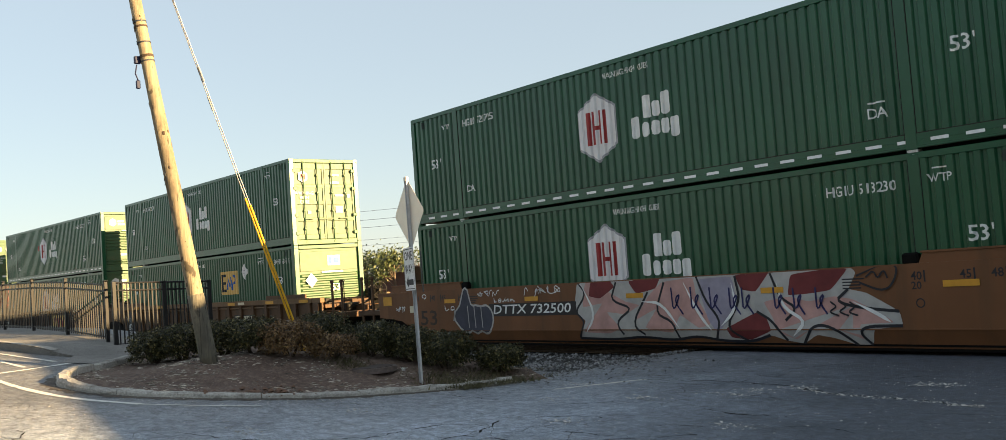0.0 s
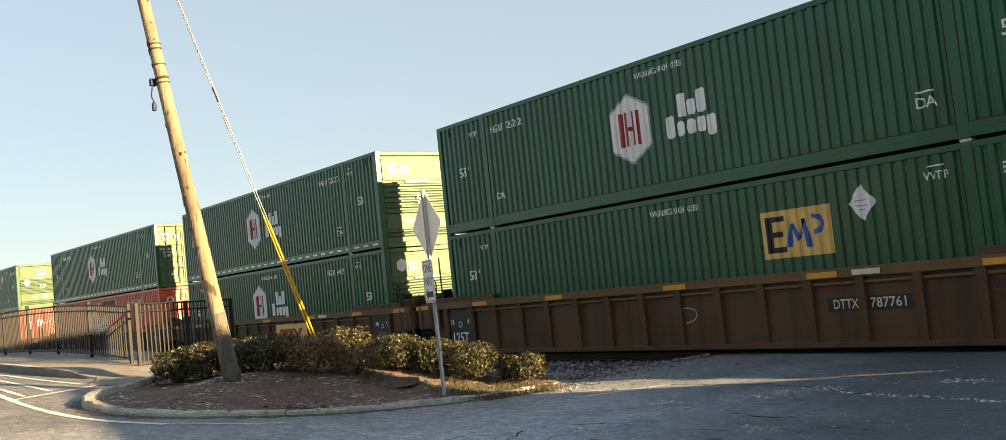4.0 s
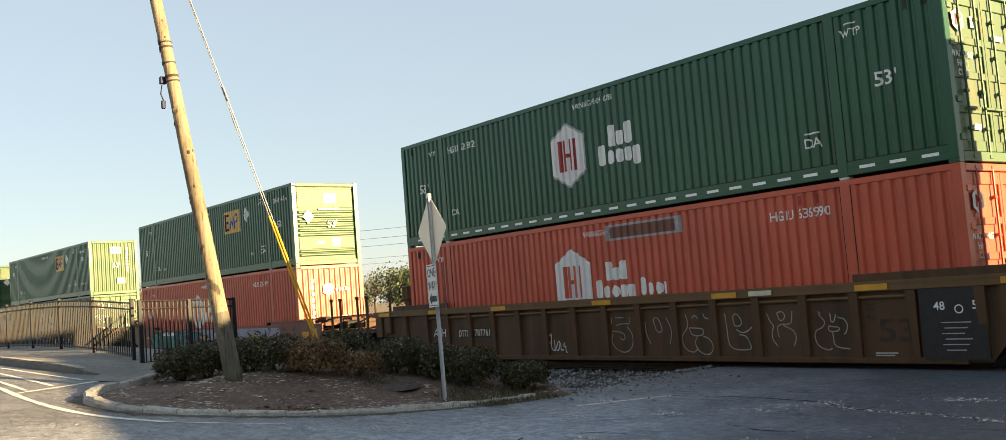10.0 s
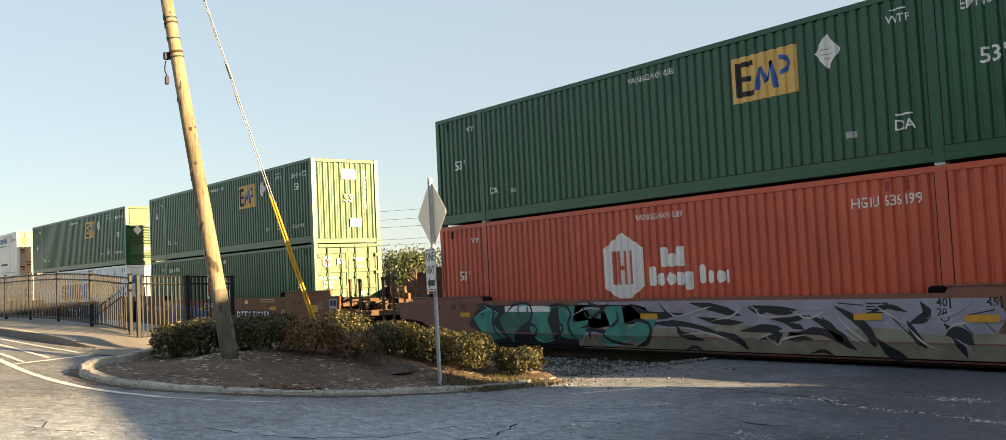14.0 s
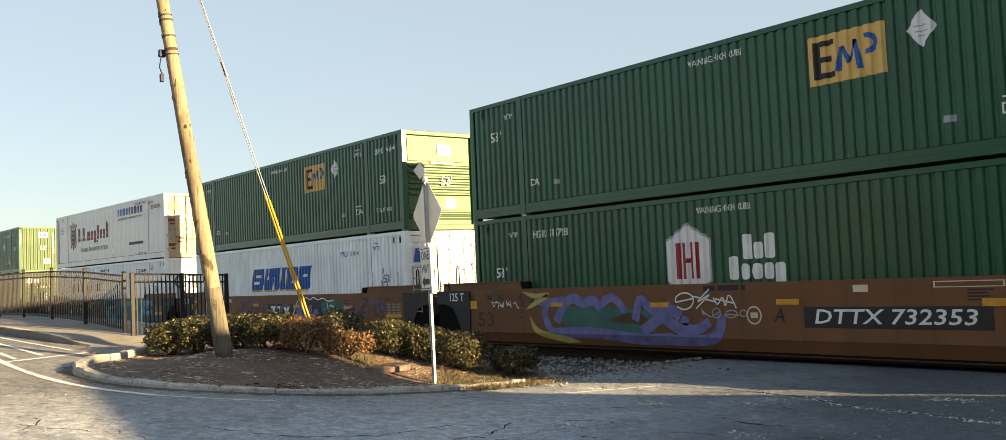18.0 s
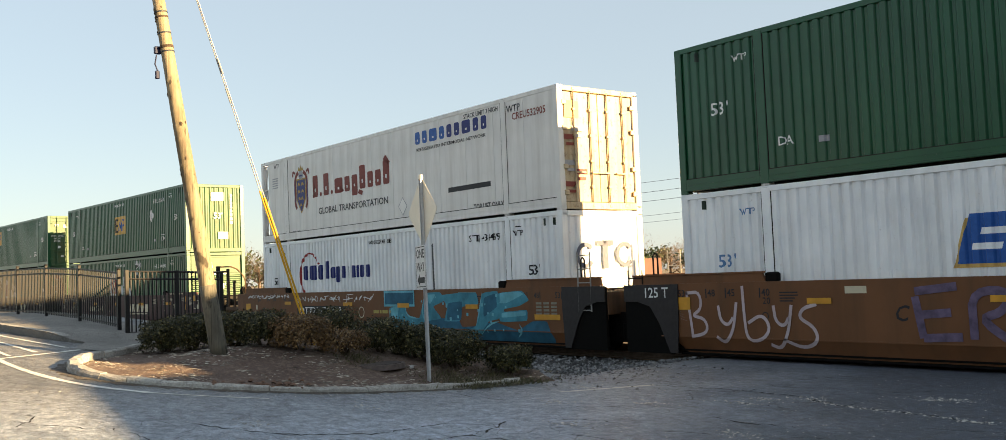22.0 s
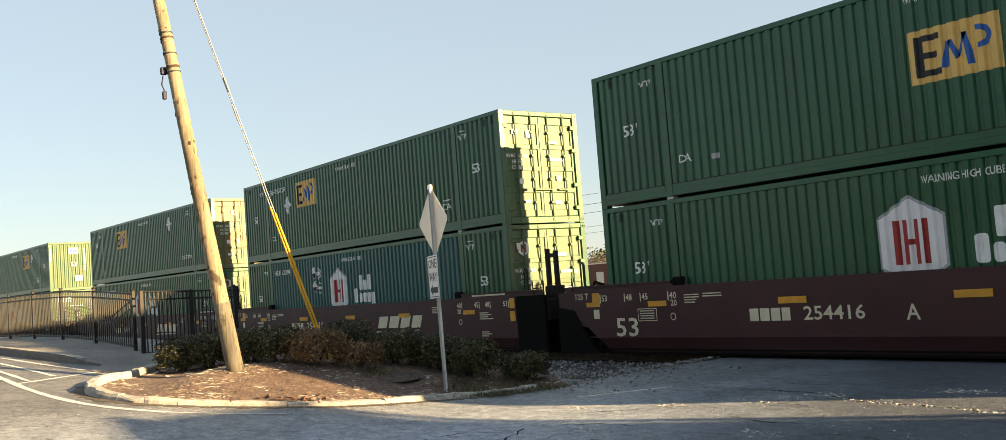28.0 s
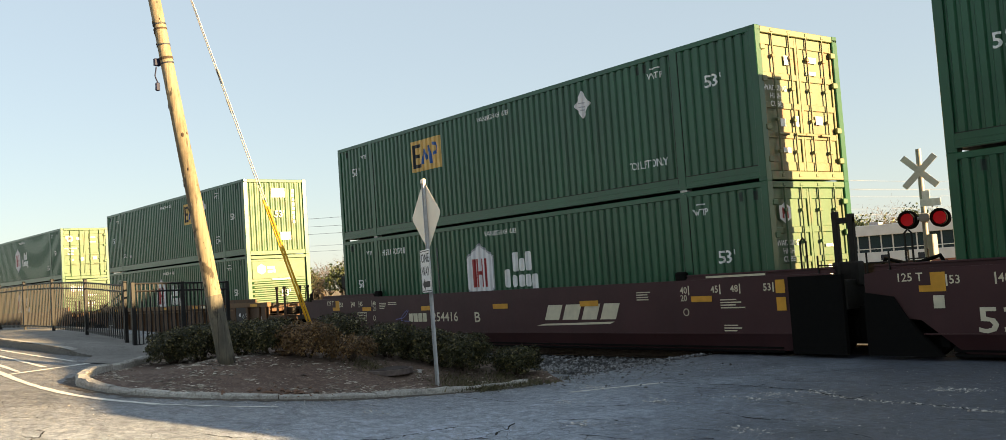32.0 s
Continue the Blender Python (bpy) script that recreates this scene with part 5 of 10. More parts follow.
PINK_CHALK = plain("pale_pink_chalk", (0.52, 0.42, 0.43), 0.7, 0, 0.2, 3)
CHALK = plain("grey_chalk", (0.30, 0.28, 0.25), 0.8, 0, 0.3, 5)
INDIGO = plain("indigo_marker", (0.03, 0.03, 0.10), 0.7, 0, 0.2, 3)
INK_BLUE = plain("black_violet_spray", (0.055, 0.055, 0.075), 0.7, 0, 0.3, 3)
FADED_BLACK = plain("faded_black_marking", (0.05, 0.03, 0.02), 0.6, 0, 0.4, 9)
PLATE = plain("dark_number_panel", (0.03, 0.025, 0.025), 0.6, 0, 0.2)


def common_sill(car, ink, stripes=(), shift=0.0, ribbed=False):
    """Load-point figures near both ends of a side plate, small print, and its yellow stripes (dx, z, half length, half height)."""
    for base, sign in ((0.0, -1), (-LEN, 1)):
        for text, d in (("40", 2.05), ("45", 1.27), ("48", 0.8), ("53", 0.05)):
            sill_mark(car, lettering(text, 0.13), base + sign * d, 1.25 - shift, ink)
            sill_mark(car, rects((-0.014, 0.014, -0.09, 0.09)), base + sign * d - 0.13 * sign, 1.25 - shift, ink, "tick")
        sill_mark(car, lettering("20", 0.12), base + sign * 2.06, 1.10 - shift, ink)
        sill_mark(car, ring(0.075, 0.018, 0, 6.28), base + sign * 2.02, 0.83, ink, "marking_ring")
    for dx, z, a, b in stripes:
        sill_mark(car, rects((-a, a, -b, b)), dx, z, YELLOW, "yellow_stripe", 0.017)
    tiny_lines(car, -3.1, 1.25 - shift, 0.5, 4, ink)
    tiny_lines(car, -13.6, 1.25 - shift, 0.42, 4, ink)


def italic(text, height, width, lean=0.22):
    pts, faces = lettering(text, height, width)
    return [(x + lean * z, z) for x, z in pts], faces


def ribbed_marks(car, ends=(0, 1)):
    for dx in (0.81, -1.61, -4.7, -8.1, -11.83, -14.72, -17.4):
        stencil("yellow_stripe", rects((-0.3, 0.3, -0.05, 0.05)), HL + dx, 1.355, car, YELLOW, "flat", 0.016, "", -SILL)
    flat = lambda nm, shape, dx, z, mat, lift=0.008: stencil(nm, shape, HL + dx, z, car, mat, "flat", lift, "", -SILL + 0.02)
    if 0 in ends:
        flat("black_panel", rects((-0.52, 0.52, -0.58, 0.58)), -0.30, 0.75, PLATE, 0.004)
        for text, d in (("48", -0.49), ("53", 0.12)):
            flat("lettering", lettering(text, 0.13), d, 1.0, MARK)
        flat("marking_ring", ring(0.07, 0.018, 0, 6.28), -0.18, 0.95, MARK)
        flat("small_print", rects(*[(-0.24 + 0.05 * (k % 2), 0.24 - 0.06 * (k % 3), 0.085 * -k, 0.085 * -k + 0.016) for k in range(6)]), -0.25, 0.74, PALE_GREY)
    if 1 in ends:
        flat("black_panel", rects((-0.53, 0.53, -0.53, 0.53)), -15.58, 0.67, PLATE, 0.004)
        for text, d in (("53", -16.04), ("48", -15.28)):
            flat("lettering", lettering(text, 0.13), d, 0.92, MARK)
        flat("marking_ring", ring(0.08, 0.02, 0, 6.28), -15.68, 0.86, MARK)
        flat("lettering", lettering("125T", 0.25), -15.72, 0.51, MARK)
        flat("small_print", rects(*[(-0.24, 0.24 - 0.04 * (k % 2), 0.05 * -k, 0.05 * -k + 0.016) for k in range(4)]), -15.52, 0.30, PALE_GREY)
    sill_mark(car, lettering("53", 0.36, 0.62), -1.28, 0.62, FADED_BLACK, "lettering", 0.006, True)
    sill_mark(car, lettering("20", 0.13), -1.72, 1.02, FADED_BLACK, "lettering", 0.006, True)
    sill_mark(car, lettering("40", 0.13), -1.72, 0.86, FADED_BLACK, "lettering", 0.006, True)
    for dx in (-1.5, -0.55, -14.6):
        sill_mark(car, rects((-0.2, 0.2, 0.0, 0.02), (-0.2, 0.14, -0.04, -0.02)), dx, 0.26, PALE_GREY, "small_print", 0.006, True)
    sill_mark(car, rects((-0.26, 0.26, -0.045, 0.045)), -3.85, 1.36, CREAM, "data_plate", 0.11, True)


# ---- the train ----
STACK_X = {-1: 62.6, 0: 43.1, 1: 23.6, 2: 0.0, 3: -19.5, 4: -39.15, 5: -62.69, 6: -86.49, 7: -106.01, 8: -125.75, 9: -149.38, 10: -169.0, 11: -188.53, 12: -212.2, 13: -235.9, 14: -255.4, 15: -275.0}
LOWER_Z, UPPER_Z = 0.29, 3.19
TRAIN = []                            # (thing, x when nothing has rolled, z)


def ride(ob, stack, z):
    TRAIN.append((ob, STACK_X[stack] - HL, z))
    return ob


def stack(n, upper, lower, car):
    ride(upper, n, UPPER_Z)
    ride(lower, n, LOWER_Z)
    ride(car, n, 0.0)


GREEN_LABEL = "dark green corrugated container on a well car"


def hub_box(upper, end, number="", left_number="", dashed=False, skin=None, near=None, seed=1, z=None):
    ob = container("container", GREEN_LABEL + (", white badge" if upper else ", white badge, lower box"), skin or GREEN, end, deep=upper, near=near)
    std_marks(ob, number, left_number)
    hex_logo(ob, z=z or (1.54 if upper else 1.62))
    if dashed:
        dashes(ob)
    end_labels(ob, end, seed)
    return ob


def emp_box(upper, end, number="", logo_dx=-5.27, logo_z=2.06, placard_dx=-3.9, side53=1.56, seed=2, tlo=False, left_number="", skin=None, number_near_end=True, da=True, placard_z=2.21):
    ob = container("container", GREEN_LABEL + ", yellow square panel", skin or GREEN2, end, deep=upper, door_paint=GREEN_END if seed == 111 else None)
    std_marks(ob, number, left_number, wtp=-2.56 if number_near_end or not da else -1.63, side53=side53, number_dx=-0.95 if number_near_end else -2.97, da=da, tlo=tlo)
    square_logo(ob, logo_dx, logo_z)
    for dx in (-3.55, -12.85) if da else ():
        stencil("small_label", rects((-0.11, 0.11, -0.055, 0.055)), HL + dx, 0.70, ob, GREYMARK)
    placard(ob, placard_dx, placard_z)
    end_labels(ob, end, seed, logo=(end == "upright"))
    return ob


def red_box(end, number, seed):
    ob = container("container", "faded red corrugated container in the well, white badge", RED, end)
    std_marks(ob, number, "", da=False, fore=False)
    hex_logo(ob, -9.2, 1.56, tail=1, bars_mat=RED, only_white=True)
    end_labels(ob, end, seed, "hex" if end == "upright" else True)
    return ob


def build_train():
    # boxes ahead of the first one seen: their shade falls into the place
    stack(-1, hub_box(True, "door", seed=91), hub_box(False, "door", seed=92), well_car(ORANGE, "orange-brown well car with stacked containers", front="coupler"))
    stack(0, hub_box(True, "door", seed=93), hub_box(False, "door", seed=94), well_car(ORANGE, "orange-brown well car with stacked containers"))

    car = well_car(ORANGE, "orange-brown double-stack well car with pink graffiti", rear="coupler", seed=1)
    common_sill(car, DARKMARK, ((-17.6, 1.22, 0.22, 0.12), (-14.6, 1.16, 0.24, 0.05), (-11.37, 1.14, 0.24, 0.05), (-8.1, 1.12, 0.24, 0.05), (-4.75, 1.12, 0.24, 0.05), (-1.35, 1.12, 0.28, 0.05)))
    sill_mark(car, rects((-1.56, 1.56, -0.15, 0.15)), -11.44, 0.90, PLATE, "number_panel")
    sill_mark(car, italic("DTTX 732500", 0.21, 2.75), -11.44, 0.90, MARK, "lettering", 0.008)
    daub(car, [(-9.78, 1.55), (-6.53, 1.5), (-6.22, 1.44), (-3.18, 1.49), (-3.09, 1.35), (-3.25, 1.09), (-2.93, 1.02), (-2.38, 0.71), (-2.34, 0.48), (-2.85, 0.42), (-2.94, 0.16), (-3.2, 0.15), (-3.6, 0.27), (-3.94, 0.33), (-4.24, 0.17), (-4.56, 0.22), (-4.89, 0.32), (-5.32, 0.19), (-6.05, 0.21), (-6.58, 0.31), (-7.16, 0.2), (-8.01, 0.29), (-8.75, 0.21), (-9.89, 0.24), (-9.6, 0.62), (-9.97, 0.8)], PALE_GREY, 0.0044)
    daub(car, [(-9.55, 1.45), (-8.99, 1.48), (-8.87, 1.22), (-8.38, 1), (-7.98, 0.92), (-8.41, 0.74), (-8.97, 0.8), (-8.57, 0.45), (-8.93, 0.34), (-9.71, 0.37), (-9.37, 0.69), (-9.05, 0.99), (-9.69, 0.9)], PALE_PINK, 0.0048)
    daub(car, [(-7.37, 1.36), (-6.54, 1.43), (-6.5, 1.08), (-6.17, 0.53), (-6.49, 0.45), (-6.94, 0.72), (-7.15, 0.35), (-7.9, 0.45), (-7.51, 0.86), (-8.15, 0.61), (-7.75, 1.09)], PALE_PINK, 0.0052)
    daub(car, [(-6.47, 1.38), (-5.62, 1.41), (-5.54, 0.82), (-6.04, 0.35), (-6.24, 0.59), (-6.35, 0.96)], PALE_VIOLET, 0.0056)
    daub(car, [(-4.96, 0.92), (-4.41, 1), (-4.03, 0.9), (-3.53, 0.98), (-3.18, 0.92), (-2.64, 0.64), (-2.48, 0.53), (-3.1, 0.51), (-3.07, 0.25), (-3.47, 0.41), (-3.82, 0.52), (-4.02, 0.44), (-4.36, 0.24), (-4.68, 0.35), (-4.79, 0.64)], PALE_PINK, 0.0060)
    daub(car, [(-9.39, 1.44), (-8.8, 1.5), (-8.67, 1.31), (-9.13, 1.08), (-9.46, 1.14)], DARK_RED, 0.0064)
    daub(car, [(-8.28, 1.42), (-7.36, 1.49), (-7.52, 1.24), (-8.06, 1.15)], DARK_RED, 0.0068)
    daub(car, [(-5.55, 1.43), (-4.77, 1.46), (-5.11, 1.1), (-5.43, 1.15)], DARK_RED, 0.0072)
    daub(car, [(-4.35, 1.38), (-3.6, 1.45), (-3.22, 1.43), (-3.58, 1.08), (-4.08, 1.03), (-4.44, 1.02)], DARK_RED, 0.0076)
    daub(car, [(-5.84, 0.45), (-5.12, 0.74), (-4.92, 0.63), (-4.84, 0.4), (-5.34, 0.23), (-5.77, 0.27)], DARK_RED, 0.0080)
    line_on(car, [(-9.78, 1.55), (-9.52, 1.17), (-9.97, 0.8), (-9.6, 0.62), (-9.89, 0.24)], 0.05, DARKMARK, 0.0084)
    line_on(car, [(-8.62, 1.41), (-8.85, 1.02), (-8.13, 0.87), (-8.71, 0.61), (-8.52, 0.32)], 0.05, DARKMARK, 0.0088)
    line_on(car, [(-7.74, 1.18), (-8.25, 0.54), (-7.92, 0.32)], 0.05, DARKMARK, 0.0092)
    line_on(car, [(-7.29, 1.36), (-7.61, 0.73), (-7.12, 0.6), (-7.03, 0.22)], 0.05, DARKMARK, 0.0096)
    line_on(car, [(-6.46, 1.45), (-6.28, 0.95), (-5.93, 0.59), (-6.12, 0.25)], 0.05, DARKMARK, 0.0100)
    line_on(car, [(-5.55, 1.41), (-5.45, 0.94), (-5.87, 0.47), (-5.39, 0.2)], 0.05, DARKMARK, 0.0104)
    line_on(car, [(-5.12, 0.75), (-4.79, 0.58), (-4.56, 0.22)], 0.05, DARKMARK, 0.0108)
    line_on(car, [(-4.77, 1.43), (-4.61, 0.97), (-4.24, 0.8), (-4.52, 0.58)], 0.05, DARKMARK, 0.0112)
    line_on(car, [(-4.24, 0.17), (-3.97, 0.52), (-3.58, 0.46), (-3.2, 0.15)], 0.05, DARKMARK, 0.0116)
    line_on(car, [(-3.25, 1.09), (-3.54, 0.89), (-3.02, 0.77), (-2.38, 0.71)], 0.05, DARKMARK, 0.0120)
    line_on(car, [(-2.34, 0.48), (-2.99, 0.48), (-3.12, 0.35), (-2.94, 0.16)], 0.05, DARKMARK, 0.0124)
    line_on(car, [(-9.89, 0.24), (-8.75, 0.21), (-8.01, 0.29), (-7.16, 0.2), (-6.58, 0.31), (-6.05, 0.21), (-5.32, 0.19), (-4.89, 0.32)], 0.05, DARKMARK, 0.0128)
    line_on(car, [(-9.78, 1.55), (-7.87, 1.54), (-6.53, 1.5), (-4.76, 1.48), (-3.18, 1.49)], 0.05, DARKMARK, 0.0132)
    line_on(car, [(-9.69, 1.45), (-9.27, 0.75), (-9.61, 0.37)], 0.06, MARK, 0.0136, True)
    line_on(car, [(-7.93, 0.99), (-7.41, 0.98), (-6.97, 0.45)], 0.06, MARK, 0.0140, True)
    line_on(car, [(-6.79, 1.34), (-6.46, 0.71), (-6.18, 0.41)], 0.06, MARK, 0.0144, True)
    line_on(car, [(-4.65, 1.26), (-4.57, 0.8), (-4.07, 0.57), (-4.42, 0.3)], 0.06, MARK, 0.0148, True)
    line_on(car, [(-3.18, 0.88), (-2.74, 0.67), (-2.54, 0.54)], 0.06, MARK, 0.0152, True)
    line_on(car, [(-5.64, 1.29), (-5.54, 0.82), (-5.94, 0.49)], 0.06, MARK, 0.0156, True)
    line_on(car, [(-7.11, 1.25), (-7.1, 0.72), (-6.86, 1.16), (-7.06, 1), (-6.84, 0.72)], 0.035, INDIGO, 0.0160)
    line_on(car, [(-6.62, 1.24), (-6.62, 0.72), (-6.38, 1.14), (-6.57, 0.99), (-6.36, 0.71)], 0.035, INDIGO, 0.0164)
    line_on(car, [(-6.16, 1.22), (-6.15, 0.71), (-5.92, 1.13), (-6.11, 0.97), (-5.91, 0.71)], 0.035, INDIGO, 0.0168)
    line_on(car, [(-5.7, 1.2), (-5.7, 0.7), (-5.48, 1.11), (-5.66, 0.96), (-5.47, 0.7)], 0.035, INDIGO, 0.0172)
    line_on(car, [(-5.41, 1.19), (-5.41, 0.7), (-5.19, 1.1), (-5.37, 0.96), (-5.18, 0.7)], 0.035, INDIGO, 0.0176)
    line_on(car, [(-4.72, 1.17), (-4.71, 0.69), (-4.51, 1.08), (-4.67, 0.94), (-4.5, 0.69)], 0.035, INDIGO, 0.0180)
    line_on(car, [(-4.32, 1.15), (-4.31, 0.69), (-4.12, 1.07), (-4.27, 0.93), (-4.11, 0.68)], 0.035, INDIGO, 0.0184)
    line_on(car, [(-3.87, 1.14), (-3.87, 0.68), (-3.68, 1.06), (-3.83, 0.92), (-3.67, 0.68)], 0.035, INDIGO, 0.0188)
    line_on(car, [(-3.08, 1.3), (-2.6, 1.49), (-2.33, 1.45), (-2.42, 1.17), (-2.62, 1.02), (-3.03, 1.19)], 0.035, DARKMARK, 0.0192)
    line_on(car, [(-2.91, 1.27), (-2.76, 1.39), (-2.71, 1.22), (-2.58, 1.4), (-2.53, 1.24)], 0.03, DARKMARK, 0.0196)
    line_on(car, [(-3.6, 0.89), (-3.46, 0.8), (-3.66, 0.72), (-3.45, 0.65)], 0.03, DARKMARK, 0.0200)
    line_on(car, [(-3.42, 0.89), (-3.28, 0.8), (-3.48, 0.72), (-3.27, 0.65)], 0.03, DARKMARK, 0.0204)
    line_on(car, [(-3.24, 0.88), (-3.11, 0.8), (-3.3, 0.71), (-3.1, 0.65)], 0.03, DARKMARK, 0.0208)
    heart = [(-0.85, 0.3), (-0.78, 0.62), (-0.55, 0.72), (-0.40, 1.3), (-0.2, 1.3), (-0.12, 0.72), (0.1, 0.78), (0.3, 0.7), (0.5, 0.78), (0.72, 0.62), (0.78, 0.3), (0.62, -0.05), (0.4, -0.12), (0.28, 0.02), (0.05, -0.14), (-0.12, 0.05), (-0.3, -0.16)]
    heart = [(x * 1.02, (z - 0.45) * 0.82) for x, z in heart]
    sill_mark(car, stroke(curve_through(heart + heart[:2], 2), 0.05), -13.62, 0.78, PALE_GREY, "graffiti", 0.010)
    sill_mark(car, polygon(curve_through(heart, 2)), -13.62, 0.78, INK_BLUE, "graffiti", 0.007)
    for u in (-0.25, 0.02, 0.3):
        sill_mark(car, stroke([(u, 0.25), (u + 0.03, -0.3)], 0.03), -13.62, 0.78, PALE_GREY, "graffiti", 0.0105)
    sill_mark(car, lettering("53", 0.38, 0.76), -15.6, 0.72, FADED_BLACK)
    scrawl(car, -16.9, 1.0, 0.5, 0.26, MARK, 3)
    scrawl(car, -15.7, 1.31, 0.32, 0.2, MARK, 31)
    scrawl(car, -14.62, 0.97, 0.4, 0.2, MARK, 32)
    scrawl(car, -13.0, 1.31, 0.85, 0.2, MARK, 33)
    scrawl(car, -12.4, 1.13, 0.8, 0.13, MARK, 34)
    scrawl(car, -10.95, 1.31, 1.35, 0.26, MARK, 4)
    sill_mark(car, rects((-0.1, 0.1, -0.09, 0.09)), -16.4, 0.98, CREAM, "data_plate")
    stack(1, hub_box(True, "door", "", "HGIU 523725", True, seed=11), hub_box(False, "door", "HGIU 513230", "", seed=12), car)

    car = well_car(BROWN, "brown ribbed well car with yellow stripes", True, front="coupler", seed=2)
    ribbed_marks(car, (1,))
    sill_mark(car, rects((-0.78, 0.78, -0.12, 0.12)), -3.93, 0.83, PLATE, "number_panel", 0.005, True)
    sill_mark(car, lettering("DTTX", 0.16, 0.48), -4.36, 0.83, CREAM, "lettering", 0.008, True)
    sill_mark(car, lettering("787761", 0.16, 0.64), -3.56, 0.83, CREAM, "lettering", 0.008, True)
    sill_mark(car, rects((-0.24, 0.24, -0.17, 0.17)), -0.56, 0.57, PALE_GREY, "data_plate", 0.006, True)
    sill_mark(car, rects((-0.22, 0.22, -0.15, 0.15)), -0.56, 0.57, BROWN, "data_plate", 0.009, True)
    scrawl(car, -7.95, 0.8, 0.6, 0.5, PALE_GREY, 5, True)
    stack(2, hub_box(True, "door", "", "HGIU 525212", seed=21), emp_box(False, "louver", "EMHU 686111", logo_z=1.85, side53=1.78, seed=22), car)

    car = well_car(BROWN, "brown ribbed well car with a yellow panel", True, seed=3)
    ribbed_marks(car)
    sill_mark(car, rects((-1.19, 1.19, -0.51, 0.51)), -6.20, 0.68, SIGNYEL, "yellow_panel", 0.100, True)
    sill_mark(car, rects((-0.91, 0.12, 0.20, 0.33), (-0.68, -0.50, -0.27, 0.2), (-0.18, 0.0, -0.27, 0.2)), -6.20, 0.70, CRIMSON, "logo_bar", 0.105, True)
    sill_mark(car, joined(polygon([(0.10, 0.33), (0.32, 0.33), (0.62, 0.05), (0.52, -0.04)]), polygon([(0.62, 0.33), (0.86, 0.33), (0.30, -0.27), (0.06, -0.27)]), polygon([(0.44, 0.02), (0.56, 0.08), (0.86, -0.27), (0.64, -0.27)])), -6.20, 0.70, CRIMSON, "logo_chevron", 0.105, True)
    sill_mark(car, stroke([(0.16, 0.36), (0.42, 0.06), (0.20, -0.30)], 0.04), -6.20, 0.70, DARKMARK, "logo_chevron", 0.109, True)
    scrawl(car, -4.1, 0.82, 0.62, 0.55, DARKMARK, 6, True)
    scrawl(car, -3.95, 0.62, 0.5, 0.4, GREY_SPRAY, 16, True)
    scrawl(car, -3.05, 0.72, 0.55, 0.5, GREY_SPRAY, 26, True)
    scrawl(car, -9.55, 0.42, 0.9, 0.34, MARK, 47, True, 0.03)
    up = hub_box(True, "louver", "HGIU 525287", "", True, seed=31)
    stencil("fastening", regular(8, 0.12, 0.14), HL - 9.9, 1.75, up, CRIMSON)
    stack(3, up, hub_box(False, "louver", "HGIU 642511", "", seed=32), car)

    car = well_car(BROWN, "brown ribbed well car with chalked scrawls", True, rear="coupler", seed=4)
    ribbed_marks(car, (0,))
    sill_mark(car, rects((-0.83, 0.83, -0.12, 0.12)), -12.89, 0.76, PLATE, "number_panel", 0.005, True)
    sill_mark(car, lettering("DTTX", 0.17, 0.48), -13.50, 0.75, CREAM, "lettering", 0.008, True)
    sill_mark(car, lettering("787761", 0.17, 0.66), -12.68, 0.76, CREAM, "lettering", 0.008, True)
    for line in ([(-0.33, -0.1), (-0.2, 0.11), (-0.13, -0.1)], [(-0.30, -0.03), (-0.12, -0.02)], [(-0.11, 0.09), (0.09, 0.11)], [(-0.01, 0.10), (-0.02, -0.1)], [(0.12, 0.1), (0.10, -0.1)], [(0.25, 0.1), (0.24, -0.1)], [(0.10, 0.0), (0.26, 0.01)], [(0.30, -0.1), (0.335, -0.095)]):
        sill_mark(car, stroke(line, 0.026), -14.62, 0.785, MARK, "graffiti", 0.006, True)
    # thin chalk tags, one in each bay between the ribs
    chalk(car, [[(-7.91, 1.03), (-7.92, 0.90)], [(-7.79, 1.01), (-7.54, 1.01)], [(-7.37, 1.02), (-7.34, 0.86), (-7.56, 0.89), (-7.79, 0.85)], [(-7.92, 0.73), (-7.72, 0.72), (-7.55, 0.67), (-7.53, 0.55), (-7.64, 0.53), (-7.68, 0.60)], [(-7.90, 0.68), (-7.97, 0.53), (-7.87, 0.36), (-7.64, 0.27), (-7.46, 0.29), (-7.31, 0.43), (-7.30, 0.67), (-7.46, 0.82)]], CHALK)
    chalk(car, [[(-6.68, 0.94), (-6.61, 0.68), (-6.42, 0.68), (-6.49, 0.91), (-6.60, 1.01), (-6.68, 0.94)], [(-6.91, 0.92), (-6.91, 0.66), (-6.80, 0.45)], [(-6.32, 0.98), (-6.20, 0.79), (-6.20, 0.61), (-6.26, 0.45)]], CHALK)
    chalk(car, [[(-5.79, 1.03), (-5.74, 0.90), (-5.76, 0.74), (-5.90, 0.65), (-5.93, 0.47), (-5.82, 0.31), (-5.64, 0.27), (-5.54, 0.34)], [(-5.63, 0.94), (-5.55, 1.02), (-5.47, 0.93)], [(-5.33, 1.03), (-5.31, 0.95), (-5.20, 0.92)], [(-5.71, 0.76), (-5.34, 0.75), (-5.35, 0.60), (-5.67, 0.60), (-5.71, 0.76)], [(-5.51, 0.60), (-5.60, 0.49), (-5.55, 0.33), (-5.35, 0.22), (-5.18, 0.26), (-5.13, 0.42), (-5.23, 0.55), (-5.37, 0.59)]], CHALK)
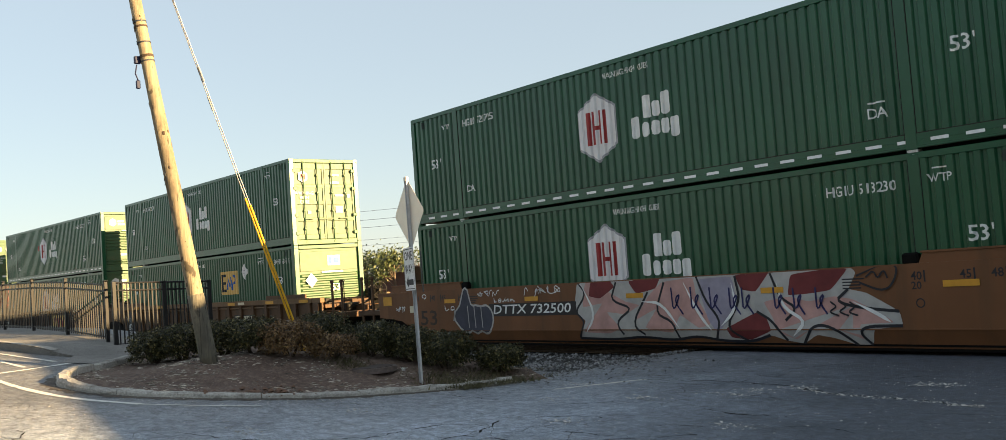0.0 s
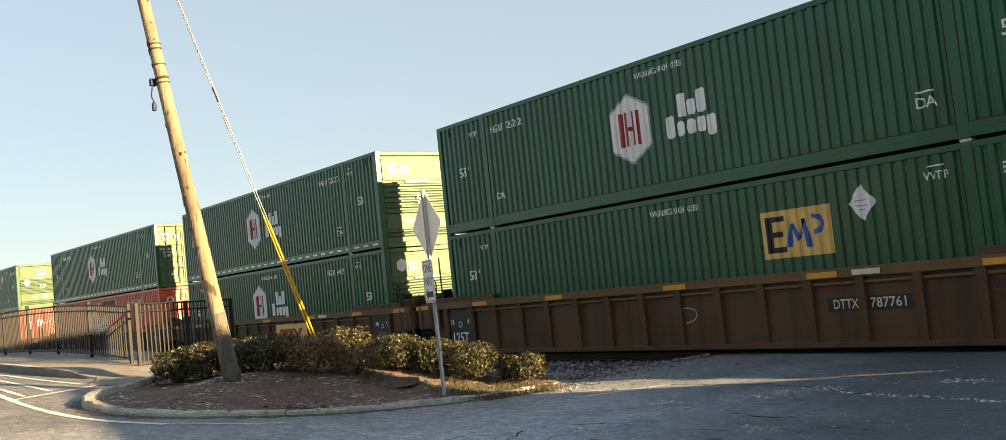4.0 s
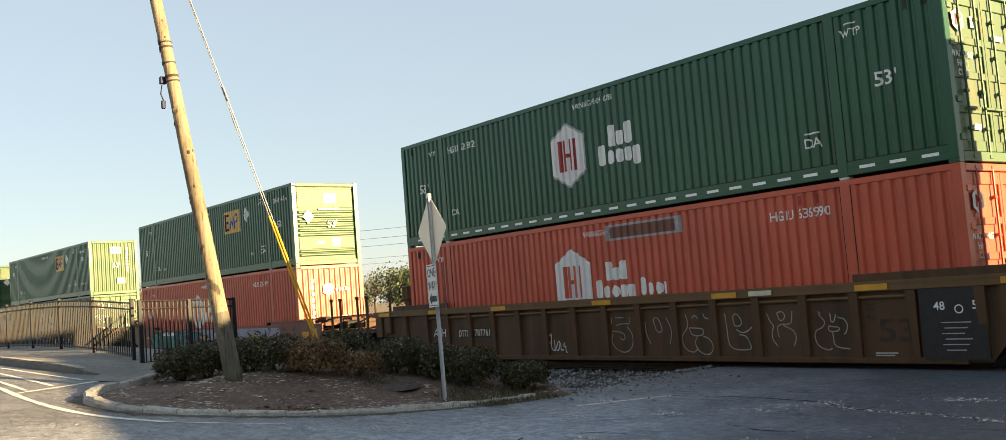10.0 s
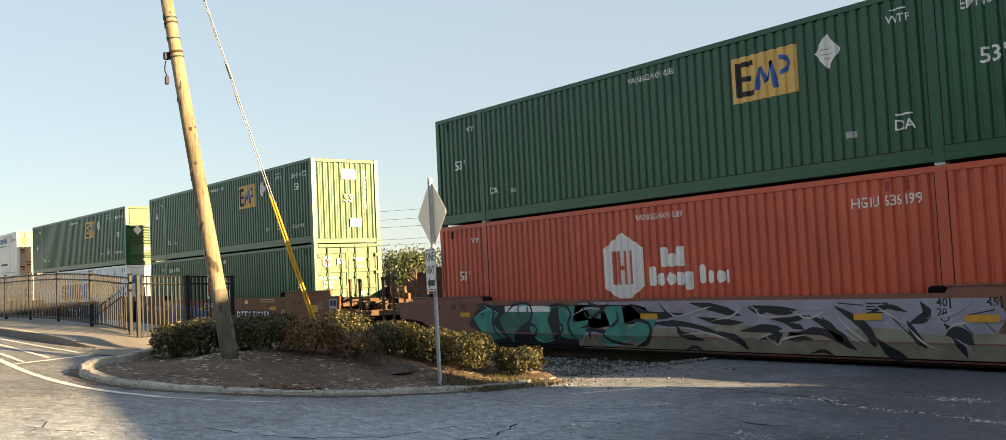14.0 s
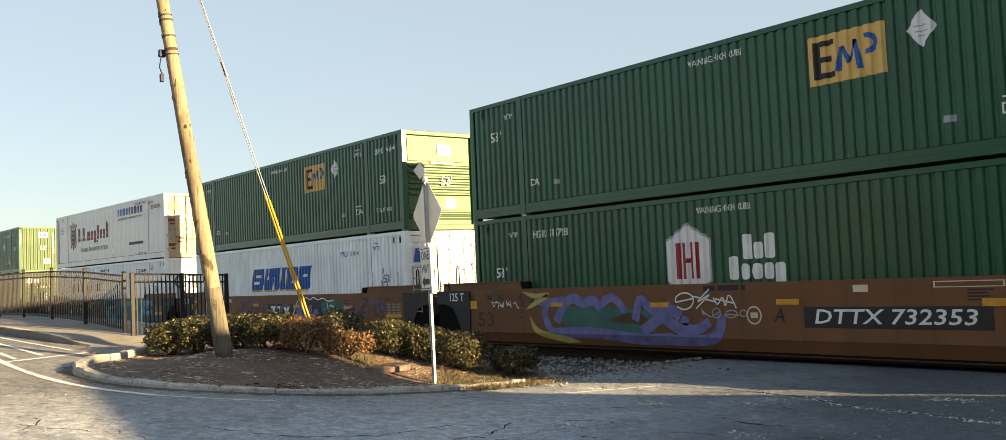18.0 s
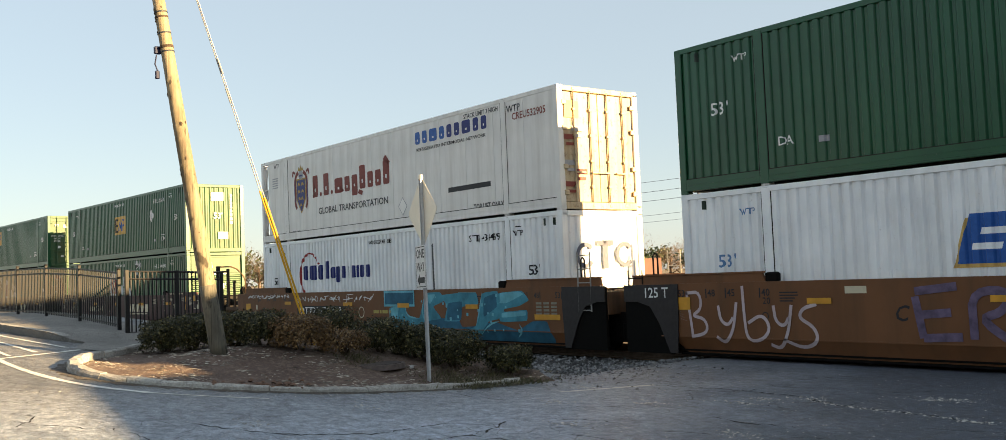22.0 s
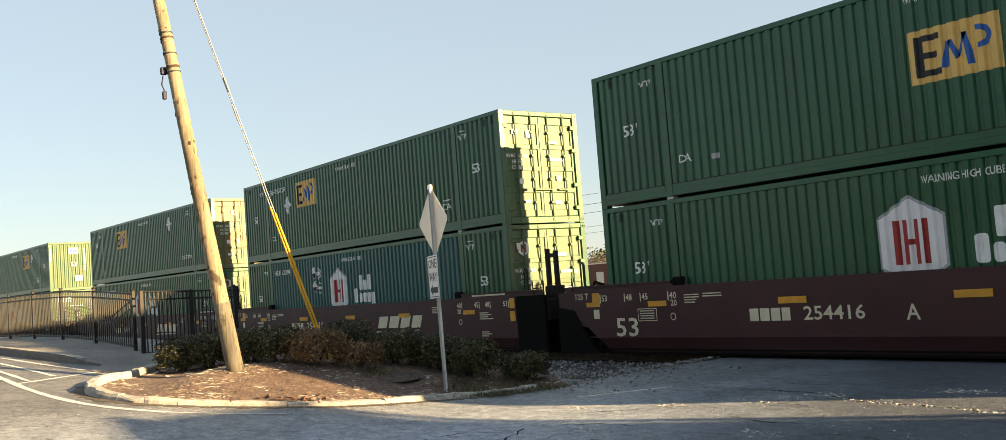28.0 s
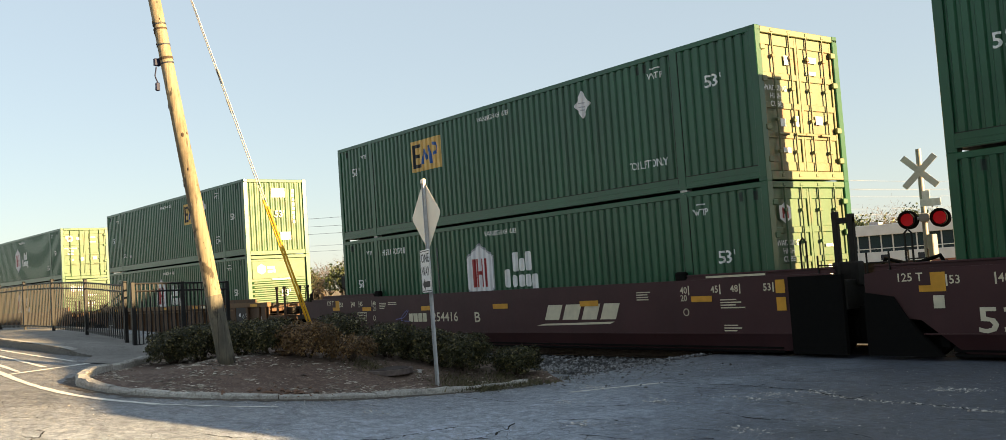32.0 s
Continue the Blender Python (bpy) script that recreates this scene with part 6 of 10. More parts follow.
    chalk(car, [[(-4.79, 1.02), (-4.76, 0.70), (-4.76, 0.33), (-4.26, 0.32), (-4.22, 0.37), (-4.31, 0.59), (-4.49, 0.61)], [(-4.58, 0.78), (-4.62, 0.95), (-4.52, 1.02), (-4.42, 0.91), (-4.40, 0.80), (-4.50, 0.76), (-4.58, 0.78)], [(-4.55, 0.71), (-4.44, 0.64), (-4.29, 0.66), (-4.17, 0.75)]], CHALK)
    chalk(car, [[(-3.82, 0.99), (-3.74, 0.81), (-3.67, 0.76), (-3.73, 0.66), (-3.74, 0.52), (-3.63, 0.39)], [(-3.59, 0.99), (-3.56, 0.85), (-3.46, 0.85), (-3.41, 0.94), (-3.48, 1.02), (-3.59, 0.99)], [(-3.26, 1.01), (-3.28, 0.77), (-3.51, 0.79), (-3.62, 0.74), (-3.58, 0.54)], [(-3.47, 0.76), (-3.28, 0.69), (-3.20, 0.55), (-3.28, 0.39)]], CHALK)
    chalk(car, [[(-2.72, 0.99), (-2.68, 0.88), (-2.59, 0.81), (-2.66, 0.70), (-2.80, 0.67), (-2.84, 0.55), (-2.79, 0.39), (-2.59, 0.31), (-2.50, 0.35)], [(-2.68, 0.97), (-2.72, 0.91)], [(-2.49, 0.95), (-2.49, 0.79), (-2.42, 0.80), (-2.38, 0.93)], [(-2.35, 0.88), (-2.22, 0.85), (-2.16, 0.75), (-2.20, 0.62), (-2.25, 0.59)], [(-2.54, 0.73), (-2.32, 0.71), (-2.34, 0.64), (-2.55, 0.63), (-2.54, 0.73)], [(-2.47, 0.63), (-2.48, 0.37), (-2.16, 0.34)]], CHALK)
    chalk(car, [[(-10.06, 0.65), (-9.93, 0.73), (-10.01, 0.44), (-9.96, 0.33), (-9.86, 0.31), (-9.87, 0.55)], [(-9.86, 0.31), (-9.75, 0.52), (-9.67, 0.53), (-9.72, 0.33), (-9.82, 0.31)], [(-9.65, 0.49), (-9.67, 0.31), (-9.56, 0.34)], [(-9.51, 0.49), (-9.58, 0.41), (-9.47, 0.41), (-9.50, 0.29), (-9.44, 0.27)], [(-10.12, 0.49), (-9.96, 0.49)]], MARK)
    low = red_box("door", "HGIU 636990", 42)
    stencil("painted_out_patch", rects((-1.1, 1.1, -0.17, 0.17)), HL - 6.9, 2.55, low, GREYMARK)
    stencil("rust_patch", rects((-0.95, 0.95, -0.12, 0.12)), HL - 6.9, 2.55, low, RUSTRED, lift=0.007)
    stack(4, hub_box(True, "door", "", "HGIU 521812", True, seed=41), low, car)

    car = well_car(RUSTRED, "pinkish-brown well car covered with grey and green graffiti", front="coupler", rear="coupler", seed=5, top=1.2, brake=False)
    common_sill(car, DARKMARK, ((-14.84, 0.86, 0.22, 0.055), (-8.3, 0.83, 0.24, 0.055), (-3.33, 0.83, 0.26, 0.055), (-1.44, 0.81, 0.26, 0.055), (0.81, 0.83, 0.24, 0.12)), 0.2)
    daub(car, [(-14.74, 0.58), (-14.24, 1.1), (-8.49, 1.07), (-8.12, 0.76), (-8.2, 0.21), (-10.37, 0.11), (-13.97, 0.06), (-14.23, 0.43)], DARKMARK, 0.0044)
    daub(car, [(-14.52, 0.77), (-13.88, 1.04), (-13.42, 0.89), (-13.72, 0.66), (-13.19, 0.3), (-13.9, 0.21), (-14.29, 0.55)], GREEN_SPRAY, 0.0048)
    daub(car, [(-13, 1.03), (-12.07, 1.08), (-12.21, 0.74), (-12.78, 0.45), (-12.98, 0.16), (-13.43, 0.74)], DARK_GREEN, 0.0052)
    daub(car, [(-12.04, 1), (-11.35, 1.05), (-11.58, 0.74), (-11.35, 0.33), (-12.04, 0.21), (-12.22, 0.53)], GREEN_SPRAY, 0.0056)
    daub(car, [(-11.16, 1.02), (-10.57, 1.06), (-10.7, 0.68), (-10.13, 0.75), (-10.36, 0.29), (-11.12, 0.34)], GREEN_SPRAY, 0.0060)
    daub(car, [(-10.29, 1.04), (-9.75, 1.03), (-9.74, 0.75), (-10.09, 0.85)], DARK_GREEN, 0.0064)
    daub(car, [(-9.66, 1.03), (-9.09, 1.05), (-9.05, 0.75), (-8.87, 0.38), (-9.56, 0.2), (-9.9, 0.29), (-9.47, 0.62)], GREEN_SPRAY, 0.0068)
    daub(car, [(-8.93, 0.57), (-8.51, 0.75), (-8.12, 0.76), (-8.31, 0.39), (-8.8, 0.26)], GREEN_SPRAY, 0.0072)
    line_on(car, [(-14.52, 0.77), (-13.88, 1.04), (-13.42, 0.89)], 0.035, PALE_CYAN, 0.0076, True)
    line_on(car, [(-13, 1.03), (-12.28, 1.11), (-12.08, 0.96)], 0.035, PALE_CYAN, 0.0080, True)
    line_on(car, [(-12.22, 0.53), (-11.94, 0.18), (-11.31, 0.31)], 0.035, PALE_CYAN, 0.0084, True)
    line_on(car, [(-11.16, 1.02), (-10.57, 1.08)], 0.035, PALE_CYAN, 0.0088, True)
    line_on(car, [(-9.9, 0.27), (-9.56, 0.17), (-8.82, 0.36)], 0.035, PALE_CYAN, 0.0092, True)
    line_on(car, [(-8.93, 0.57), (-8.51, 0.78), (-8.09, 0.76)], 0.035, PALE_CYAN, 0.0096, True)
    line_on(car, [(-13.72, 0.66), (-13.19, 0.3)], 0.035, PALE_CYAN, 0.0100, True)
    daub(car, [(-10.75, 0.84), (-10.48, 1.13), (-7.42, 1.14), (-3.11, 1.12), (-1.23, 1.12), (-1.06, 0.86), (-1.28, 0.5), (-1.27, 0.19), (-5.17, 0.17), (-10.56, 0.12), (-10.37, 0.59)], GREY_SPRAY, 0.0044)
    daub(car, [(-10.53, 0.47), (-9.05, 0.68), (-7.46, 0.6), (-6.01, 0.68), (-4.51, 0.55), (-3.14, 0.66), (-2.09, 0.54), (-1.03, 0.6), (-0.68, 0.21), (-1.46, 0.15), (-5.17, 0.14), (-10.62, 0.11)], BEIGE_SPRAY, 0.0048)
    line_on(car, [(-10.18, 1.15), (-9.75, 0.93), (-8.97, 1.04)], 0.15, DARKMARK, 0.0052, True)
    line_on(car, [(-10.52, 0.58), (-9.78, 0.48), (-8.93, 0.36)], 0.15, DARKMARK, 0.0056, True)
    line_on(car, [(-8.88, 1.1), (-8.35, 0.81), (-7.44, 0.88)], 0.15, DARKMARK, 0.0060, True)
    line_on(car, [(-8.28, 0.69), (-7.45, 0.69), (-6.26, 0.44)], 0.15, DARKMARK, 0.0064, True)
    line_on(car, [(-7.17, 1.09), (-6.57, 1), (-5.96, 0.85)], 0.15, DARKMARK, 0.0068, True)
    line_on(car, [(-5.98, 0.56), (-5.35, 0.64), (-4.97, 0.54), (-5.58, 0.42)], 0.15, DARKMARK, 0.0072, True)
    line_on(car, [(-5.02, 0.74), (-4.51, 0.58), (-5.04, 0.48), (-4.42, 0.44)], 0.15, DARKMARK, 0.0076, True)
    line_on(car, [(-6.27, 0.41), (-5.82, 0.24)], 0.15, DARKMARK, 0.0080, True)
    line_on(car, [(-4.49, 0.85), (-4, 0.65), (-3.64, 0.29)], 0.15, DARKMARK, 0.0084, True)
    line_on(car, [(-3.97, 1.02), (-3.42, 0.72), (-3.25, 0.43)], 0.15, DARKMARK, 0.0088, True)
    line_on(car, [(-3.16, 0.46), (-3.03, 0.2), (-2.73, 0.15)], 0.15, DARKMARK, 0.0092, True)
    line_on(car, [(-2.94, 0.86), (-2.53, 0.47)], 0.15, DARKMARK, 0.0096, True)
    line_on(car, [(-2.4, 1.07), (-2.24, 0.86), (-2.6, 0.73)], 0.15, DARKMARK, 0.0100, True)
    line_on(car, [(-2.04, 0.73), (-1.84, 0.55), (-1.75, 0.21)], 0.15, DARKMARK, 0.0104, True)
    line_on(car, [(-1.1, 0.72), (-1.04, 0.5), (-0.65, 0.57)], 0.15, DARKMARK, 0.0108, True)
    line_on(car, [(-5.76, 1.03), (-5.01, 0.91), (-4.68, 0.99)], 0.15, DARKMARK, 0.0112, True)
    line_on(car, [(-3.87, 1.06), (-3.4, 1.02)], 0.15, DARKMARK, 0.0116, True)
    line_on(car, [(-1.65, 0.86), (-1.24, 0.94)], 0.15, DARKMARK, 0.0120, True)
    line_on(car, [(-10.69, 0.84), (-10.18, 1.04), (-9.6, 0.94)], 0.045, PALE_VIOLET, 0.0124, True)
    line_on(car, [(-10.55, 0.16), (-10.22, 0.5), (-9.64, 0.43)], 0.045, PALE_VIOLET, 0.0128, True)
    line_on(car, [(-8.88, 1.1), (-7.94, 1), (-7.18, 1.06)], 0.045, PALE_VIOLET, 0.0132, True)
    line_on(car, [(-8.24, 0.61), (-7.21, 0.62), (-6.27, 0.38)], 0.045, PALE_VIOLET, 0.0136, True)
    line_on(car, [(-5.88, 1.03), (-5.21, 1.08), (-4.48, 0.93), (-3.88, 1.02)], 0.045, PALE_VIOLET, 0.0140, True)
    line_on(car, [(-5.81, 0.34), (-5.14, 0.6), (-4.41, 0.58)], 0.045, PALE_VIOLET, 0.0144, True)
    line_on(car, [(-4.29, 0.83), (-3.81, 0.59), (-3.45, 0.35)], 0.045, PALE_VIOLET, 0.0148, True)
    line_on(car, [(-3.11, 1.07), (-2.6, 0.73), (-2.44, 0.47)], 0.045, PALE_VIOLET, 0.0152, True)
    line_on(car, [(-2.33, 0.8), (-1.9, 0.86), (-1.55, 1.08)], 0.045, PALE_VIOLET, 0.0156, True)
    line_on(car, [(-2.25, 0.67), (-1.76, 0.49), (-1.62, 0.24)], 0.045, PALE_VIOLET, 0.0160, True)
    line_on(car, [(-1.31, 1.08), (-1.06, 0.89), (-1.23, 0.74)], 0.045, PALE_VIOLET, 0.0164, True)
    line_on(car, [(-14.38, 1.07), (-13.99, 1.16), (-13.56, 0.97), (-13.74, 0.62), (-13.33, 0.19)], 0.06, DARKMARK, 0.0165, True)
    line_on(car, [(-13.13, 0.89), (-12.76, 1.14), (-12.15, 1.14), (-12.10, 0.84)], 0.06, DARKMARK, 0.0165, True)
    line_on(car, [(-12.67, 0.55), (-12.12, 0.68), (-11.87, 0.47), (-12.42, 0.21), (-12.75, 0.38)], 0.06, DARKMARK, 0.0165, True)
    line_on(car, [(-11.63, 1.05), (-10.99, 1.13), (-10.65, 0.89), (-10.91, 0.65), (-10.58, 0.26)], 0.06, DARKMARK, 0.0165, True)
    line_on(car, [(-11.44, 0.23), (-10.91, 0.57), (-11.27, 0.72)], 0.06, DARKMARK, 0.0165, True)
    line_on(car, [(-10.33, 1.08), (-10.19, 0.73), (-9.71, 0.96), (-9.48, 1.11)], 0.06, DARKMARK, 0.0165, True)
    line_on(car, [(-10.43, 0.57), (-10.08, 0.65), (-10.16, 0.26)], 0.07, DARKMARK, 0.0165, True)
    line_on(car, [(-9.79, 0.69), (-9.65, 0.28), (-8.80, 0.22)], 0.06, DARKMARK, 0.0165, True)
    line_on(car, [(-9.27, 0.96), (-9.18, 0.74), (-9.52, 0.58)], 0.06, DARKMARK, 0.0165, True)
    line_on(car, [(-9.08, 0.66), (-8.55, 0.78), (-8.21, 0.63), (-8.38, 0.30), (-8.80, 0.18)], 0.07, DARKMARK, 0.0165, True)
    line_on(car, [(-8.02, 1.10), (-7.75, 0.85), (-7.37, 0.89)], 0.07, DARKMARK, 0.0165, True)
    line_on(car, [(-7.57, 0.67), (-7.49, 0.47), (-6.86, 0.37)], 0.12, DARKMARK, 0.0165, True)
    line_on(car, [(-7.00, 0.82), (-6.48, 0.72), (-5.89, 0.72)], 0.11, DARKMARK, 0.0165, True)
    line_on(car, [(-6.50, 0.55), (-6.00, 0.42), (-5.89, 0.20)], 0.12, DARKMARK, 0.0165, True)
    line_on(car, [(-5.79, 1.01), (-5.56, 0.89), (-5.27, 0.95)], 0.07, DARKMARK, 0.0165, True)
    line_on(car, [(-5.57, 0.66), (-5.11, 0.57), (-5.17, 0.31)], 0.14, DARKMARK, 0.0165, True)
    line_on(car, [(-5.29, 0.79), (-4.87, 0.76), (-4.49, 0.85)], 0.09, DARKMARK, 0.0165, True)
    line_on(car, [(-4.74, 0.54), (-4.30, 0.61), (-3.89, 0.47), (-3.60, 0.27)], 0.13, DARKMARK, 0.0165, True)
    line_on(car, [(-4.21, 0.82), (-3.98, 0.58), (-3.79, 0.38)], 0.14, DARKMARK, 0.0165, True)
    line_on(car, [(-3.46, 0.82), (-3.29, 0.54), (-3.24, 0.33)], 0.14, DARKMARK, 0.0165, True)
    line_on(car, [(-3.33, 0.88), (-3.00, 1.03), (-2.63, 0.91)], 0.08, DARKMARK, 0.0165, True)
    line_on(car, [(-2.64, 0.77), (-2.54, 0.55), (-2.35, 0.33)], 0.13, DARKMARK, 0.0165, True)
    line_on(car, [(-3.20, 0.48), (-2.99, 0.23), (-2.75, 0.18)], 0.17, DARKMARK, 0.0165, True)
    line_on(car, [(-2.02, 0.56), (-1.79, 0.61), (-1.59, 0.41)], 0.20, DARKMARK, 0.0165, True)
    line_on(car, [(-1.73, 0.72), (-1.58, 0.56)], 0.12, DARKMARK, 0.0165, True)
    line_on(car, [(-1.42, 0.78), (-1.25, 0.60)], 0.12, DARKMARK, 0.0165, True)
    line_on(car, [(-7.99, 0.21), (-7.78, 0.46)], 0.06, DARKMARK, 0.0165, True)
    line_on(car, [(-7.47, 0.15), (-7.14, 0.26), (-6.97, 0.14)], 0.06, DARKMARK, 0.0165, True)
    line_on(car, [(-4.55, 0.18), (-4.25, 0.26), (-4.08, 0.16)], 0.06, DARKMARK, 0.0165, True)
    line_on(car, [(-14.00, 1.08), (-13.63, 0.98), (-13.81, 0.67)], 0.03, PALE_CYAN, 0.0167, True)
    line_on(car, [(-12.93, 0.80), (-12.56, 1.10), (-12.22, 1.07)], 0.03, PALE_CYAN, 0.0167, True)
    line_on(car, [(-11.50, 1.01), (-11.06, 1.05)], 0.03, PALE_CYAN, 0.0167, True)
    line_on(car, [(-10.22, 1.04), (-10.06, 0.81)], 0.03, PALE_CYAN, 0.0167, True)
    line_on(car, [(-8.92, 0.63), (-8.55, 0.70)], 0.03, PALE_CYAN, 0.0167, True)
    line_on(car, [(-12.53, 0.51), (-12.12, 0.59)], 0.03, PALE_CYAN, 0.0167, True)
    line_on(car, [(-11.31, 0.28), (-10.98, 0.49)], 0.03, PALE_CYAN, 0.0167, True)
    line_on(car, [(-7.93, 1.03), (-7.56, 0.78), (-6.99, 0.95), (-6.63, 1.02)], 0.035, PALE_GREY, 0.0167, True)
    line_on(car, [(-7.40, 0.47), (-6.67, 0.55), (-6.01, 0.26)], 0.035, PALE_GREY, 0.0167, True)
    line_on(car, [(-6.65, 0.75), (-6.13, 0.82), (-5.87, 1.05)], 0.035, PALE_GREY, 0.0167, True)
    line_on(car, [(-5.70, 1.05), (-5.48, 0.79), (-4.86, 0.85)], 0.035, PALE_GREY, 0.0167, True)
    line_on(car, [(-5.43, 0.50), (-5.17, 0.28), (-5.08, 0.44), (-4.59, 0.51)], 0.035, PALE_GREY, 0.0167, True)
    line_on(car, [(-4.85, 0.95), (-4.50, 0.76), (-4.13, 0.94)], 0.035, PALE_GREY, 0.0167, True)
    line_on(car, [(-3.99, 0.94), (-3.74, 0.65), (-3.30, 0.36)], 0.035, PALE_GREY, 0.0167, True)
    line_on(car, [(-3.22, 1.03), (-2.97, 0.88), (-2.65, 0.71)], 0.035, PALE_GREY, 0.0167, True)
    line_on(car, [(-3.48, 0.53), (-3.25, 0.19)], 0.035, PALE_GREY, 0.0167, True)
    line_on(car, [(-2.65, 0.69), (-2.43, 0.44), (-2.15, 0.31)], 0.035, PALE_GREY, 0.0167, True)
    line_on(car, [(-2.01, 0.61), (-1.89, 0.72), (-1.61, 0.75)], 0.035, PALE_GREY, 0.0167, True)
    line_on(car, [(-1.81, 0.29), (-1.77, 0.13)], 0.035, PALE_GREY, 0.0167, True)
    line_on(car, [(-1.55, 0.94), (-1.28, 0.99)], 0.035, PALE_GREY, 0.0167, True)
    line_on(car, [(-1.45, 0.75), (-1.23, 0.65)], 0.035, PALE_GREY, 0.0167, True)
    line_on(car, [(-2.28, 0.86), (-2.12, 0.66)], 0.035, PALE_GREY, 0.0167, True)
    sill_mark(car, bars((0.5, 0.3, 0.8), 0.14), -12.3, 1.0, MARK, "small_print", 0.0158)
    sill_mark(car, rects((-0.24, 0.24, -0.13, 0.13)), -0.29, 0.57, PALE_GREY, "data_plate")
    sill_mark(car, rects((-0.2, 0.2, -0.10, 0.10)), -0.29, 0.57, DARKMARK, "data_plate", 0.008)
    sill_mark(car, rects((-0.17, 0.17, -0.12, 0.12)), 1.42, 0.94, PALE_GREY, "data_plate")
    stack(5, emp_box(True, "louver", "EMHU 641846", seed=51), red_box("upright", "HGIU 636199", 52), car)

    car = well_car(ORANGE, "orange-brown well car with lilac graffiti", front="coupler", seed=6)
    common_sill(car, DARKMARK, ((-16.04, 1.08, 0.16, 0.10), (-12.82, 1.07, 0.2, 0.045), (-9.66, 1.05, 0.24, 0.05), (-6.58, 1.09, 0.24, 0.05), (-2.87, 1.06, 0.26, 0.06), (0.3, 1.05, 0.24, 0.12)))
    sill_mark(car, rects((-1.64, 1.64, -0.18, 0.18)), -4.62, 0.82, PLATE, "number_panel")
    sill_mark(car, italic("DTTX 732353", 0.24, 2.8), -4.62, 0.82, MARK, "lettering", 0.008)
    sill_mark(car, italic("A", 0.25, 0.24), -6.76, 0.84, DARKMARK)
    sill_mark(car, ring(0.17, 0.03, 0, 6.28), -7.33, 0.85, CREAM, "marking_ring")
    sill_mark(car, rects((-0.08, 0.08, -0.05, 0.05)), -7.33, 0.85, CREAM, "small_print")
    sill_mark(car, ring(0.14, 0.03, 0, 6.28), -2.07, 0.88, CREAM, "marking_ring")
    sill_mark(car, rects((-0.55, 0.55, -0.05, 0.05)), -3.33, 1.34, CREAM, "data_plate")
    sill_mark(car, rects((-0.52, 0.52, -0.035, 0.035)), -3.33, 1.34, ORANGE, "data_plate", 0.008)
    sill_mark(car, rects((-0.14, 0.14, -0.06, 0.06)), -5.14, 1.30, CREAM, "data_plate")
    sill_mark(car, bars((0.3, 0.5, 0.1), 0.1), -8.0, 1.36, DARKMARK, "small_print")
    band = lambda pts, wide, mat, lift, pointed=False: sill_mark(car, stroke(curve_through(pts, 4), wide, pointed), 0.0, 0.0, mat, "graffiti", lift)
    band([(-12.75, 0.83), (-11.83, 0.88), (-10.89, 0.82), (-9.85, 0.76)], 0.36, DARK_GREEN, 0.004)
    band([(-12.60, 0.60), (-11.59, 0.64), (-10.65, 0.60), (-9.80, 0.66)], 0.34, DARK_GREEN, 0.005)
    band([(-11.1, 0.72), (-10.5, 0.80), (-9.9, 0.70)], 0.22, BROWN, 0.006, True)
    for k, (wide, pts) in enumerate((
            (0.20, [(-13.63, 1.18), (-13.13, 1.09), (-12.59, 1.17)]),
            (0.20, [(-13.18, 1.14), (-13.28, 0.81), (-13.05, 0.44)]),
            (0.23, [(-12.86, 0.68), (-12.62, 1.06), (-12.27, 1.25), (-11.94, 1.07), (-11.61, 1.19), (-11.38, 0.99)]),
            (0.19, [(-11.45, 1.02), (-11.12, 1.23), (-10.89, 1.18), (-10.63, 0.90)]),
            (0.24, [(-13.01, 0.42), (-11.94, 0.47), (-11.01, 0.41), (-10.19, 0.33), (-9.34, 0.37)]),
            (0.21, [(-10.36, 0.73), (-10.23, 1.22), (-10.01, 1.04), (-9.70, 0.87), (-9.34, 1.04)]),
            (0.24, [(-10.19, 0.50), (-9.72, 0.74), (-9.34, 0.98), (-9.11, 0.82)]),
            (0.23, [(-9.74, 0.93), (-9.43, 0.70), (-8.83, 0.42)]),
            (0.22, [(-9.52, 0.35), (-8.87, 0.34), (-8.30, 0.38), (-8.12, 0.55), (-8.08, 0.86)]),
            (0.20, [(-8.97, 0.82), (-9.08, 0.60), (-8.69, 0.54), (-8.37, 0.72)]))):
        band(pts, wide, LILAC, 0.007 + 0.0003 * k)
    band([(-14.05, 1.38), (-13.63, 1.25), (-12.94, 1.33), (-13.50, 1.14), (-13.92, 0.97)], 0.11, LEMON, 0.012, True)
    band([(-13.81, 0.81), (-13.63, 0.45), (-12.94, 0.32), (-12.12, 0.24)], 0.15, LEMON, 0.0125, True)
    scrawl(car, -14.75, 1.08, 1.05, 0.26, MARK, 9)
    scrawl(car, -8.5, 1.14, 1.5, 0.46, MARK, 10, thick=0.030)
    scrawl(car, -8.0, 0.88, 1.2, 0.26, PALE_GREY, 35)
    sill_mark(car, lettering("53", 0.34, 0.66), -15.54, 0.70, FADED_BLACK)
    sill_mark(car, lettering("125 T", 0.2), -16.76, 1.27, MARK, "lettering", 0.042)
    sill_mark(car, rects((-0.06, 0.06, -0.10, 0.10)), -16.42, 0.98, CREAM, "data_plate", 0.008)
    sill_mark(car, rects((-0.24, 0.24, -0.155, 0.155)), 1.57, 1.20, PALE_GREY, "data_plate", 0.012)
    for a in (-0.105, 0.105):
        sill_mark(car, rects((-0.085, 0.085, -0.075, 0.115)), 1.57 + a, 1.21, PLATE, "data_plate", 0.016)
    sill_mark(car, rects((-0.085, 0.085, -0.10, 0.10)), 1.35, 0.91, CREAM, "data_plate", 0.012)
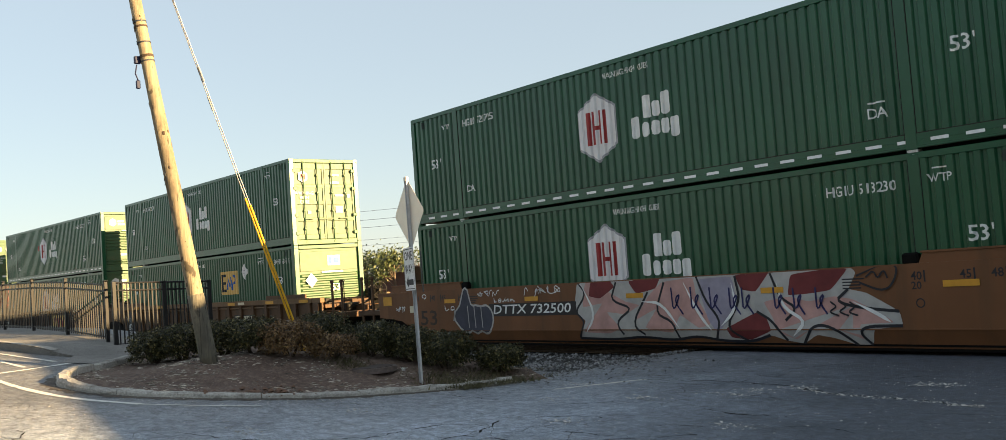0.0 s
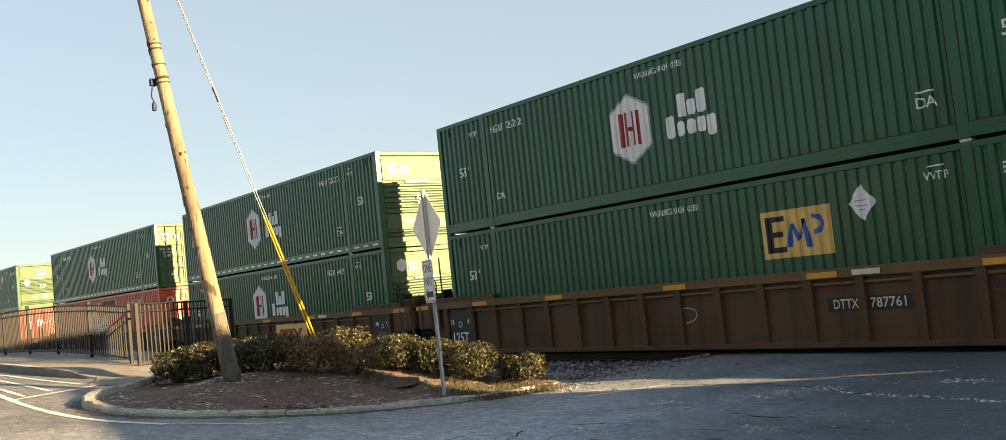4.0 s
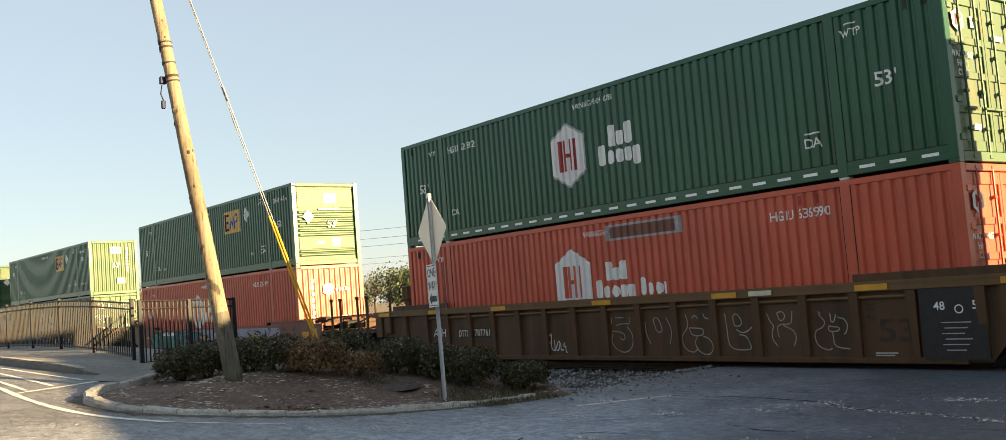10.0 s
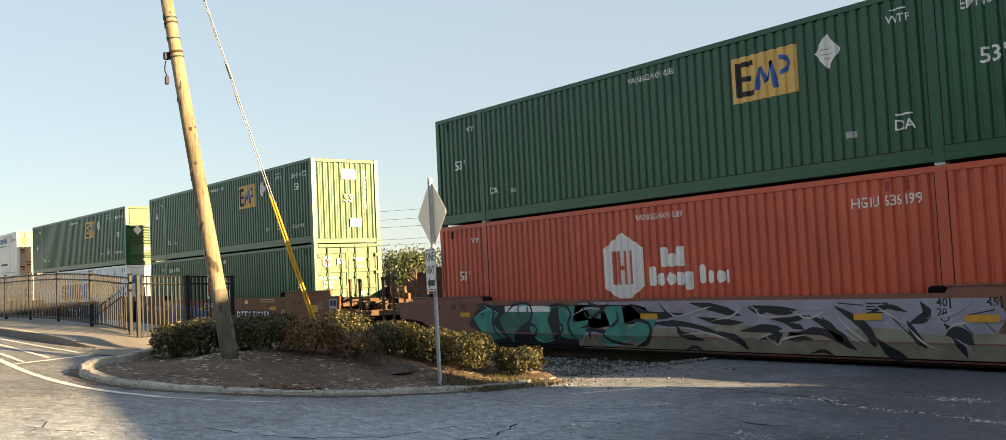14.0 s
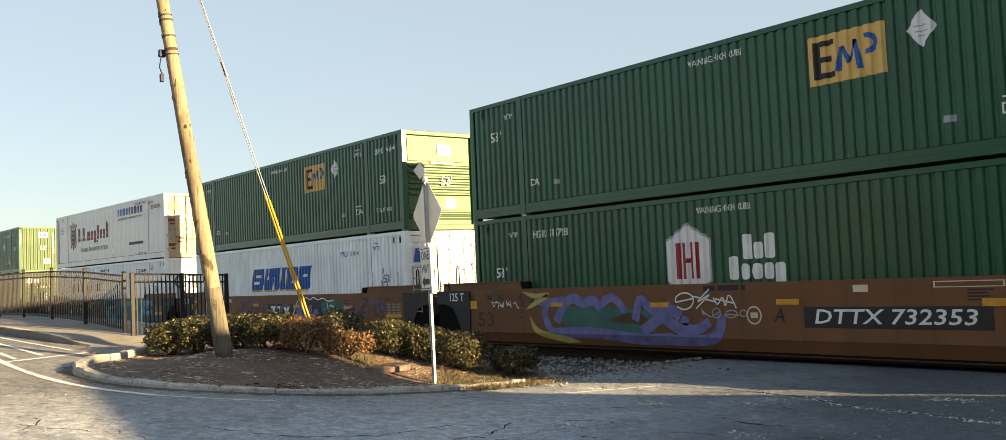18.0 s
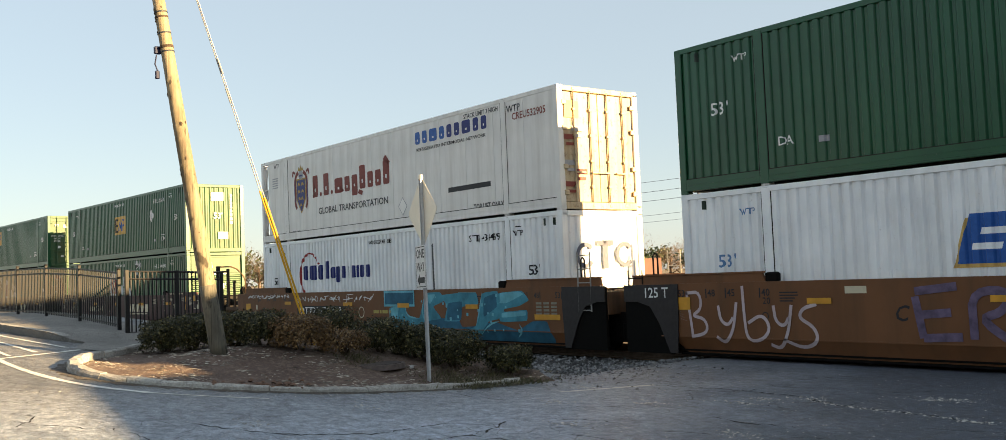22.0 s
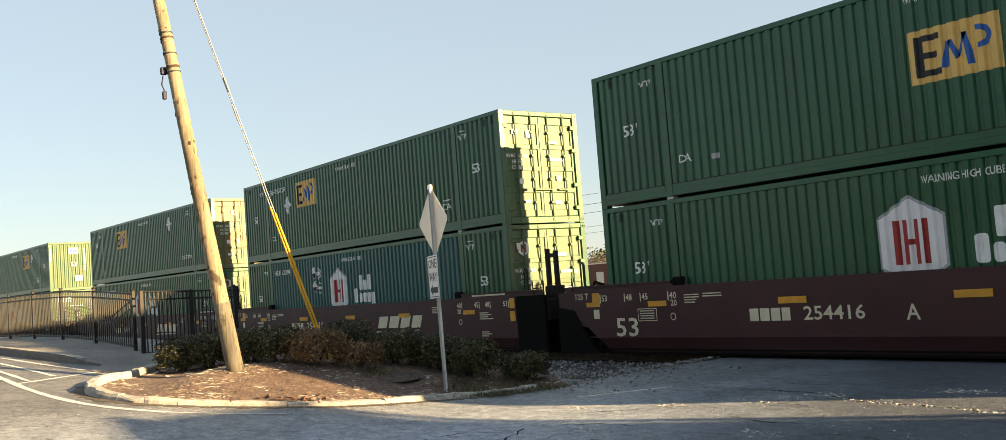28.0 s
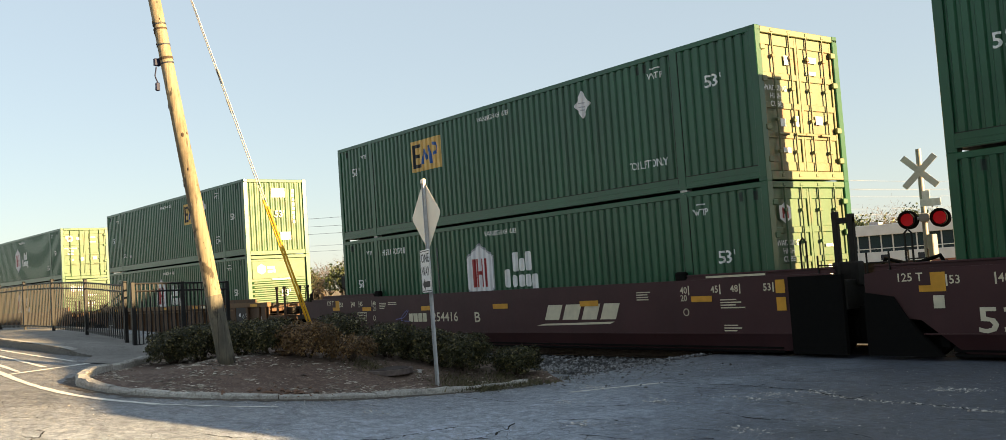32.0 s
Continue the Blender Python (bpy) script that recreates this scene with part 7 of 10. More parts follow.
    sill_mark(car, rects((-0.045, 0.045, -0.03, 0.03)), 1.35, 0.92, LEMON, "data_plate", 0.016)
    tiny_lines(car, 0.75, 1.25, 0.5, 5, BEIGE_SPRAY)
    stack(6, emp_box(True, "upright", "EMHU 649722", tlo=-1.08, side53=2.02, seed=61, skin=GREEN), hub_box(False, "door", "", "HGIU 515728", seed=62), car)

    car = well_car(ORANGE, "orange-brown well car with blue and white scrawls", seed=7)
    common_sill(car, DARKMARK, ((-16.1, 1.06, 0.22, 0.12), (-13.0, 1.10, 0.24, 0.05), (-9.85, 1.12, 0.24, 0.05), (-6.6, 1.07, 0.22, 0.05), (-3.1, 1.02, 0.24, 0.05), (-0.43, 0.79, 0.42, 0.05)))
    for line in ([(-15.97, 1.28), (-15.90, 0.86), (-15.85, 0.46)], [(-15.99, 1.26), (-15.64, 1.30), (-15.60, 0.95), (-15.88, 0.82), (-15.52, 0.78), (-15.46, 0.50), (-15.88, 0.42)],
                 [(-15.20, 1.02), (-15.16, 0.74), (-14.98, 0.64), (-14.86, 0.80)], [(-14.77, 1.08), (-14.86, 0.55), (-15.08, 0.30), (-15.26, 0.44)],
                 [(-14.62, 1.38), (-14.60, 0.80), (-14.55, 0.36), (-14.20, 0.40), (-14.02, 0.62), (-14.20, 0.88), (-14.52, 0.70)],
                 [(-13.95, 1.02), (-13.92, 0.74), (-13.74, 0.64), (-13.64, 0.80)], [(-13.57, 1.03), (-13.66, 0.50), (-13.86, 0.24), (-14.06, 0.32)],
                 [(-13.06, 1.04), (-13.34, 0.98), (-13.44, 0.80), (-13.12, 0.66), (-13.04, 0.40), (-13.38, 0.26), (-13.76, 0.42)]):
        sill_mark(car, stroke(curve_through(line, 4), 0.062), 0.0, 0.0, PINK_CHALK, "graffiti", 0.012)
    for k in range(4):
        sill_mark(car, stroke([(0, 0.03), (0.09 + 0.02 * k, -0.02)], 0.025, True), -16.22 + 0.03 * k, 0.92 - 0.06 * k, PINK_CHALK, "graffiti", 0.012)
    sill_mark(car, rects((-1.02, 1.02, -0.29, 0.29)), -7.9, 0.86, PLATE, "number_panel")
    sill_mark(car, joined(rects((-0.72, -0.26, 0.12, 0.20), (-0.58, -0.38, -0.2, 0.12), (-0.18, 0.26, 0.12, 0.20), (-0.06, 0.14, -0.2, 0.12)), polygon([(0.24, 0.2), (0.42, 0.2), (0.8, -0.2), (0.6, -0.2)]), polygon([(0.62, 0.2), (0.8, 0.2), (0.42, -0.2), (0.24, -0.2)])), -7.9, 0.88, MARK, "logo_bar", 0.008)
    daub(car, [(-6.92, 0.74), (-6.49, 1.34), (-5.94, 1.33), (-5.58, 1.39), (-4.78, 1.33), (-4.01, 1.26), (-3.8, 1.1), (-3.77, 0.46), (-3.85, 0.18), (-4.24, 0.21), (-4.73, 0.28), (-5.33, 0.26), (-5.81, 0.3), (-6.17, 0.35), (-6.37, 0.59), (-6.79, 0.62)], DARKMARK, 0.0039)
    daub(car, [(-4.85, 1.22), (-4.27, 1.26), (-3.39, 1.22), (-3.46, 0.8), (-4.32, 0.71), (-4.8, 0.66)], DARK_GREEN, 0.0043)
    line_on(car, [(-6.92, 0.74), (-6.46, 1.37), (-6.17, 1.26), (-5.89, 1.38), (-5.59, 1.25), (-5.42, 1.39), (-5.05, 1.25), (-4.75, 1.35), (-4.4, 1.21), (-4.01, 1.26)], 0.035, MARK, 0.0047)
    line_on(car, [(-6.79, 0.62), (-6.37, 0.56), (-6.24, 0.36), (-6.13, 0.24), (-5.94, 0.48)], 0.035, MARK, 0.0051)
    line_on(car, [(-5.95, 0.3), (-5.67, 0.22), (-5.45, 0.37), (-5.19, 0.23), (-4.92, 0.35), (-4.67, 0.25), (-4.35, 0.29)], 0.035, MARK, 0.0055)
    line_on(car, [(-4.35, 0.29), (-4.06, 0.14), (-3.82, 0.2), (-3.78, 0.36)], 0.035, MARK, 0.0059)
    line_on(car, [(-4.41, 1.16), (-4.4, 0.94), (-4.31, 0.86)], 0.035, MARK, 0.0063)
    line_on(car, [(-4.29, 1.05), (-4.16, 1.12), (-4.07, 1.01)], 0.035, MARK, 0.0067)
    line_on(car, [(-4.02, 1.1), (-3.94, 0.94)], 0.035, MARK, 0.0071)
    daub(car, [(-7.04, 0.38), (-6.98, 0.55), (-6.82, 0.6), (-6.64, 0.55), (-6.58, 0.41), (-6.67, 0.26), (-6.85, 0.22), (-7.01, 0.25)], DARKMARK, 0.0075)
    line_on(car, [(-7.04, 0.38), (-6.98, 0.55), (-6.82, 0.6), (-6.64, 0.55), (-6.58, 0.41), (-6.67, 0.26), (-6.85, 0.22), (-7.01, 0.25), (-7.04, 0.38)], 0.03, MARK, 0.0079)
    line_on(car, [(-6.95, 0.38), (-6.85, 0.31), (-6.7, 0.39)], 0.03, MARK, 0.0083)
    line_on(car, [(-6.9, 0.47), (-6.88, 0.44)], 0.03, MARK, 0.0087)
    line_on(car, [(-6.74, 0.49), (-6.73, 0.45)], 0.03, MARK, 0.0091)
    def wide_lines(wide, mat, *lines):
        for k, line in enumerate(lines):
            sill_mark(car, stroke(curve_through(line, 4), wide), 0.0, 0.0, mat, "graffiti", 0.010 + 0.0002 * k)

    wide_lines(0.22, LILAC, [(-6.38, 1.28), (-6.55, 0.49)], [(-6.6, 0.86), (-5.92, 1.23)], [(-6.43, 0.9), (-5.76, 0.45)], [(-5.62, 1.1), (-5.50, 0.55), (-5.20, 1.02), (-4.95, 0.50), (-4.60, 1.05), (-4.29, 0.52)], [(-5.49, 0.39), (-4.66, 0.48), (-3.78, 0.55)], [(-3.49, 0.79), (-3.31, 0.45), (-2.84, 0.56), (-2.91, 1.11)], [(-3.31, 1.09), (-3.12, 0.62)])
    wide_lines(0.13, PALE_LILAC, [(-11.27, 1.16), (-11.16, 0.51)], [(-11.27, 1.24), (-10.59, 1.31)], [(-11.23, 0.87), (-10.7, 0.91)], [(-11.16, 0.51), (-10.54, 0.54)], [(-10.36, 0.51), (-10.4, 1.23), (-9.79, 1.25), (-9.9, 0.91), (-10.31, 0.83), (-9.67, 0.39)], [(-9.28, 1.13), (-9.63, 0.83), (-9.4, 0.36), (-9.03, 0.44)], [(-8.92, 1.13), (-8.82, 0.29)], [(-8.57, 0.3), (-8.66, 1.12), (-8.1, 0.31), (-8.16, 1.15)], [(-7.17, 1.11), (-7.89, 1.12), (-7.83, 0.31), (-7.21, 0.37)], [(-7.87, 0.71), (-7.37, 0.74)])
    wide_lines(0.09, PALE_LILAC, [(-1.77, 1.17), (-1.25, 1.23)], [(-1.55, 1.19), (-1.5, 0.81)], [(-1.34, 0.81), (-1.15, 1.32), (-0.9, 0.84)], [(-1.27, 1.01), (-0.95, 1.04)], [(-1.9, 0.99), (-2.01, 0.78), (-2.25, 0.81), (-2.36, 1.03), (-2.22, 1.21), (-1.99, 1.18), (-1.9, 0.99)], [(-2.73, 0.82), (-2.57, 0.94), (-2.38, 0.81)])
    sill_mark(car, rects(*[(-0.4 + 0.27 * k, -0.2 + 0.27 * k, -0.08 * j - 0.03, -0.08 * j + 0.02) for k in range(3) for j in range(4)]), -0.41, 1.12, BEIGE_SPRAY, "small_print")
    sill_mark(car, italic("C", 0.25, 0.22), -11.5, 0.88, DARKMARK)
    sill_mark(car, rects((-0.2, 0.2, -0.06, 0.06)), -12.3, 1.28, CREAM, "data_plate")
    sill_mark(car, lettering("125 T", 0.2), -16.76, 1.27, MARK, "lettering", 0.042)
    sill_mark(car, rects((-0.06, 0.06, -0.10, 0.10)), -16.42, 0.98, LEMON, "data_plate", 0.008)
    low = container("container", "white corrugated container in the well, blue wordmark", WHITE, "door")
    std_marks(low, "SWRU 950964", "", ink=PALEBLUE, da=False, warn=False, number_dx=-3.3, number_z=2.37)
    for mat, off, lift in ((SIGNYEL, -0.06, 0.004), (BLUE, 0.0, 0.007)):
        stencil("wordmark_bar", bars((0.95, 1.2, 0.32, 0.80, 0.86), 0.76, 0.12, 0.30), HL - 8.25 + off, 1.73 + off, low, mat, lift=lift)
    stencil("wordmark_gap", rects((-2.06, -1.60, 0.06, 0.16), (-2.12, -1.66, -0.17, -0.07), (-1.02, -0.92, -0.02, 0.39), (-0.52, -0.42, -0.39, 0.06), (0.95, 1.25, -0.17, -0.08), (1.75, 2.1, 0.02, 0.11), lean=0.30), HL - 8.25, 1.73, low, WHITE, lift=0.010)
    drip = random.Random(77)
    for k in range(11):
        u, top, run = drip.uniform(-2.3, -0.5), drip.uniform(1.5, 2.5), drip.uniform(0.15, 0.6)
        stencil("rust_streak", stroke(curve_through([(0, 0), (drip.uniform(-0.05, 0.05), -run / 2), (drip.uniform(-0.04, 0.1), -run)], 3), drip.uniform(0.02, 0.05), True), HL + u, top, low, drip.choice((RUSTRED, LEMON, GREYMARK)), lift=0.006)
    end_x(low, -0.75, 2.2, bars((0.3, 0.12), 0.4, 0.06, 0.2), BLUE, "end_label", -0.04)
    stack(7, emp_box(True, "louver", "EMHU 646144", -5.4, placard_dx=-4.02, tlo=-1.08, seed=71, skin=GREEN), low, car)

    car = well_car(ORANGE, "orange-brown well car with cyan graffiti", rear="coupler", seed=8)
    common_sill(car, DARKMARK, ((-17.1, 0.98, 0.2, 0.12), (-13.86, 1.11, 0.24, 0.05), (-9.73, 1.07, 0.28, 0.055), (-6.58, 1.03, 0.30, 0.06), (-3.35, 1.0, 0.26, 0.055), (-0.43, 0.76, 0.45, 0.06)))
    daub(car, [(-7.22, 0.58), (-5.68, 0.71), (-3.95, 0.68), (-3.81, 0.48), (-3.19, 0.51), (-2.45, 0.64), (-1.52, 0.43), (-0.99, 0.66), (-0.45, 0.67), (-0.22, 0.14), (-2.35, 0.14), (-4.65, 0.19), (-7.25, 0.24)], DEEP_CYAN, 0.0044)
    daub(car, [(-7.34, 0.97), (-6.51, 1.07), (-6.44, 0.73), (-5.78, 0.67), (-5.48, 1.37), (-4.74, 1.38), (-4.55, 1.15), (-5.12, 1), (-4.7, 0.68), (-5.5, 0.6), (-5.9, 0.3), (-7.18, 0.3)], CYAN, 0.0048)
    daub(car, [(-4.74, 1.3), (-3.75, 1.36), (-3.13, 1.35), (-3.06, 1.05), (-3.85, 0.99), (-3.88, 0.62), (-4.62, 0.61), (-4.43, 0.99)], CYAN, 0.0052)
    daub(car, [(-4.42, 1.09), (-3.76, 1.14), (-3.83, 0.65), (-4.48, 0.64)], DEEP_CYAN, 0.0056)
    daub(car, [(-3.19, 0.51), (-2.91, 1.34), (-2.25, 1.39), (-2.23, 0.7), (-2.66, 0.64), (-3.06, 0.28), (-3.9, 0.31)], CYAN, 0.0060)
    daub(car, [(-2.29, 1.33), (-1.32, 1.38), (-1.06, 1.15), (-1.45, 1.01), (-2.04, 0.94), (-2.04, 0.87), (-1.14, 0.93), (-1.16, 0.66), (-2.24, 0.62)], CYAN, 0.0064)
    daub(car, [(-2.19, 1.33), (-1.42, 1.36), (-1.26, 1.29), (-1.93, 1.08), (-2.19, 1.08)], PALE_CYAN, 0.0068)
    daub(car, [(-7.28, 0.95), (-6.82, 1.03), (-6.93, 0.58), (-7.19, 0.44)], PALE_CYAN, 0.0072)
    daub(car, [(-5.45, 1.31), (-4.95, 1.33), (-5.25, 1.05)], PALE_CYAN, 0.0076)
    daub(car, [(-2.13, 0.85), (-1.2, 0.9), (-1.21, 0.79), (-2.14, 0.73)], PALE_CYAN, 0.0080)
    daub(car, [(-2.84, 1.22), (-2.33, 1.33), (-2.31, 0.99), (-2.88, 0.73)], DEEP_CYAN, 0.0084)
    line_on(car, [(-7.34, 0.97), (-7.3, 0.58), (-7.18, 0.27)], 0.045, PALE_CYAN, 0.0088, True)
    line_on(car, [(-6.51, 1.07), (-6.44, 0.73), (-5.78, 0.67)], 0.045, PALE_CYAN, 0.0092, True)
    line_on(car, [(-5.48, 1.37), (-5.67, 0.86), (-5.5, 0.6)], 0.045, PALE_CYAN, 0.0096, True)
    line_on(car, [(-2.91, 1.34), (-3.04, 0.87), (-3.19, 0.51)], 0.045, PALE_CYAN, 0.0100, True)
    line_on(car, [(-2.28, 1.08), (-1.73, 1.15), (-1.35, 1.34)], 0.045, PALE_CYAN, 0.0104, True)
    line_on(car, [(-3.06, 0.28), (-2.6, 0.58), (-2.24, 0.64)], 0.045, PALE_CYAN, 0.0108, True)
    line_on(car, [(-3.91, 1.36), (-3.13, 1.35)], 0.045, PALE_CYAN, 0.0112, True)
    line_on(car, [(-1.48, 0.6), (-1.32, 0.43), (-1.59, 0.26)], 0.045, PALE_CYAN, 0.0116, True)
    line_on(car, [(-6.26, 0.59), (-5.89, 0.4), (-5.42, 0.54)], 0.045, PALE_CYAN, 0.0120, True)
    sill_mark(car, rects((-0.8, 0.8, -0.22, 0.22)), -6.8, 1.22, PALE_CYAN, "graffiti", 0.0156)
    sill_mark(car, rects((-0.74, 0.74, -0.16, 0.16)), -6.8, 1.22, DEEP_CYAN, "graffiti", 0.0165)
    rnd = random.Random(77)
    for k in range(36):
        a, b, q = rnd.uniform(-7.2, -1.4), rnd.uniform(0.3, 1.3), rnd.uniform(0.02, 0.045)
        sill_mark(car, rects((-q, q, -q, q)), a, b, PALE_CYAN, "graffiti", 0.0160)
    sill_mark(car, rects((-1.6, 1.6, -0.16, 0.16)), -11.57, 0.86, PLATE, "number_panel")
    sill_mark(car, italic("DTTX 732353", 0.21, 2.8), -11.57, 0.86, MARK, "lettering", 0.008)
    for a, w, q in ((-12.85, 0.7, 1), (-12.0, 0.8, 2), (-11.1, 0.9, 3), (-10.4, 0.6, 4), (-9.75, 0.6, 5), (-8.75, 1.2, 6)):
        scrawl(car, a, 1.24, w, 0.26, MARK, 140 + q)
    scrawl(car, -16.2, 1.34, 1.9, 0.16, MARK, 150)
    scrawl(car, -14.5, 1.34, 1.5, 0.2, MARK, 151)
    sill_mark(car, ring(0.17, 0.03, 0, 6.28), -8.93, 0.83, CREAM, "marking_ring")
    sill_mark(car, rects((-0.06, 0.06, -0.08, 0.08)), -16.4, 0.97, CREAM, "data_plate")
    sill_mark(car, lettering("53", 0.36, 0.7), -15.62, 0.70, FADED_BLACK)
    sill_mark(car, bars((0.3, 0.1, 0.3, 0.1, 0.25), 0.09), -7.6, 0.85, LEMON, "small_print")
    sill_mark(car, rects(*[(-0.4 + 0.27 * k, -0.2 + 0.27 * k, -0.08 * j - 0.03, -0.08 * j + 0.02) for k in range(3) for j in range(4)]), -0.43, 1.08, BEIGE_SPRAY, "small_print")
    scrawl(car, 0.95, 1.1, 0.35, 0.3, PALE_GREY, 152, thick=0.02)
    top = container("refrigerated_container", "dirty white smooth-sided refrigerated container with dark red wordmark", REEFER, "door", True, flat=True, door_paint=REEFER_DOOR)
    flat = lambda nm, shape, dx, z, mat, lift=0.004: stencil(nm, shape, HL + dx, z, top, mat, "flat", lift, "", -HW + 0.002)

    def heavy(kinds, x_high, gap, dx, z, mats):
        """A row of heavy rounded bars, each with a slit cut into it."""
        for k, q in enumerate(blobs(kinds, x_high, gap)):
            mid = (min(a for a, b in q[0]) + max(a for a, b in q[0])) / 2
            head, wide = max(b for a, b in q[0]), max(a for a, b in q[0]) - mid
            flat("wordmark", q, dx, z, mats[k % len(mats)])
            if wide > 0.09:
                flat("wordmark_gap", rects((mid - wide * 0.2, mid + wide * 0.2, head * 0.24, head * 0.40)), dx, z, REEFER, 0.008)

    heavy("tptpwsdtsst", 0.47, 0.13, -9.81, 1.34, (MAROONMARK,))
    flat("wordmark_bar", joined(polygon([(-2.42, 0.0), (-2.30, 0.42), (-2.22, 0.40), (-2.30, -0.02)]), polygon([(2.05, 0.74), (2.20, 0.86), (2.44, 0.62), (2.32, 0.55)]), polygon([(-0.45, 0.0), (-0.60, 0.12), (-0.5, 0.2), (-0.3, 0.05)]), polygon([(0.55, -0.12), (0.8, -0.2), (0.86, -0.08), (0.62, 0.0)])), -9.81, 1.34, MAROONMARK)
    flat("lettering", lettering("GLOBAL TRANSPORTATION", 0.2, 4.3), -9.68, 0.86, DARKMARK)
    # coat of arms: gold-edged navy shield, brown supporters, helmet and plume
    flat("crest", polygon([(-0.34, 0.36), (0.34, 0.36), (0.34, -0.34), (0, -0.82), (-0.34, -0.34)]), -13.05, 1.70, GOLD)
    flat("crest", polygon([(-0.29, 0.31), (0.29, 0.31), (0.29, -0.31), (0, -0.75), (-0.29, -0.31)]), -13.05, 1.70, NAVY, 0.007)
    for a, b, w in ((-0.13, 0.16, 0.09), (0.13, 0.16, 0.09), (-0.13, -0.08, 0.09), (0.13, -0.08, 0.09), (-0.10, -0.32, 0.08), (0.10, -0.32, 0.08), (0.0, -0.54, 0.07)):
        flat("crest", polygon([(a - w, b - 0.06), (a - w * 0.3, b - 0.01), (a + w, b - 0.05), (a + w * 0.6, b + 0.03), (a, b + 0.07), (a - w * 0.9, b + 0.05)]), -13.05, 1.70, GOLD, 0.010)
    for k in (-1, 1):
        flat("crest", stroke(curve_through([(k * 0.18, 0.58), (k * 0.38, 0.46), (k * 0.45, 0.18), (k * 0.40, -0.12), (k * 0.46, -0.42), (k * 0.34, -0.64)], 4), 0.13), -13.05, 1.70, MAROONMARK)
        flat("crest", stroke(curve_through([(k * 0.42, 0.55), (k * 0.56, 0.66), (k * 0.60, 0.46)], 3), 0.08), -13.05, 1.70, MAROONMARK, 0.007)
        flat("crest", stroke(curve_through([(k * 0.40, 0.30), (k * 0.50, 0.0), (k * 0.44, -0.40)], 3), 0.04), -13.05, 1.70, NAVY, 0.008)
    flat("crest", regular(12, 0.17, 0.16), -13.05, 2.18, GREYMARK)
    flat("crest", rects((-0.13, 0.13, -0.03, 0.02)), -13.05, 2.16, NAVY, 0.007)
    flat("crest", polygon([(-0.2, 0.0), (0.2, 0.0), (0.13, 0.14), (0.05, 0.06), (0.0, 0.22), (-0.06, 0.06), (-0.14, 0.14)]), -13.05, 2.32, GOLD, 0.007)
    heavy("sswssswss", 0.34, 0.115, -4.35, 2.26, (BLUE, BLUE, BLUE, BLUE, NAVY, NAVY, NAVY, NAVY, NAVY))
    flat("lettering", lettering("REFRIGERATED INTERMODAL NETWORK", 0.09, 3.2), -4.35, 2.1, DARKMARK)
    flat("address_bar", bars((1.85,), 0.13), -3.55, 0.86, DARKMARK)
    flat("lettering", lettering("TOP LIFT ONLY", 0.17, 1.25), -2.75, 0.30, DARKMARK)
    flat("lettering", lettering("STACK LIMIT 3 HIGH", 0.12, 1.45), -2.95, 2.68, DARKMARK)
    flat("lettering", lettering("WTP", 0.17), -1.62, 2.58, DARKMARK)
    flat("lettering", lettering("CREU532905", 0.17, 1.25), -1.05, 2.38, MAROONMARK)
    flat("lettering", lettering("WTP", 0.14), -14.9, 2.66, DARKMARK)
    flat("small_print", rects(*[(-0.25, 0.2, k * 0.08, k * 0.08 + 0.04) for k in range(5)]), -15.0, 1.9, GREYMARK)
    flat("lettering", lettering("TOP LIFT ONLY", 0.13, 0.9), -13.3, 0.26, DARKMARK)
    flat("placard", polygon([(0, 0.26), (0.24, 0), (0, -0.26), (-0.24, 0)]), -6.75, 0.62, GREYMARK)
    flat("placard", polygon([(0, 0.23), (0.21, 0), (0, -0.23), (-0.21, 0)]), -6.75, 0.62, REEFER, 0.007)
    for y in (-HW + 0.06, HW - 0.06):
        for a, b in ((0.2, 1.05), (1.05, 1.9), (1.9, 2.75)):
            part("brace", Geo().tube([(-HL + 0.10, y, a), (-HL + 0.5, y, b)], 0.03, 6).tube([(-HL + 0.5, y, b), (-HL + 0.12, y, b)], 0.022, 6), REEFER, top)
    part("cooling_unit", Geo().box(-HL + 0.18, -HL + 0.5, -0.85, 0.85, 0.9, 2.5, 0.04), GREYMARK, top)
    for k, (u, z) in enumerate(((-0.95, 1.7), (-0.95, 1.1), (-0.95, 0.6), (-0.7, 1.9), (-0.62, 0.9))):
        end_x(top, u, z, rects((-0.16, 0.2, -0.06, 0.06), (-0.1, 0.15, -0.2, -0.13)), GREYMARK if k % 2 else MAROONMARK, "end_label", -0.04)
    end_x(top, -0.85, 2.35, rects((-0.22, 0.22, -0.2, 0.2)), SIGNYEL, "end_label", -0.04)
    low = container("container", "white corrugated container in the well, navy wordmark and red ring", WHITE, "upright")
    std_marks(low, "STTJ 434469", "", ink=DARKMARK, da=False)
    for a0, a1, w in ((1.25, 4.75, 0.05), (1.7, 4.3, 0.08), (2.2, 3.9, 0.10)):
        stencil("logo_ring", ring(0.74, w, a0, a1), HL - 12.6, 1.72, low, CRIMSON, lift=0.004 + w * 0.02)
    for k in range(6):
        a = 1.12 - 0.19 * k
        stencil("logo_ring", regular(8, 0.05 - 0.005 * k, 0.05 - 0.005 * k), HL - 12.6 + 0.70 * math.cos(a), 1.72 + 0.70 * math.sin(a), low, CRIMSON)
    for q in blobs("sws", 0.47, 0.11):
        stencil("wordmark", q, HL - 12.37, 1.56, low, NAVY, lift=0.008)
    for q in blobs("tsdsisiss", 0.37, 0.105):
        stencil("wordmark", q, HL - 10.11, 1.58, low, NAVY)
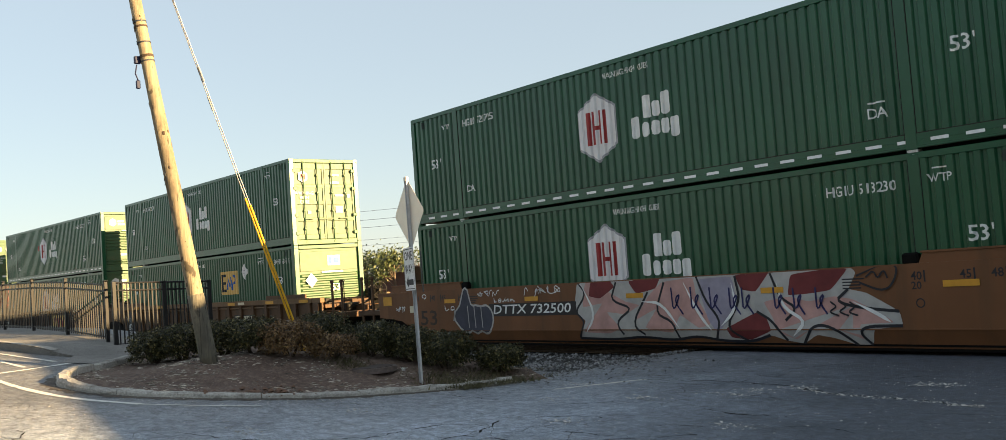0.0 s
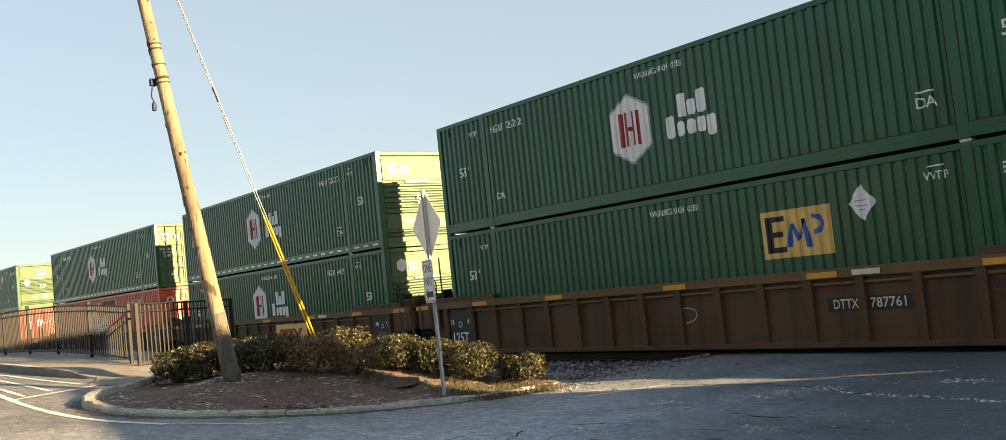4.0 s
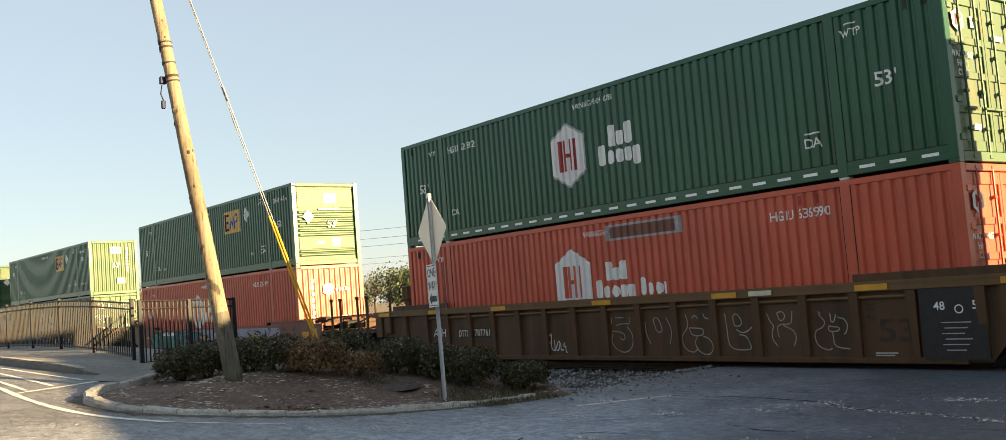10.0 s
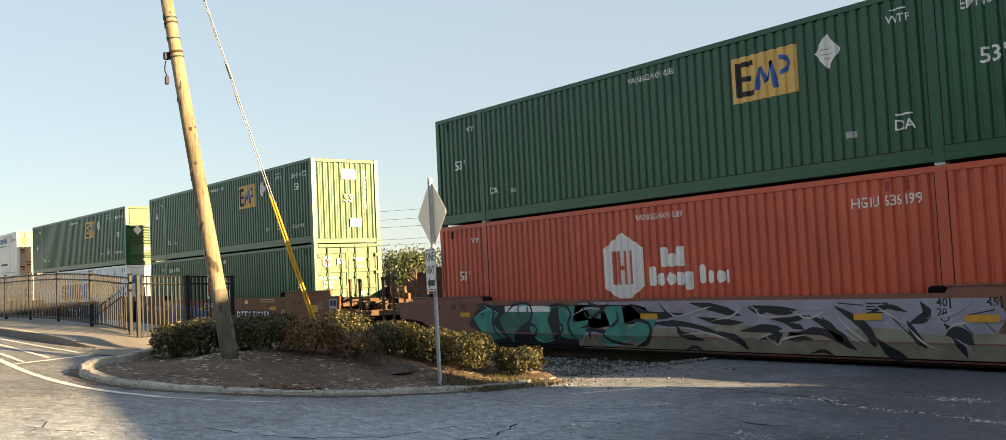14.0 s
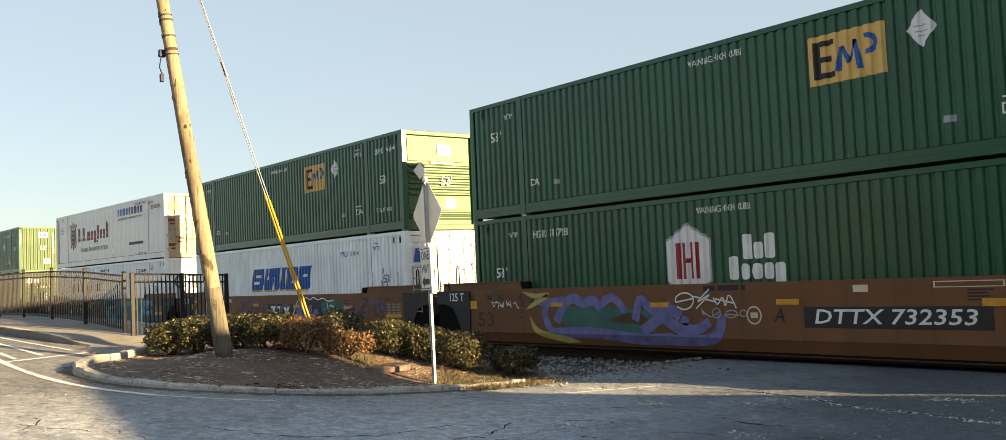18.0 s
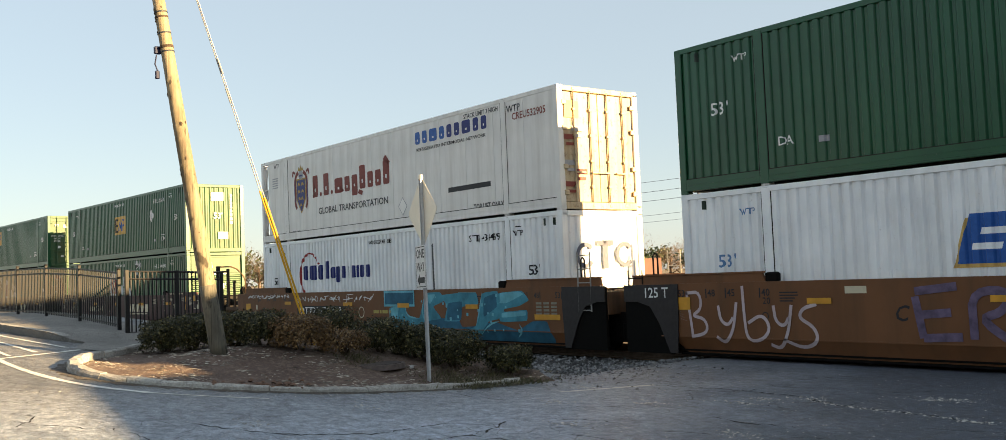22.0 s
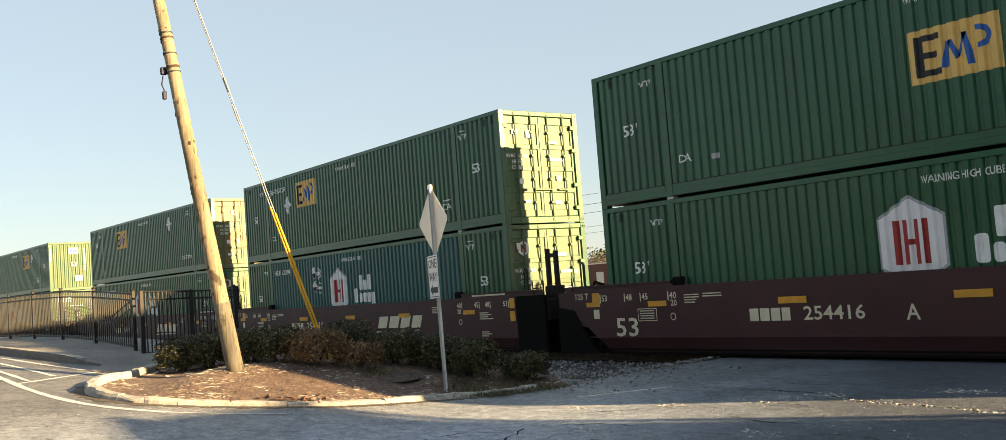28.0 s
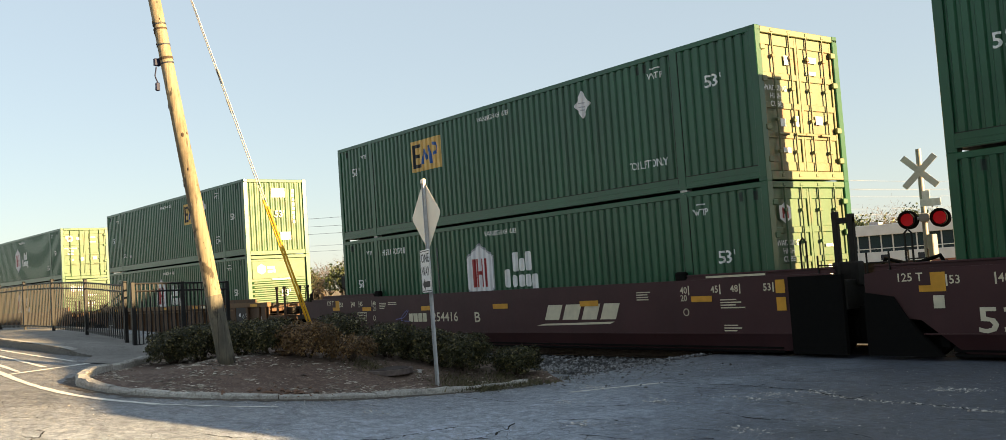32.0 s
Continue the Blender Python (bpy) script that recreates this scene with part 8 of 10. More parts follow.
    for k, u in enumerate((-0.62, 0.02, 0.66)):
        end_x(low, u, 1.85, rects((-0.08, 0.08, -0.32, 0.32), (-0.26, 0.26, 0.22, 0.34)) if k == 1 else ring(0.30, 0.10, 0.7, 5.6), NAVYFADE, "end_label", -0.012)
    stack(8, top, low, car)

    def maroon(letter, front, rear, seed):
        car = well_car(MAROON, "maroon double-stack well car with cream lettering", front=front, rear=rear, seed=seed)
        common_sill(car, CREAM, ((-14.54, 1.10, 0.26, 0.055), (-11.26, 1.07, 0.30, 0.06), (-8.0, 1.06, 0.30, 0.06), (-4.8, 1.06, 0.30, 0.06), (-1.6, 1.08, 0.26, 0.055), (0.24, 1.26, 0.10, 0.12), (0.24, 0.95, 0.10, 0.12)))
        sill_mark(car, bars((0.2, 0.21, 0.2, 0.18), 0.23, 0.035), -11.78, 0.82, CREAM, "wordmark_bar")
        sill_mark(car, bars((0.5, 0.52, 0.48, 0.48), 0.34, 0.12, 0.45), -5.1, 0.88, CREAM, "wordmark_bar")
        sill_mark(car, polygon([(-1.5, -0.05), (0.95, -0.02), (1.1, 0.03), (-1.2, -0.005)]), -5.15, 0.63, CREAM, "wordmark_bar")
        sill_mark(car, lettering("254416", 0.235, 1.2), -10.45, 0.815, CREAM)
        sill_mark(car, lettering(letter, 0.25, 0.24), -9.0, 0.79, CREAM)
        sill_mark(car, lettering("53", 0.38, 0.66), -15.46, 0.61, CREAM)
        sill_mark(car, rects((-0.27, 0.27, -0.13, 0.13)), -14.85, 0.88, CREAM, "data_plate")
        sill_mark(car, rects((-0.255, 0.255, -0.115, 0.115)), -14.85, 0.88, MAROON, "data_plate", 0.008)
        sill_mark(car, rects(*[(-0.2, 0.2, -0.07 + 0.05 * k, -0.05 + 0.05 * k) for k in range(4)]), -14.85, 0.87, CREAM, "data_plate", 0.011)
        sill_mark(car, polygon([(-0.22, -0.15), (0.22, -0.15), (0.22, 0.15), (-0.02, 0.15), (-0.02, -0.05), (-0.22, -0.05)]), -16.47, 1.23, YELLOW, "yellow_stripe", 0.008)
        sill_mark(car, rects((-0.09, 0.09, -0.1, 0.1)), -16.38, 0.92, CREAM, "data_plate", 0.008)
        sill_mark(car, lettering("125 T", 0.13, 0.42), -16.84, 1.31, CREAM, "lettering", 0.008)
        tiny_lines(car, 0.75, 1.34, 0.42, 7, CREAM)
        sill_mark(car, rects((-0.5, 0.9, -0.02, 0.02)), -1.0, 1.49, CREAM, "small_print", -0.042)
        sill_mark(car, rects((-0.17, 0.17, -0.11, 0.11)), 1.25, 1.30, YELLOW, "yellow_stripe", 0.008)
        tiny_lines(car, -13.0, 1.26, 0.65, 2, CREAM)
        tiny_lines(car, -0.85, 1.05, 0.6, 4, CREAM)
        tiny_lines(car, -0.85, 0.57, 0.5, 3, CREAM)
        return car

    car = maroon("A", "coupler", "joint", 9)
    sill_mark(car, rects((-0.24, 0.24, -0.18, 0.18)), 1.35, 1.05, CREAM, "data_plate")
    sill_mark(car, rects((-0.21, 0.0, -0.15, 0.15), (0.02, 0.21, 0.0, 0.15)), 1.35, 1.05, MAROON, "data_plate", 0.008)
    low = hub_box(False, "louver", "HGIU 642670", "", seed=92)
    hazard_signs(low, -5.7, 2.35)
    stack(9, emp_box(True, "upright", "EMHU 265531", -8.02, 1.62, -3.9, seed=91, number_near_end=False, placard_z=1.81), low, car)

    car = maroon("C", "joint", "joint", 10)
    low = hub_box(False, "door", "", "HGIU 502294", near=TEAL, seed=102)
    hazard_signs(low, -10.55, 2.05)
    stack(10, emp_box(True, "door", "", -10.97, 2.1, -12.42, seed=101, left_number="EMHU 276029", number_near_end=False, placard_z=1.85), low, car)

    car = maroon("B", "joint", "coupler", 11)
    scrawl(car, -12.6, 0.95, 0.8, 0.6, LILAC, 25)
    stack(11, emp_box(True, "door", "", -11.2, 2.07, -4.79, 2.05, seed=111, tlo=-2.94, number_near_end=False, da=False, placard_z=2.27), hub_box(False, "door", "", "HGIU 502701", seed=112), car)

    car = well_car(BROWN, "brown ribbed well car behind the fence", True, front="coupler", rear="coupler", seed=12)
    ribbed_marks(car)
    stack(12, emp_box(True, "upright", "", -5.27, 2.06, seed=121), hub_box(False, "louver", seed=122), car)
    car = well_car(ORANGE, "orange-brown well car behind the fence", front="coupler", seed=13)
    stack(13, hub_box(True, "door", seed=131), hub_box(False, "louver", seed=132), car)
    car = well_car(ORANGE, "orange-brown well car far down the train", seed=14)
    stack(14, emp_box(True, "door", "", seed=141), red_box("upright", "", 142), car)
    car = well_car(ORANGE, "orange-brown well car far down the train", seed=15)
    stack(15, emp_box(True, "door", "", seed=151), hub_box(False, "door", seed=152), car)


build_train()

# ---- ground, road and track ----


def smooth(a, b, v):
    u = max(0.0, min(1.0, (v - a) / (b - a)))
    return u * u * (3 - 2 * u)


def softplus(v):
    return math.log1p(math.exp(-abs(v))) + max(v, 0.0)


def rise(x, y):
    """Height of the pavement: level at the crossing, climbing away from the track to the far side road."""
    a = 0.2 + 0.08 * (-9.8 - x) - 0.075 * (y - 3.6)
    a = 0.06 * softplus(a / 0.06)
    a = max(0.0, 1.15 - 0.15 * softplus((1.15 - a) / 0.15))
    return a * (1 - smooth(7.5, 12.5, y))


def grid(xs, ys, height):
    g = Geo()
    n = len(xs)
    g.add([(x, y, height(x, y)) for y in ys for x in xs], [(j * n + i, j * n + i + 1, (j + 1) * n + i + 1, (j + 1) * n + i) for j in range(len(ys) - 1) for i in range(n - 1)])
    return g


def setting(name, geo, material, label, category, smooth_faces=False):
    ob = new(name, geo.mesh(name, smooth_faces))
    ob.data.materials.append(material)
    return tagged(ob, label, category, "", "structure")


def span(a, b, step):
    n = max(1, round((b - a) / step))
    return [a + (b - a) * i / n for i in range(n + 1)]


far = [-3000, -1200, -500, -250, -140, -90, -70]
gx = far + span(-60, 40, 1.0) + [50, 70, 120, 300, 900, 3000]
gy = [-3000, -900, -300, -120, -60] + span(-40, 24, 1.0) + [28, 35, 50, 80, 140, 300, 900, 3000]


def base_ground(x, y):
    z = rise(x, y) - 0.06
    if 12.0 < y < 21.0 and not (-12.5 < x < 6.5):
        z -= 0.22 * smooth(12.0, 13.6, y) * (1 - smooth(19.0, 21.0, y))
    return z


setting("ground", grid(gx, gy, base_ground), FARSOIL, "dry bare ground beside the railway", "ground", True)
rx_, ry_ = span(-60, 45, 0.5), span(-40, 11.2, 0.4)
setting("road", grid(rx_, ry_, lambda x, y: rise(x, y)), ASPHALT, "worn grey asphalt road with cracks and loose grit", "road", True)
# the crossing itself, paved up to the rails and between them
cross_x = span(-12.6, 6.5, 0.6)
setting("crossing_pavement", grid(cross_x, span(11.2, TRACK_Y - 0.80, 0.45), lambda x, y: 0.0), ASPHALT, "asphalt of the level crossing, shade painted in", "road")
setting("crossing_pavement_between_rails", Geo().box(-12.6, 6.5, TRACK_Y - 0.64, TRACK_Y + 0.64, -0.15, -0.012), ASPHALT, "dark asphalt between the rails", "road")
setting("crossing_pavement_beyond", grid(cross_x, span(TRACK_Y + 0.80, 60, 1.5), lambda x, y: 0.0), ASPHALT, "asphalt road beyond the track", "road")
ramp_pts = grid(span(-14.4, -12.6, 0.3), span(11.2, TRACK_Y - 0.8, 0.4), lambda x, y: -0.03 - 0.2 * smooth(-12.6, -14.4, x) * smooth(11.2, 13.5, y))
setting("gravel_shoulder", ramp_pts, BALLAST, "grey gravel shoulder at the end of the crossing", "gravel")
bed = Geo()
for xs in ([-320.0, -120.0] + span(-100, -12.8, 4.0), [6.6, 90.0]):
    prof = [(13.0, -0.30), (14.2, -0.19), (17.8, -0.19), (19.2, -0.32)]
    bed.add([(x, y - sway(x), z + grade(x)) for x in xs for y, z in prof], [(4 * i + k, 4 * i + k + 1, 4 * i + k + 5, 4 * i + k + 4) for i in range(len(xs) - 1) for k in range(3)])
setting("ballast_bed", bed, BALLAST, "grey stone ballast under the track", "ballast")
for s in (-1, 1):
    g, xs = Geo(), [-320.0, -120.0] + span(-100, -30, 3.5) + [90.0]
    section = [(-0.07, -0.165), (0.07, -0.165), (0.07, -0.14), (0.012, -0.13), (0.012, -0.045), (0.036, -0.04), (0.036, -0.008), (0.028, 0.0), (-0.028, 0.0), (-0.036, -0.008), (-0.036, -0.04), (-0.012, -0.045), (-0.012, -0.13), (-0.07, -0.14)]
    n = len(section)
    g.add([(x, y - sway(x), z + grade(x)) for x in xs for y, z in section], [(i * n + k, i * n + (k + 1) % n, (i + 1) * n + (k + 1) % n, (i + 1) * n + k) for i in range(len(xs) - 1) for k in range(n)] + [tuple(range(n)), tuple(range(len(xs) * n - 1, (len(xs) - 1) * n - 1, -1))])
    r = setting("rail", g, RAIL, "worn steel running rail", "rail")
    r.location = (0, TRACK_Y + s * 0.755, 0)

# ---- the planted island, kerb, sidewalk and road marks ----


def along(path, step):
    """Points about step apart on a line of corners."""
    out = [Vector(path[0])]
    for a, b in zip(path, path[1:]):
        a, b = Vector(a), Vector(b)
        n = max(1, round((b - a).length / step))
        out += [a.lerp(b, (i + 1) / n) for i in range(n)]
    return out


def smooth_path(path, step=0.15, rounds=3):
    pts = [Vector(p) for p in path]
    for _ in range(rounds):
        new_pts = [pts[0]]
        for a, b in zip(pts, pts[1:]):
            new_pts += [a.lerp(b, 0.25), a.lerp(b, 0.75)]
        pts = new_pts + [pts[-1]]
    return along(pts, step)


def ribbon(path, width, lift=0.006, ragged=0.0, seed=0, height=None):
    """A flat strip that lies on the pavement along a path."""
    rnd = random.Random(seed)
    g, verts = Geo(), []
    height = height or rise
    for k, p in enumerate(path):
        d = (path[min(k + 1, len(path) - 1)] - path[max(k - 1, 0)]).normalized()
        w = width / 2 * (1 + ragged * rnd.uniform(-1, 1))
        for s in (-1, 1):
            x, y = p.x - s * d.y * w, p.y + s * d.x * w
            verts.append((x, y, height(x, y) + lift))
    return g.add(verts, [(2 * i, 2 * i + 1, 2 * i + 3, 2 * i + 2) for i in range(len(path) - 1)])


KERB = [(-17.9, 5.55), (-16.85, 4.83), (-16.46, 4.34), (-15.86, 3.93), (-15.35, 3.72), (-14.81, 3.70), (-14.15, 3.95), (-13.69, 4.33), (-13.27, 4.93), (-12.75, 5.85), (-12.50, 6.69), (-12.42, 7.5), (-12.40, 8.26), (-12.36, 9.1), (-12.35, 9.9)]
BACK = [(-12.1, 10.5), (-13.2, 11.1), (-15.0, 11.3), (-17.5, 11.2), (-19.2, 9.8), (-19.4, 8.0), (-19.0, 6.6)]
kerb_line = smooth_path([Vector((*p, 0)) for p in KERB], 0.12)
island_edge = [p.copy() for p in kerb_line] + along([Vector((*p, 0)) for p in BACK], 0.3)
MIDDLE = Vector((-15.3, 7.4, 0))


KERB_XY = np.array([(p.x, p.y) for p in kerb_line])


def island_height(x, y):
    """The soil is banked up from the curb towards the shrubs."""
    n = noise.noise(Vector((x * 0.9, y * 0.9, 3.1))) * 0.035 + noise.noise(Vector((x * 3.1, y * 3.1, 7.7))) * 0.018
    d = float(np.hypot(KERB_XY[:, 0] - x, KERB_XY[:, 1] - y).min())
    n *= smooth(0.1, 0.9, d)
    return rise(x, y) + 0.035 + 0.33 * smooth(0.25, 2.8, d) * (1 - smooth(10.2, 11.3, y)) + n


g = Geo()
rings, n = 26, len(island_edge)
verts = []
for r in range(rings + 1):
    u = (r + 0.001) / rings
    for p in island_edge:
        q = MIDDLE.lerp(p, u)
        z = island_height(q.x, q.y)
        if r == rings:
            z = rise(q.x, q.y) - 0.03
        verts.append((q.x, q.y, z))
g.add(verts, [(r * n + i, r * n + (i + 1) % n, (r + 1) * n + (i + 1) % n, (r + 1) * n + i) for r in range(rings) for i in range(n)])
setting("planting_island", g, SOIL, "mulched brown soil of the planted traffic island", "soil", True)

kerb = tagged(new("curb"), "weathered concrete curb round the planted island", "curb", "", "structure")
stones, start = [], 0
rnd = random.Random(4)
while start < len(kerb_line) - 3:
    count = rnd.choice((11, 12, 13))
    if rnd.random() < 0.22:
        count = 6
    run = kerb_line[start:start + count + 1]
    start += count
    if len(run) < 3:
        break
    g, verts = Geo(), []
    sink, shift = rnd.uniform(-0.012, 0.012), rnd.uniform(-0.012, 0.012)
    for k, p in enumerate(run):
        d = (run[min(k + 1, len(run) - 1)] - run[max(k - 1, 0)]).normalized()
        inward = Vector((-d.y, d.x, 0))
        if inward.dot(MIDDLE - p) < 0:
            inward = -inward
        p = p + d * (0.006 if k == 0 else -0.006 if k == len(run) - 1 else 0) + inward * shift
        z = rise(p.x, p.y)
        chip = noise.noise(p * 6) * 0.020 + noise.noise(p * 19) * 0.014
        tall = 0.072 + 0.055 * smooth(-14.2, -15.4, p.x) * smooth(6.5, 4.5, p.y) + noise.noise(p * 2.3) * 0.018
        for off, h in ((0.0, -0.05), (0.010 + chip * 1.6, tall * 0.62 + chip), (0.036 + chip * 1.8, tall + sink + chip), (0.150 + chip, tall + 0.006 + sink), (0.175, tall - 0.02), (0.175, -0.05)):
            q = p + inward * off
            verts.append((q.x, q.y, z + h))
    m = 6
    g.add(verts, [(k * m + i, k * m + i + 1, (k + 1) * m + i + 1, (k + 1) * m + i) for k in range(len(run) - 1) for i in range(m - 1)] + [tuple(range(m)), tuple(reversed(range(len(verts) - m, len(verts))))])
    part("curb_stone", g, CURB, kerb)

gutter = []
for k in range(1, len(kerb_line) - 1):
    d = (kerb_line[k + 1] - kerb_line[k - 1]).normalized()
    away = Vector((-d.y, d.x, 0))
    gutter.append(kerb_line[k] + (away if away.dot(MIDDLE - kerb_line[k]) < 0 else -away) * (0.07 + 0.03 * noise.noise(kerb_line[k] * 1.7)))
setting("gutter_dirt", ribbon(gutter, 0.20, 0.005, 0.55, 9), GUTTER, "dark dirt gathered along the foot of the curb", "soil")

# sidewalk behind, with its own curb and a ramp down to the street
walk_front = smooth_path([Vector((x, y, 0)) for x, y in ((-62, 0.8), (-40, 2.3), (-28, 3.45), (-22.4, 4.03), (-20.4, 4.34), (-19.3, 4.72), (-18.9, 5.0))], 0.5, 2)
WALKH = 0.13


def walk_height(x, y):
    return rise(x, y) + WALKH - 0.11 * smooth(-19.9, -18.7, x)


g, verts = Geo(), []
for p in walk_front:
    back = 6.7
    for k in range(7):
        y = p.y + (back - p.y) * k / 6
        verts.append((p.x, y, walk_height(p.x, y)))
g.add(verts, [(i * 7 + k, i * 7 + k + 1, (i + 1) * 7 + k + 1, (i + 1) * 7 + k) for i in range(len(walk_front) - 1) for k in range(6)])
g.add([(p.x, p.y, walk_height(p.x, p.y) - dz) for p in walk_front for dz in (0.0, 0.2)], [(2 * i, 2 * i + 2, 2 * i + 3, 2 * i + 1) for i in range(len(walk_front) - 1)])
setting("sidewalk", g, CONCRETE, "pale concrete sidewalk with a raised edge along the street", "sidewalk")
g = ribbon([p + Vector((0.05, 0.12, 0)) for p in walk_front if p.x < -19.4], 0.17, 0.012, height=walk_height)
setting("sidewalk_curb", g, CURB, "worn concrete curb of the sidewalk", "curb")
ramp = Geo()
corners = [(-19.0, 5.0), (-18.0, 4.55), (-17.3, 5.3), (-17.9, 6.4), (-19.2, 6.6)]
ramp.add([(x, y, rise(x, y) + (0.015 if x > -18.5 else 0.03)) for x, y in corners], [tuple(range(5))])
setting("sidewalk_ramp", ramp, CONCRETE, "concrete ramp from the sidewalk to the street", "sidewalk")

# painted lines, each a worn strip
LINES = [
    ([(-24, 2.95), (-19.5, 2.98), (-17.4, 3.08), (-16.1, 3.12), (-14.8, 3.28), (-13.77, 3.60), (-13.0, 4.2)], 0.105, "curving white edge line on the road"),
    ([(-13.0, 4.2), (-12.75, 4.55), (-12.45, 5.0), (-12.2, 5.5)], 0.055, "worn end of the white edge line"),
    ([(-16.75, 3.1), (-17.2, 3.7), (-17.9, 4.6), (-18.5, 5.3)], 0.085, "white stop line across the road's mouth"),
    ([(-10.95, 9.5), (-10.7, 10.2), (-10.4, 10.9)], 0.10, "short white line by the crossing"),
    ([(-17.1, 3.35), (-18.6, 3.25), (-20.5, 3.1)], 0.085, "white hatching stripe"),
    ([(-17.6, 3.85), (-19.2, 3.65), (-21.2, 3.4)], 0.085, "white hatching stripe"),
    ([(-18.3, 4.5), (-19.8, 4.05), (-22.0, 3.72)], 0.085, "white hatching stripe"),
]
for k, (path, w, text) in enumerate(LINES):
    line = smooth_path([Vector((*p, 0)) for p in path], 0.12, 2)
    setting("road_line", ribbon(line, w, 0.006, 0.22, k), ROADWHITE, text, "road marking")

# cracks wander over the asphalt
CRACKS = [[(-10.45, 10.93), (-9.87, 10.97), (-9.23, 11.06), (-8.57, 11.07), (-7.96, 10.95), (-7.62, 10.90), (-7.2, 10.62), (-6.45, 10.46), (-5.84, 10.46), (-5.0, 10.25)],
          [(-9.3, 7.2), (-8.8, 6.4), (-8.9, 5.4), (-8.2, 4.4)], [(-8.9, 6.3), (-7.6, 6.6), (-6.6, 7.6)], [(-10.8, 3.9), (-9.9, 4.6), (-9.5, 5.6), (-9.7, 6.6)], [(-7.76, 9.02), (-7.18, 8.78), (-6.4, 8.9)]]
rnd = random.Random(61)
for _ in range(34):                                # short wandering cracks
    x, y, a = rnd.uniform(-13.5, -4.5), rnd.uniform(1.5, 12.5), rnd.gauss(0.35, 0.5)
    path = [(x, y)]
    for _ in range(rnd.choice((2, 3, 4))):
        a += rnd.uniform(-0.5, 0.5)
        path.append((path[-1][0] + 0.28 * math.cos(a), path[-1][1] + 0.28 * math.sin(a)))
    if not (path[0][0] < -11.9 and path[0][1] > 3.2):
        CRACKS.append(path)
for k, path in enumerate(CRACKS):
    rnd = random.Random(50 + k)
    line = [p + Vector((rnd.uniform(-0.05, 0.05), rnd.uniform(-0.05, 0.05), 0)) for p in along([Vector((*p, 0)) for p in path], 0.11)]
    setting("road_crack", ribbon(line, 0.022 if k < 5 else 0.013, 0.004, 0.9, k), CRACK, "dark crack in the asphalt", "crack")


def scatter(name, label, category, count, place, size, material, seed, flat=0.5, long=1.0):
    """Loose pieces lying about: one object of small irregular stones or chips."""
    rnd = random.Random(seed)
    verts, faces = [], []
    for _ in range(count):
        x, y, z = place(rnd)
        s = size * (0.4 + 1.5 * rnd.random() ** 3)
        a = rnd.uniform(0, 6.28)
        c, sn = math.cos(a), math.sin(a)
        n0 = len(verts)
        lx, ly, lz = s * rnd.uniform(0.7, 1.3) * long, s * rnd.uniform(0.4, 1.0) / long, s * flat * rnd.uniform(0.6, 1.2)
        for dx, dy, dz in ((1, 0.1, 0.1), (0.2, 1, 0.15), (-1, -0.1, 0.05), (-0.15, -1, 0.1), (0.1, 0.15, 1), (0, 0, -0.5)):
            px, py = dx * lx, dy * ly
            verts.append((x + px * c - py * sn, y + px * sn + py * c, z + dz * lz + lz * 0.2))
        faces += [(n0 + i, n0 + (i + 1) % 4, n0 + 4) for i in range(4)] + [(n0 + (i + 1) % 4, n0 + i, n0 + 5) for i in range(4)]
    me = bpy.data.meshes.new(name)
    me.from_pydata(verts, [], faces)
    me.materials.append(material)
    return tagged(new(name, me), label, category, "", "stuff")


def on_island(rnd):
    while True:
        p = MIDDLE.lerp(rnd.choice(island_edge), math.sqrt(rnd.random()) * 0.95)
        if p.y < 10.6:
            return p.x, p.y, island_height(p.x, p.y)


def on_island_patches(rnd):
    """Litter gathers in drifts and along the curb."""
    while True:
        x, y, z = on_island(rnd)
        if noise.noise(Vector((x * 1.3, y * 1.3, 4.0))) + 0.6 * noise.noise(Vector((x * 4, y * 4, 1.0))) > rnd.uniform(-0.25, 0.55):
            return x, y, z


def on_ballast(rnd):
    x, y = rnd.uniform(-24.0, -12.7), rnd.uniform(11.3, 14.9)
    z = -0.03 - 0.2 * smooth(-12.6, -14.4, x) * smooth(11.2, 13.5, y)
    return x, y, max(z, -0.19 - 0.1 * smooth(14.2, 13.0, y)) + rnd.uniform(0, 0.05)


def spill(rnd):
    u = rnd.random() ** 2
    x, y = -12.7 + 2.6 * u * rnd.random(), rnd.uniform(9.9, 13.4)
    return x, y, 0.0


def roadside(rnd):
    if rnd.random() < 0.3:
        p = rnd.choice(kerb_line[len(kerb_line) // 2:])
        q = p + (p - MIDDLE).normalized() * abs(rnd.gauss(0, 0.25))
        return q.x, q.y, rise(q.x, q.y)
    x, y = rnd.uniform(-14, -3), rnd.uniform(2.0, 13.5)
    return x, y, rise(x, y)


